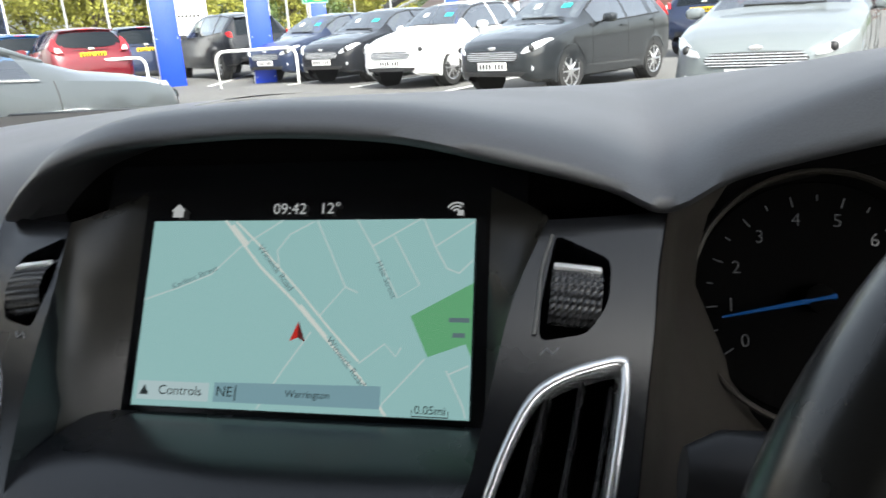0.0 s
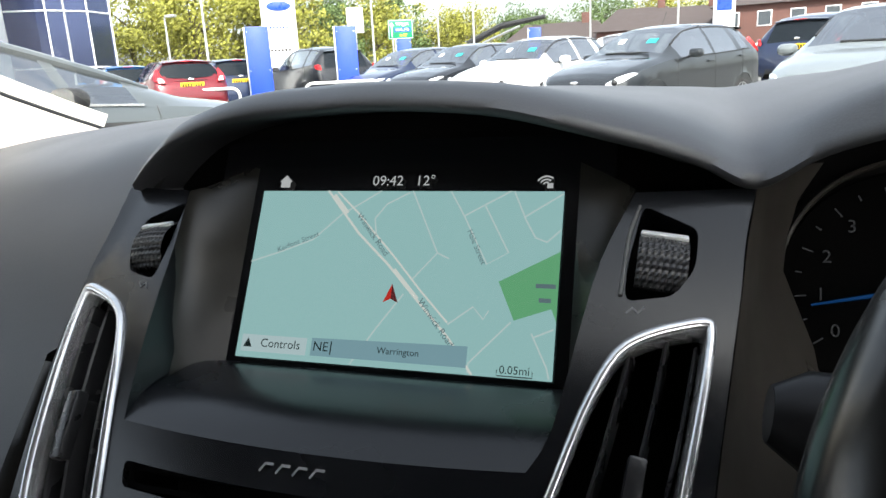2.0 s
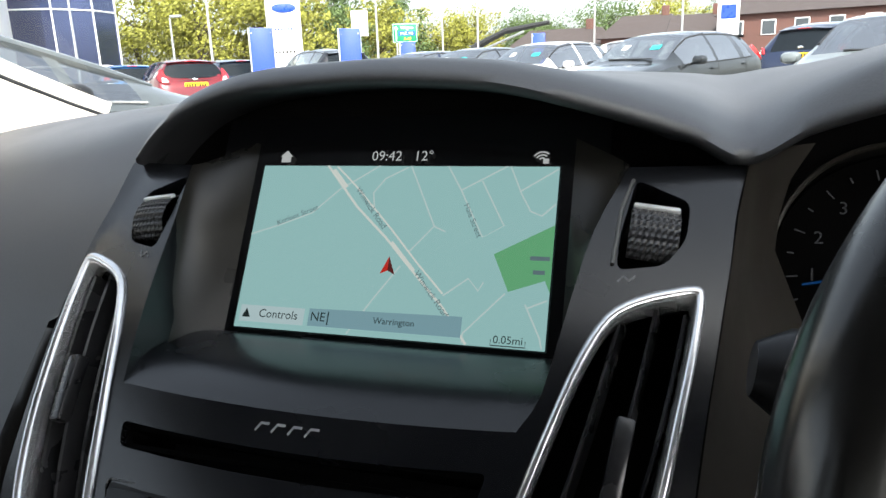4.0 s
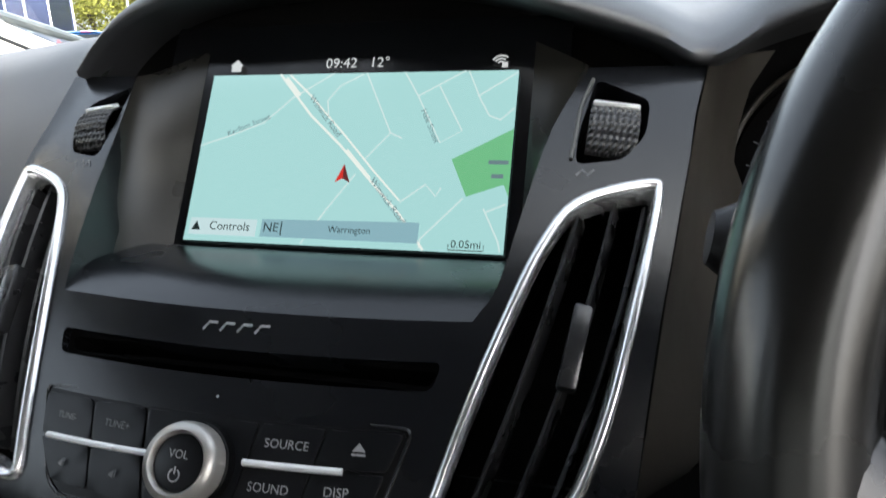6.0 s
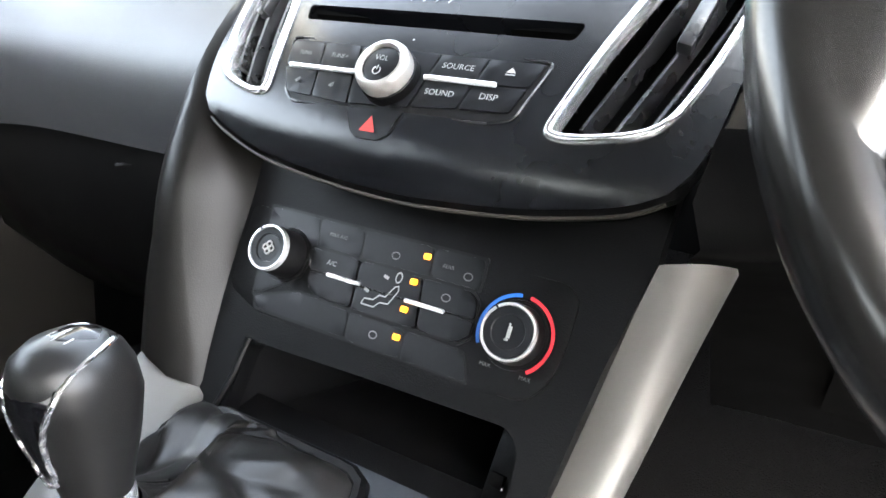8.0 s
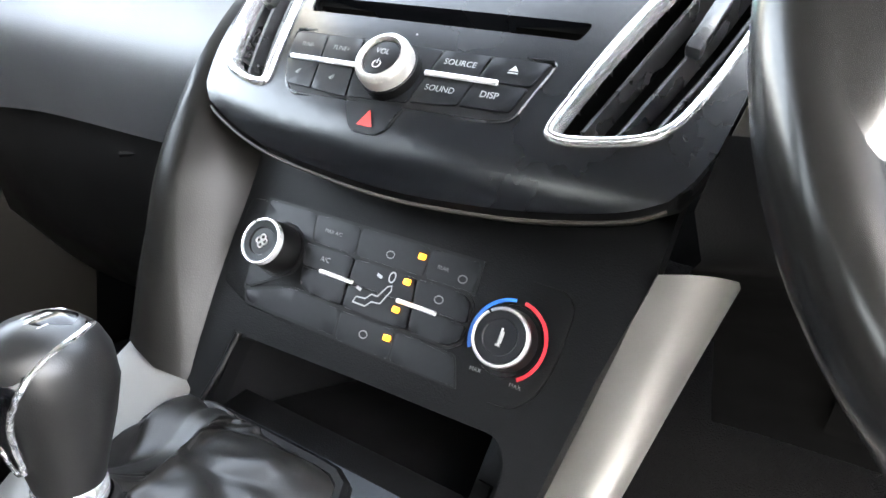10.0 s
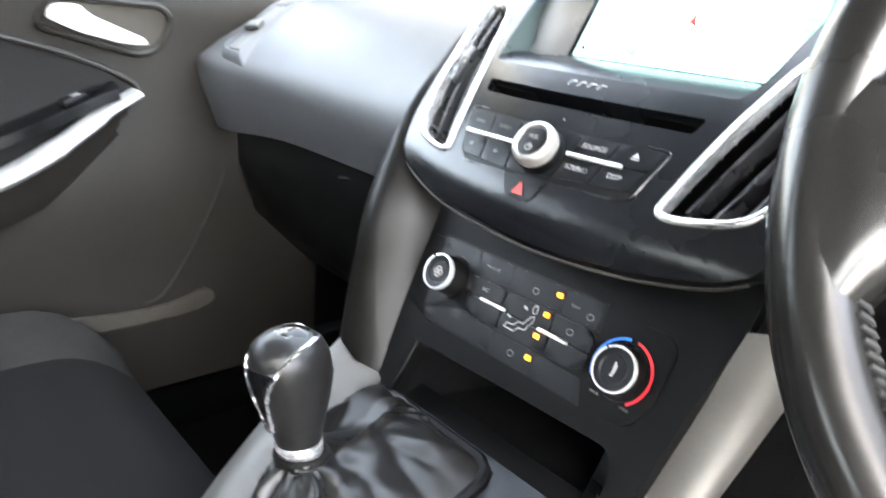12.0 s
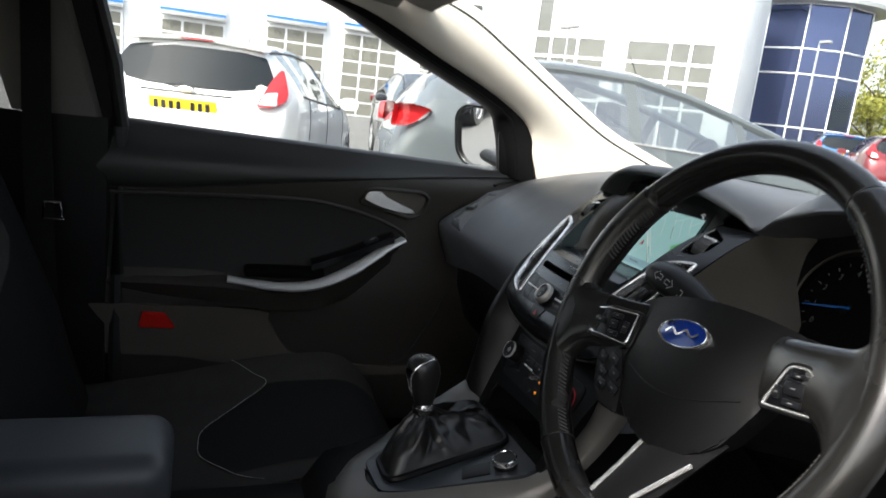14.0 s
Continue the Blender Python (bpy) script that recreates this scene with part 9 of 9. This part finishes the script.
for i, (x, y, h, w, lf) in enumerate(((-38.0, 52.0, 9.8, 4.6, leaf_y), (-39.5, 46.5, 8.6, 4.2, leaf_y), (-33.5, 55.0, 10.2, 4.8, leaf_y), (-29.5, 53.0, 9.0, 4.2, leaf_y), (-42.5, 57.0, 9.5, 4.5, leaf_y), (-25.5, 62.0, 8.0, 3.6, leaf_y), (-31.0, 64.0, 10.0, 4.6, leaf_g), (-27.5, 58.0, 7.0, 3.0, leaf_g),
                                  (-27.0, 70.0, 8.6, 4.5, leaf_g), (-23.0, 74.0, 8.0, 4.5, leaf_y), (-18.5, 70.0, 7.2, 3.4, leaf_y), (-14.5, 78.0, 6.2, 3.6, leaf_g), (-8.0, 88.0, 9.0, 5.5, leaf_g), (0.0, 92.0, 9.5, 6.0, leaf_y), (8.0, 94.0, 9.0, 6.0, leaf_g), (-11.5, 70.0, 5.6, 2.6, leaf_g), (-16.5, 84.0, 7.8, 4.6, leaf_g))):
    tree(x, y, h, w, lf, 40 + i, "yellow-green autumn tree with dense crown" if lf is leaf_y else "green roadside tree with loose crown", low=0.05 if i < 7 else 0.18)
# far hedge line
rnd = random.Random(5)
verts, faces = [], []
for k in range(5200):
    a = rnd.uniform(radians(-40), radians(60))
    d = rnd.uniform(105, 135)
    c = Vector((-d * math.sin(a), d * math.cos(a), abs(rnd.gauss(0, 1.8)) + 0.5))
    s = rnd.uniform(0.3, 0.7)
    n = Vector((rnd.gauss(0, 1), rnd.gauss(0, 1), rnd.gauss(0, 1))).normalized()
    u = n.orthogonal().normalized()
    t = n.cross(u)
    i = len(verts)
    verts += [c - u * s, c + t * s * 0.6, c + u * s, c - t * s * 0.6]
    faces.append((i, i + 1, i + 2, i + 3))
me = bpy.data.meshes.new("far_hedge")
me.from_pydata([tuple(v) for v in verts], [], faces)
me.materials.append(leaf_g)
tagged(new("far_hedge", me), "dark green distant hedge line", "hedge", "", "stuff")
# lorry crane arm beyond the road
crn = thing("lorry_crane", (-12.0, 56.0, 0), "dark folded lorry crane arm beyond the car park", "crane")
bm = bmesh.new()
tube(bm, [(-15.5, 56, 0), (-15.2, 56, 3.0)], 0.25, 8)
part("post", bm, car_dark, crn)
bm = bmesh.new()
tube(bm, [(-15.2, 56, 3.0), (-12.5, 56, 4.2), (-9.0, 56, 4.7)], [0.28, 0.24, 0.16], 8)
part("boom", bm, car_dark, crn)
bm = bmesh.new()
tube(bm, [(-14.0, 55.9, 3.0), (-11.0, 55.9, 4.1)], 0.10, 6)
part("ram", bm, alloy, crn)
